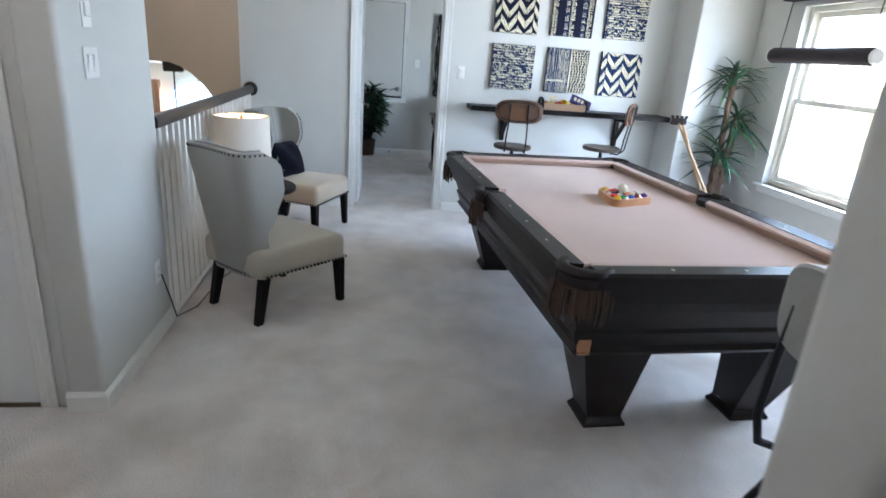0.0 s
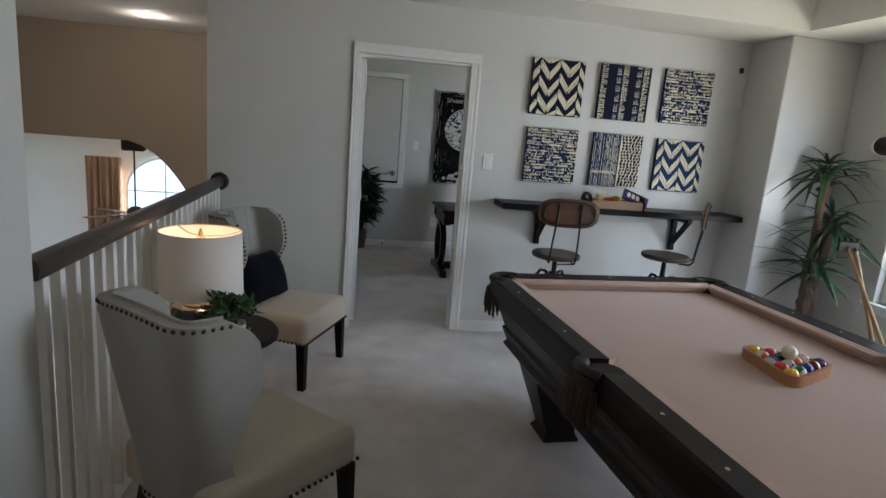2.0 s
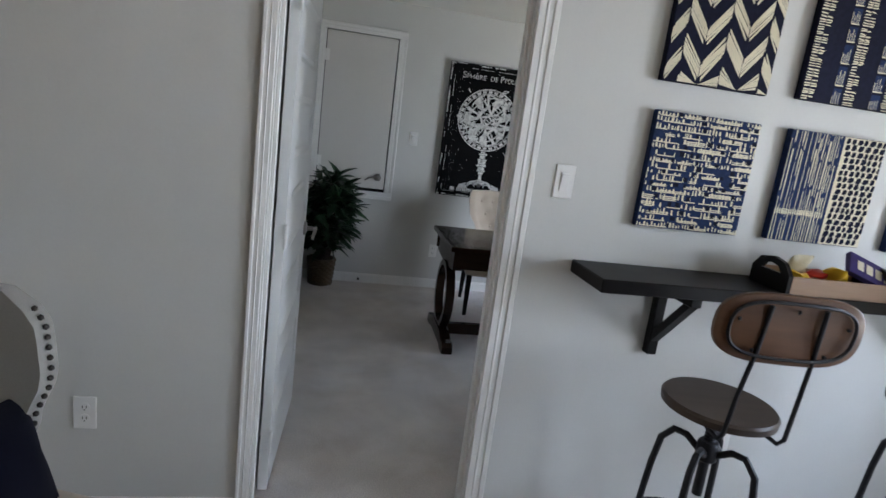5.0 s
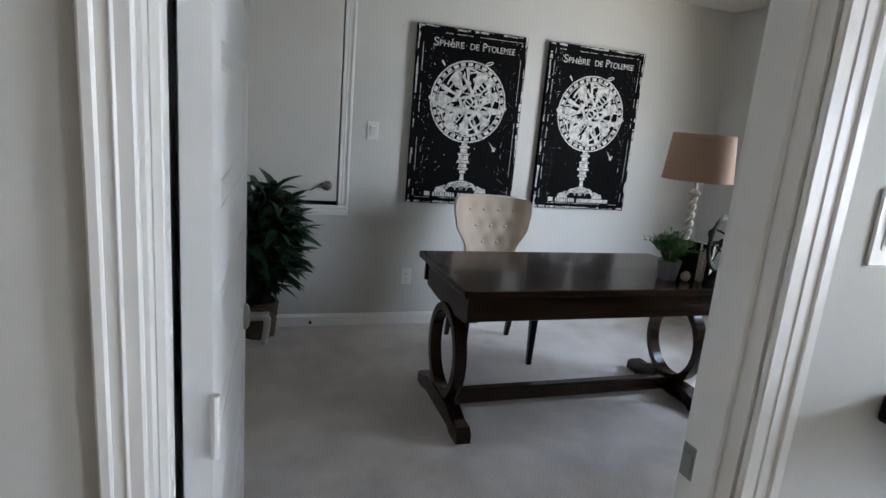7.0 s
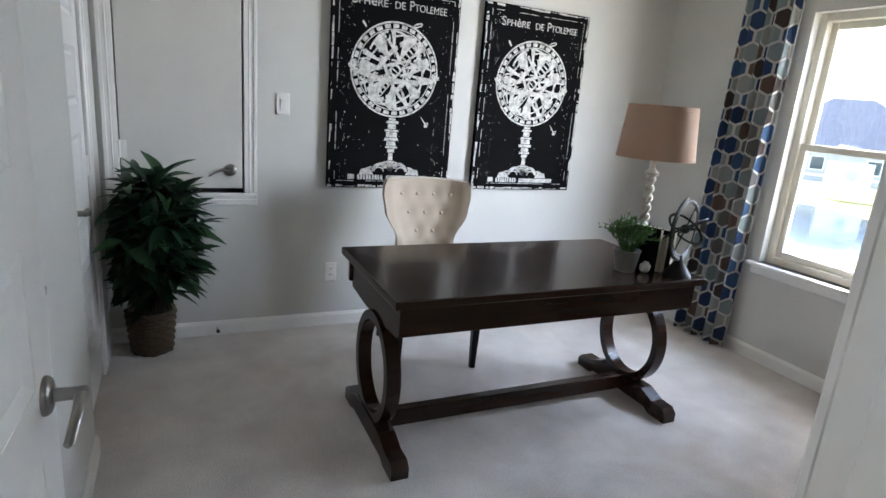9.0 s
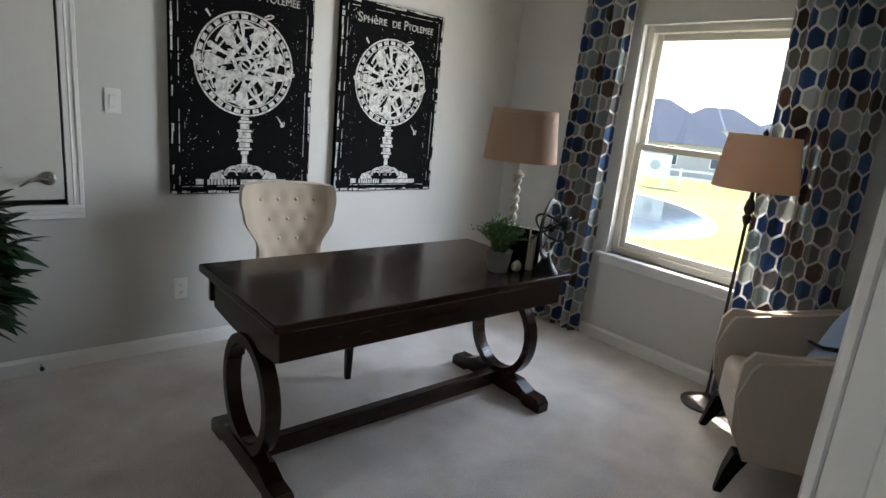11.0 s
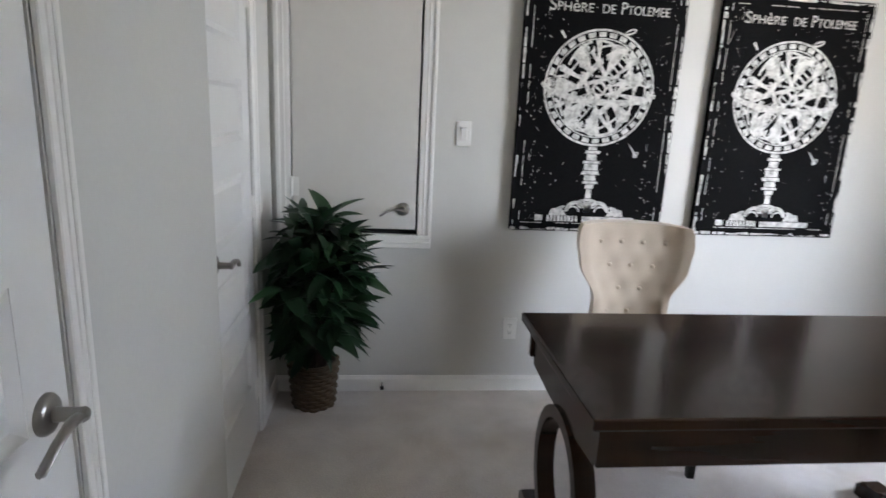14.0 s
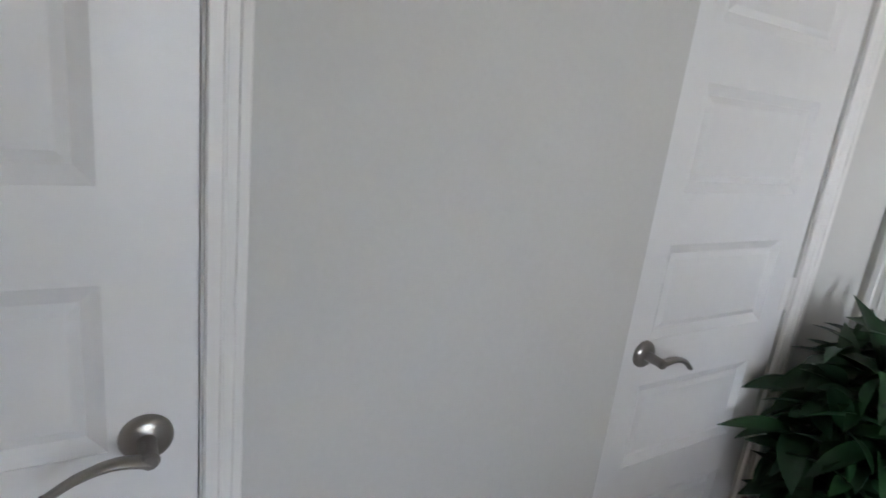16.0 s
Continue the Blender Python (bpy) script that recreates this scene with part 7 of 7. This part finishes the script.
bm.faces.new([bm.verts.new(p) for p in shore(0.45, -2.985)])
tagged(part("pond_bank", bm, PATHM), "pale stone edge around the pond", kind="structure")


def hip_house(x, y, w, d, h, rh, rz, label):
    root = thing("house", x, y, -3.0, rz, label, "house", "houses beyond the pond")
    bm = B()
    box(bm, -w / 2, w / 2, -d / 2, d / 2, 0, h)
    part("wall", bm, SIDING, root)
    bm = B()
    e = 0.5
    a = [bm.verts.new(p) for p in ((-w / 2 - e, -d / 2 - e, h), (w / 2 + e, -d / 2 - e, h), (w / 2 + e, d / 2 + e, h), (-w / 2 - e, d / 2 + e, h))]
    r = [bm.verts.new((-w / 2 + d / 2.2, 0, h + rh)), bm.verts.new((w / 2 - d / 2.2, 0, h + rh))]
    for f in ((a[0], a[1], r[1], r[0]), (a[1], a[2], r[1]), (a[2], a[3], r[0], r[1]), (a[3], a[0], r[0]), tuple(a[::-1])):
        bm.faces.new(f)
    part("roof", bm, ROOF, root, "grey hipped shingle roof")
    for k in range(4):
        wd = new("window")
        wd.parent = root
        u = -w / 2 + w * (k + 0.5) / 4
        bm = B()
        box(bm, u - 0.6, u + 0.6, -d / 2 - 0.06, -d / 2 - 0.01, 1.0, 2.3)
        fr2 = part("frame", bm, TRIM, wd)
        bm = B()
        box(bm, u - 0.5, u + 0.5, -d / 2 - 0.09, -d / 2 - 0.062, 1.1, 2.2)
        part("pane", bm, WATER, wd)


hip_house(61, 42, 17, 15, 3.2, 4.5, -55, "house with a big grey hipped roof")
hip_house(92, 49, 14, 11, 5.0, 3.4, -62, "far house with a grey roof")
hip_house(97, 41, 13, 11, 4.4, 2.7, -70, "far house with a grey roof")
# white fence and sign across the pond
fe = thing("fence", 45.5, 32.5, -3.0, -55, "white rail fence behind the pond", "fence")
for k in range(9):
    bm = B()
    box(bm, -12 + k * 3 - 0.08, -12 + k * 3 + 0.08, -0.08, 0.08, 0, 1.4)
    part("post", bm, TRIM, fe)
for z in (0.55, 1.15):
    bm = B()
    box(bm, -12, 12, 0.08, 0.14, z, z + 0.15)
    part("rail", bm, TRIM, fe)
sg = thing("sign_board", 42.3, 29.9, -3.0, -55, "white sign board with a grey emblem by the pond", "sign")
bm = B()
box(bm, -1.35, 1.35, -0.05, 0.05, 0.75, 2.55)
part("board", bm, PLASTIC, sg)
bm = B()
lathe(bm, [(0.42, 0), (0.42, 0.01)], 6, Matrix.Translation((0.2, -0.05, 1.7)) @ pose(0, 0, 0, 90))
part("emblem", bm, ZINC, sg, "grey emblem shape")
for s in (-1, 1):
    bm = B()
    box(bm, s * 1.0 - 0.07, s * 1.0 + 0.07, -0.04, 0.04, 0, 0.75)
    part("post", bm, TRIM, sg)
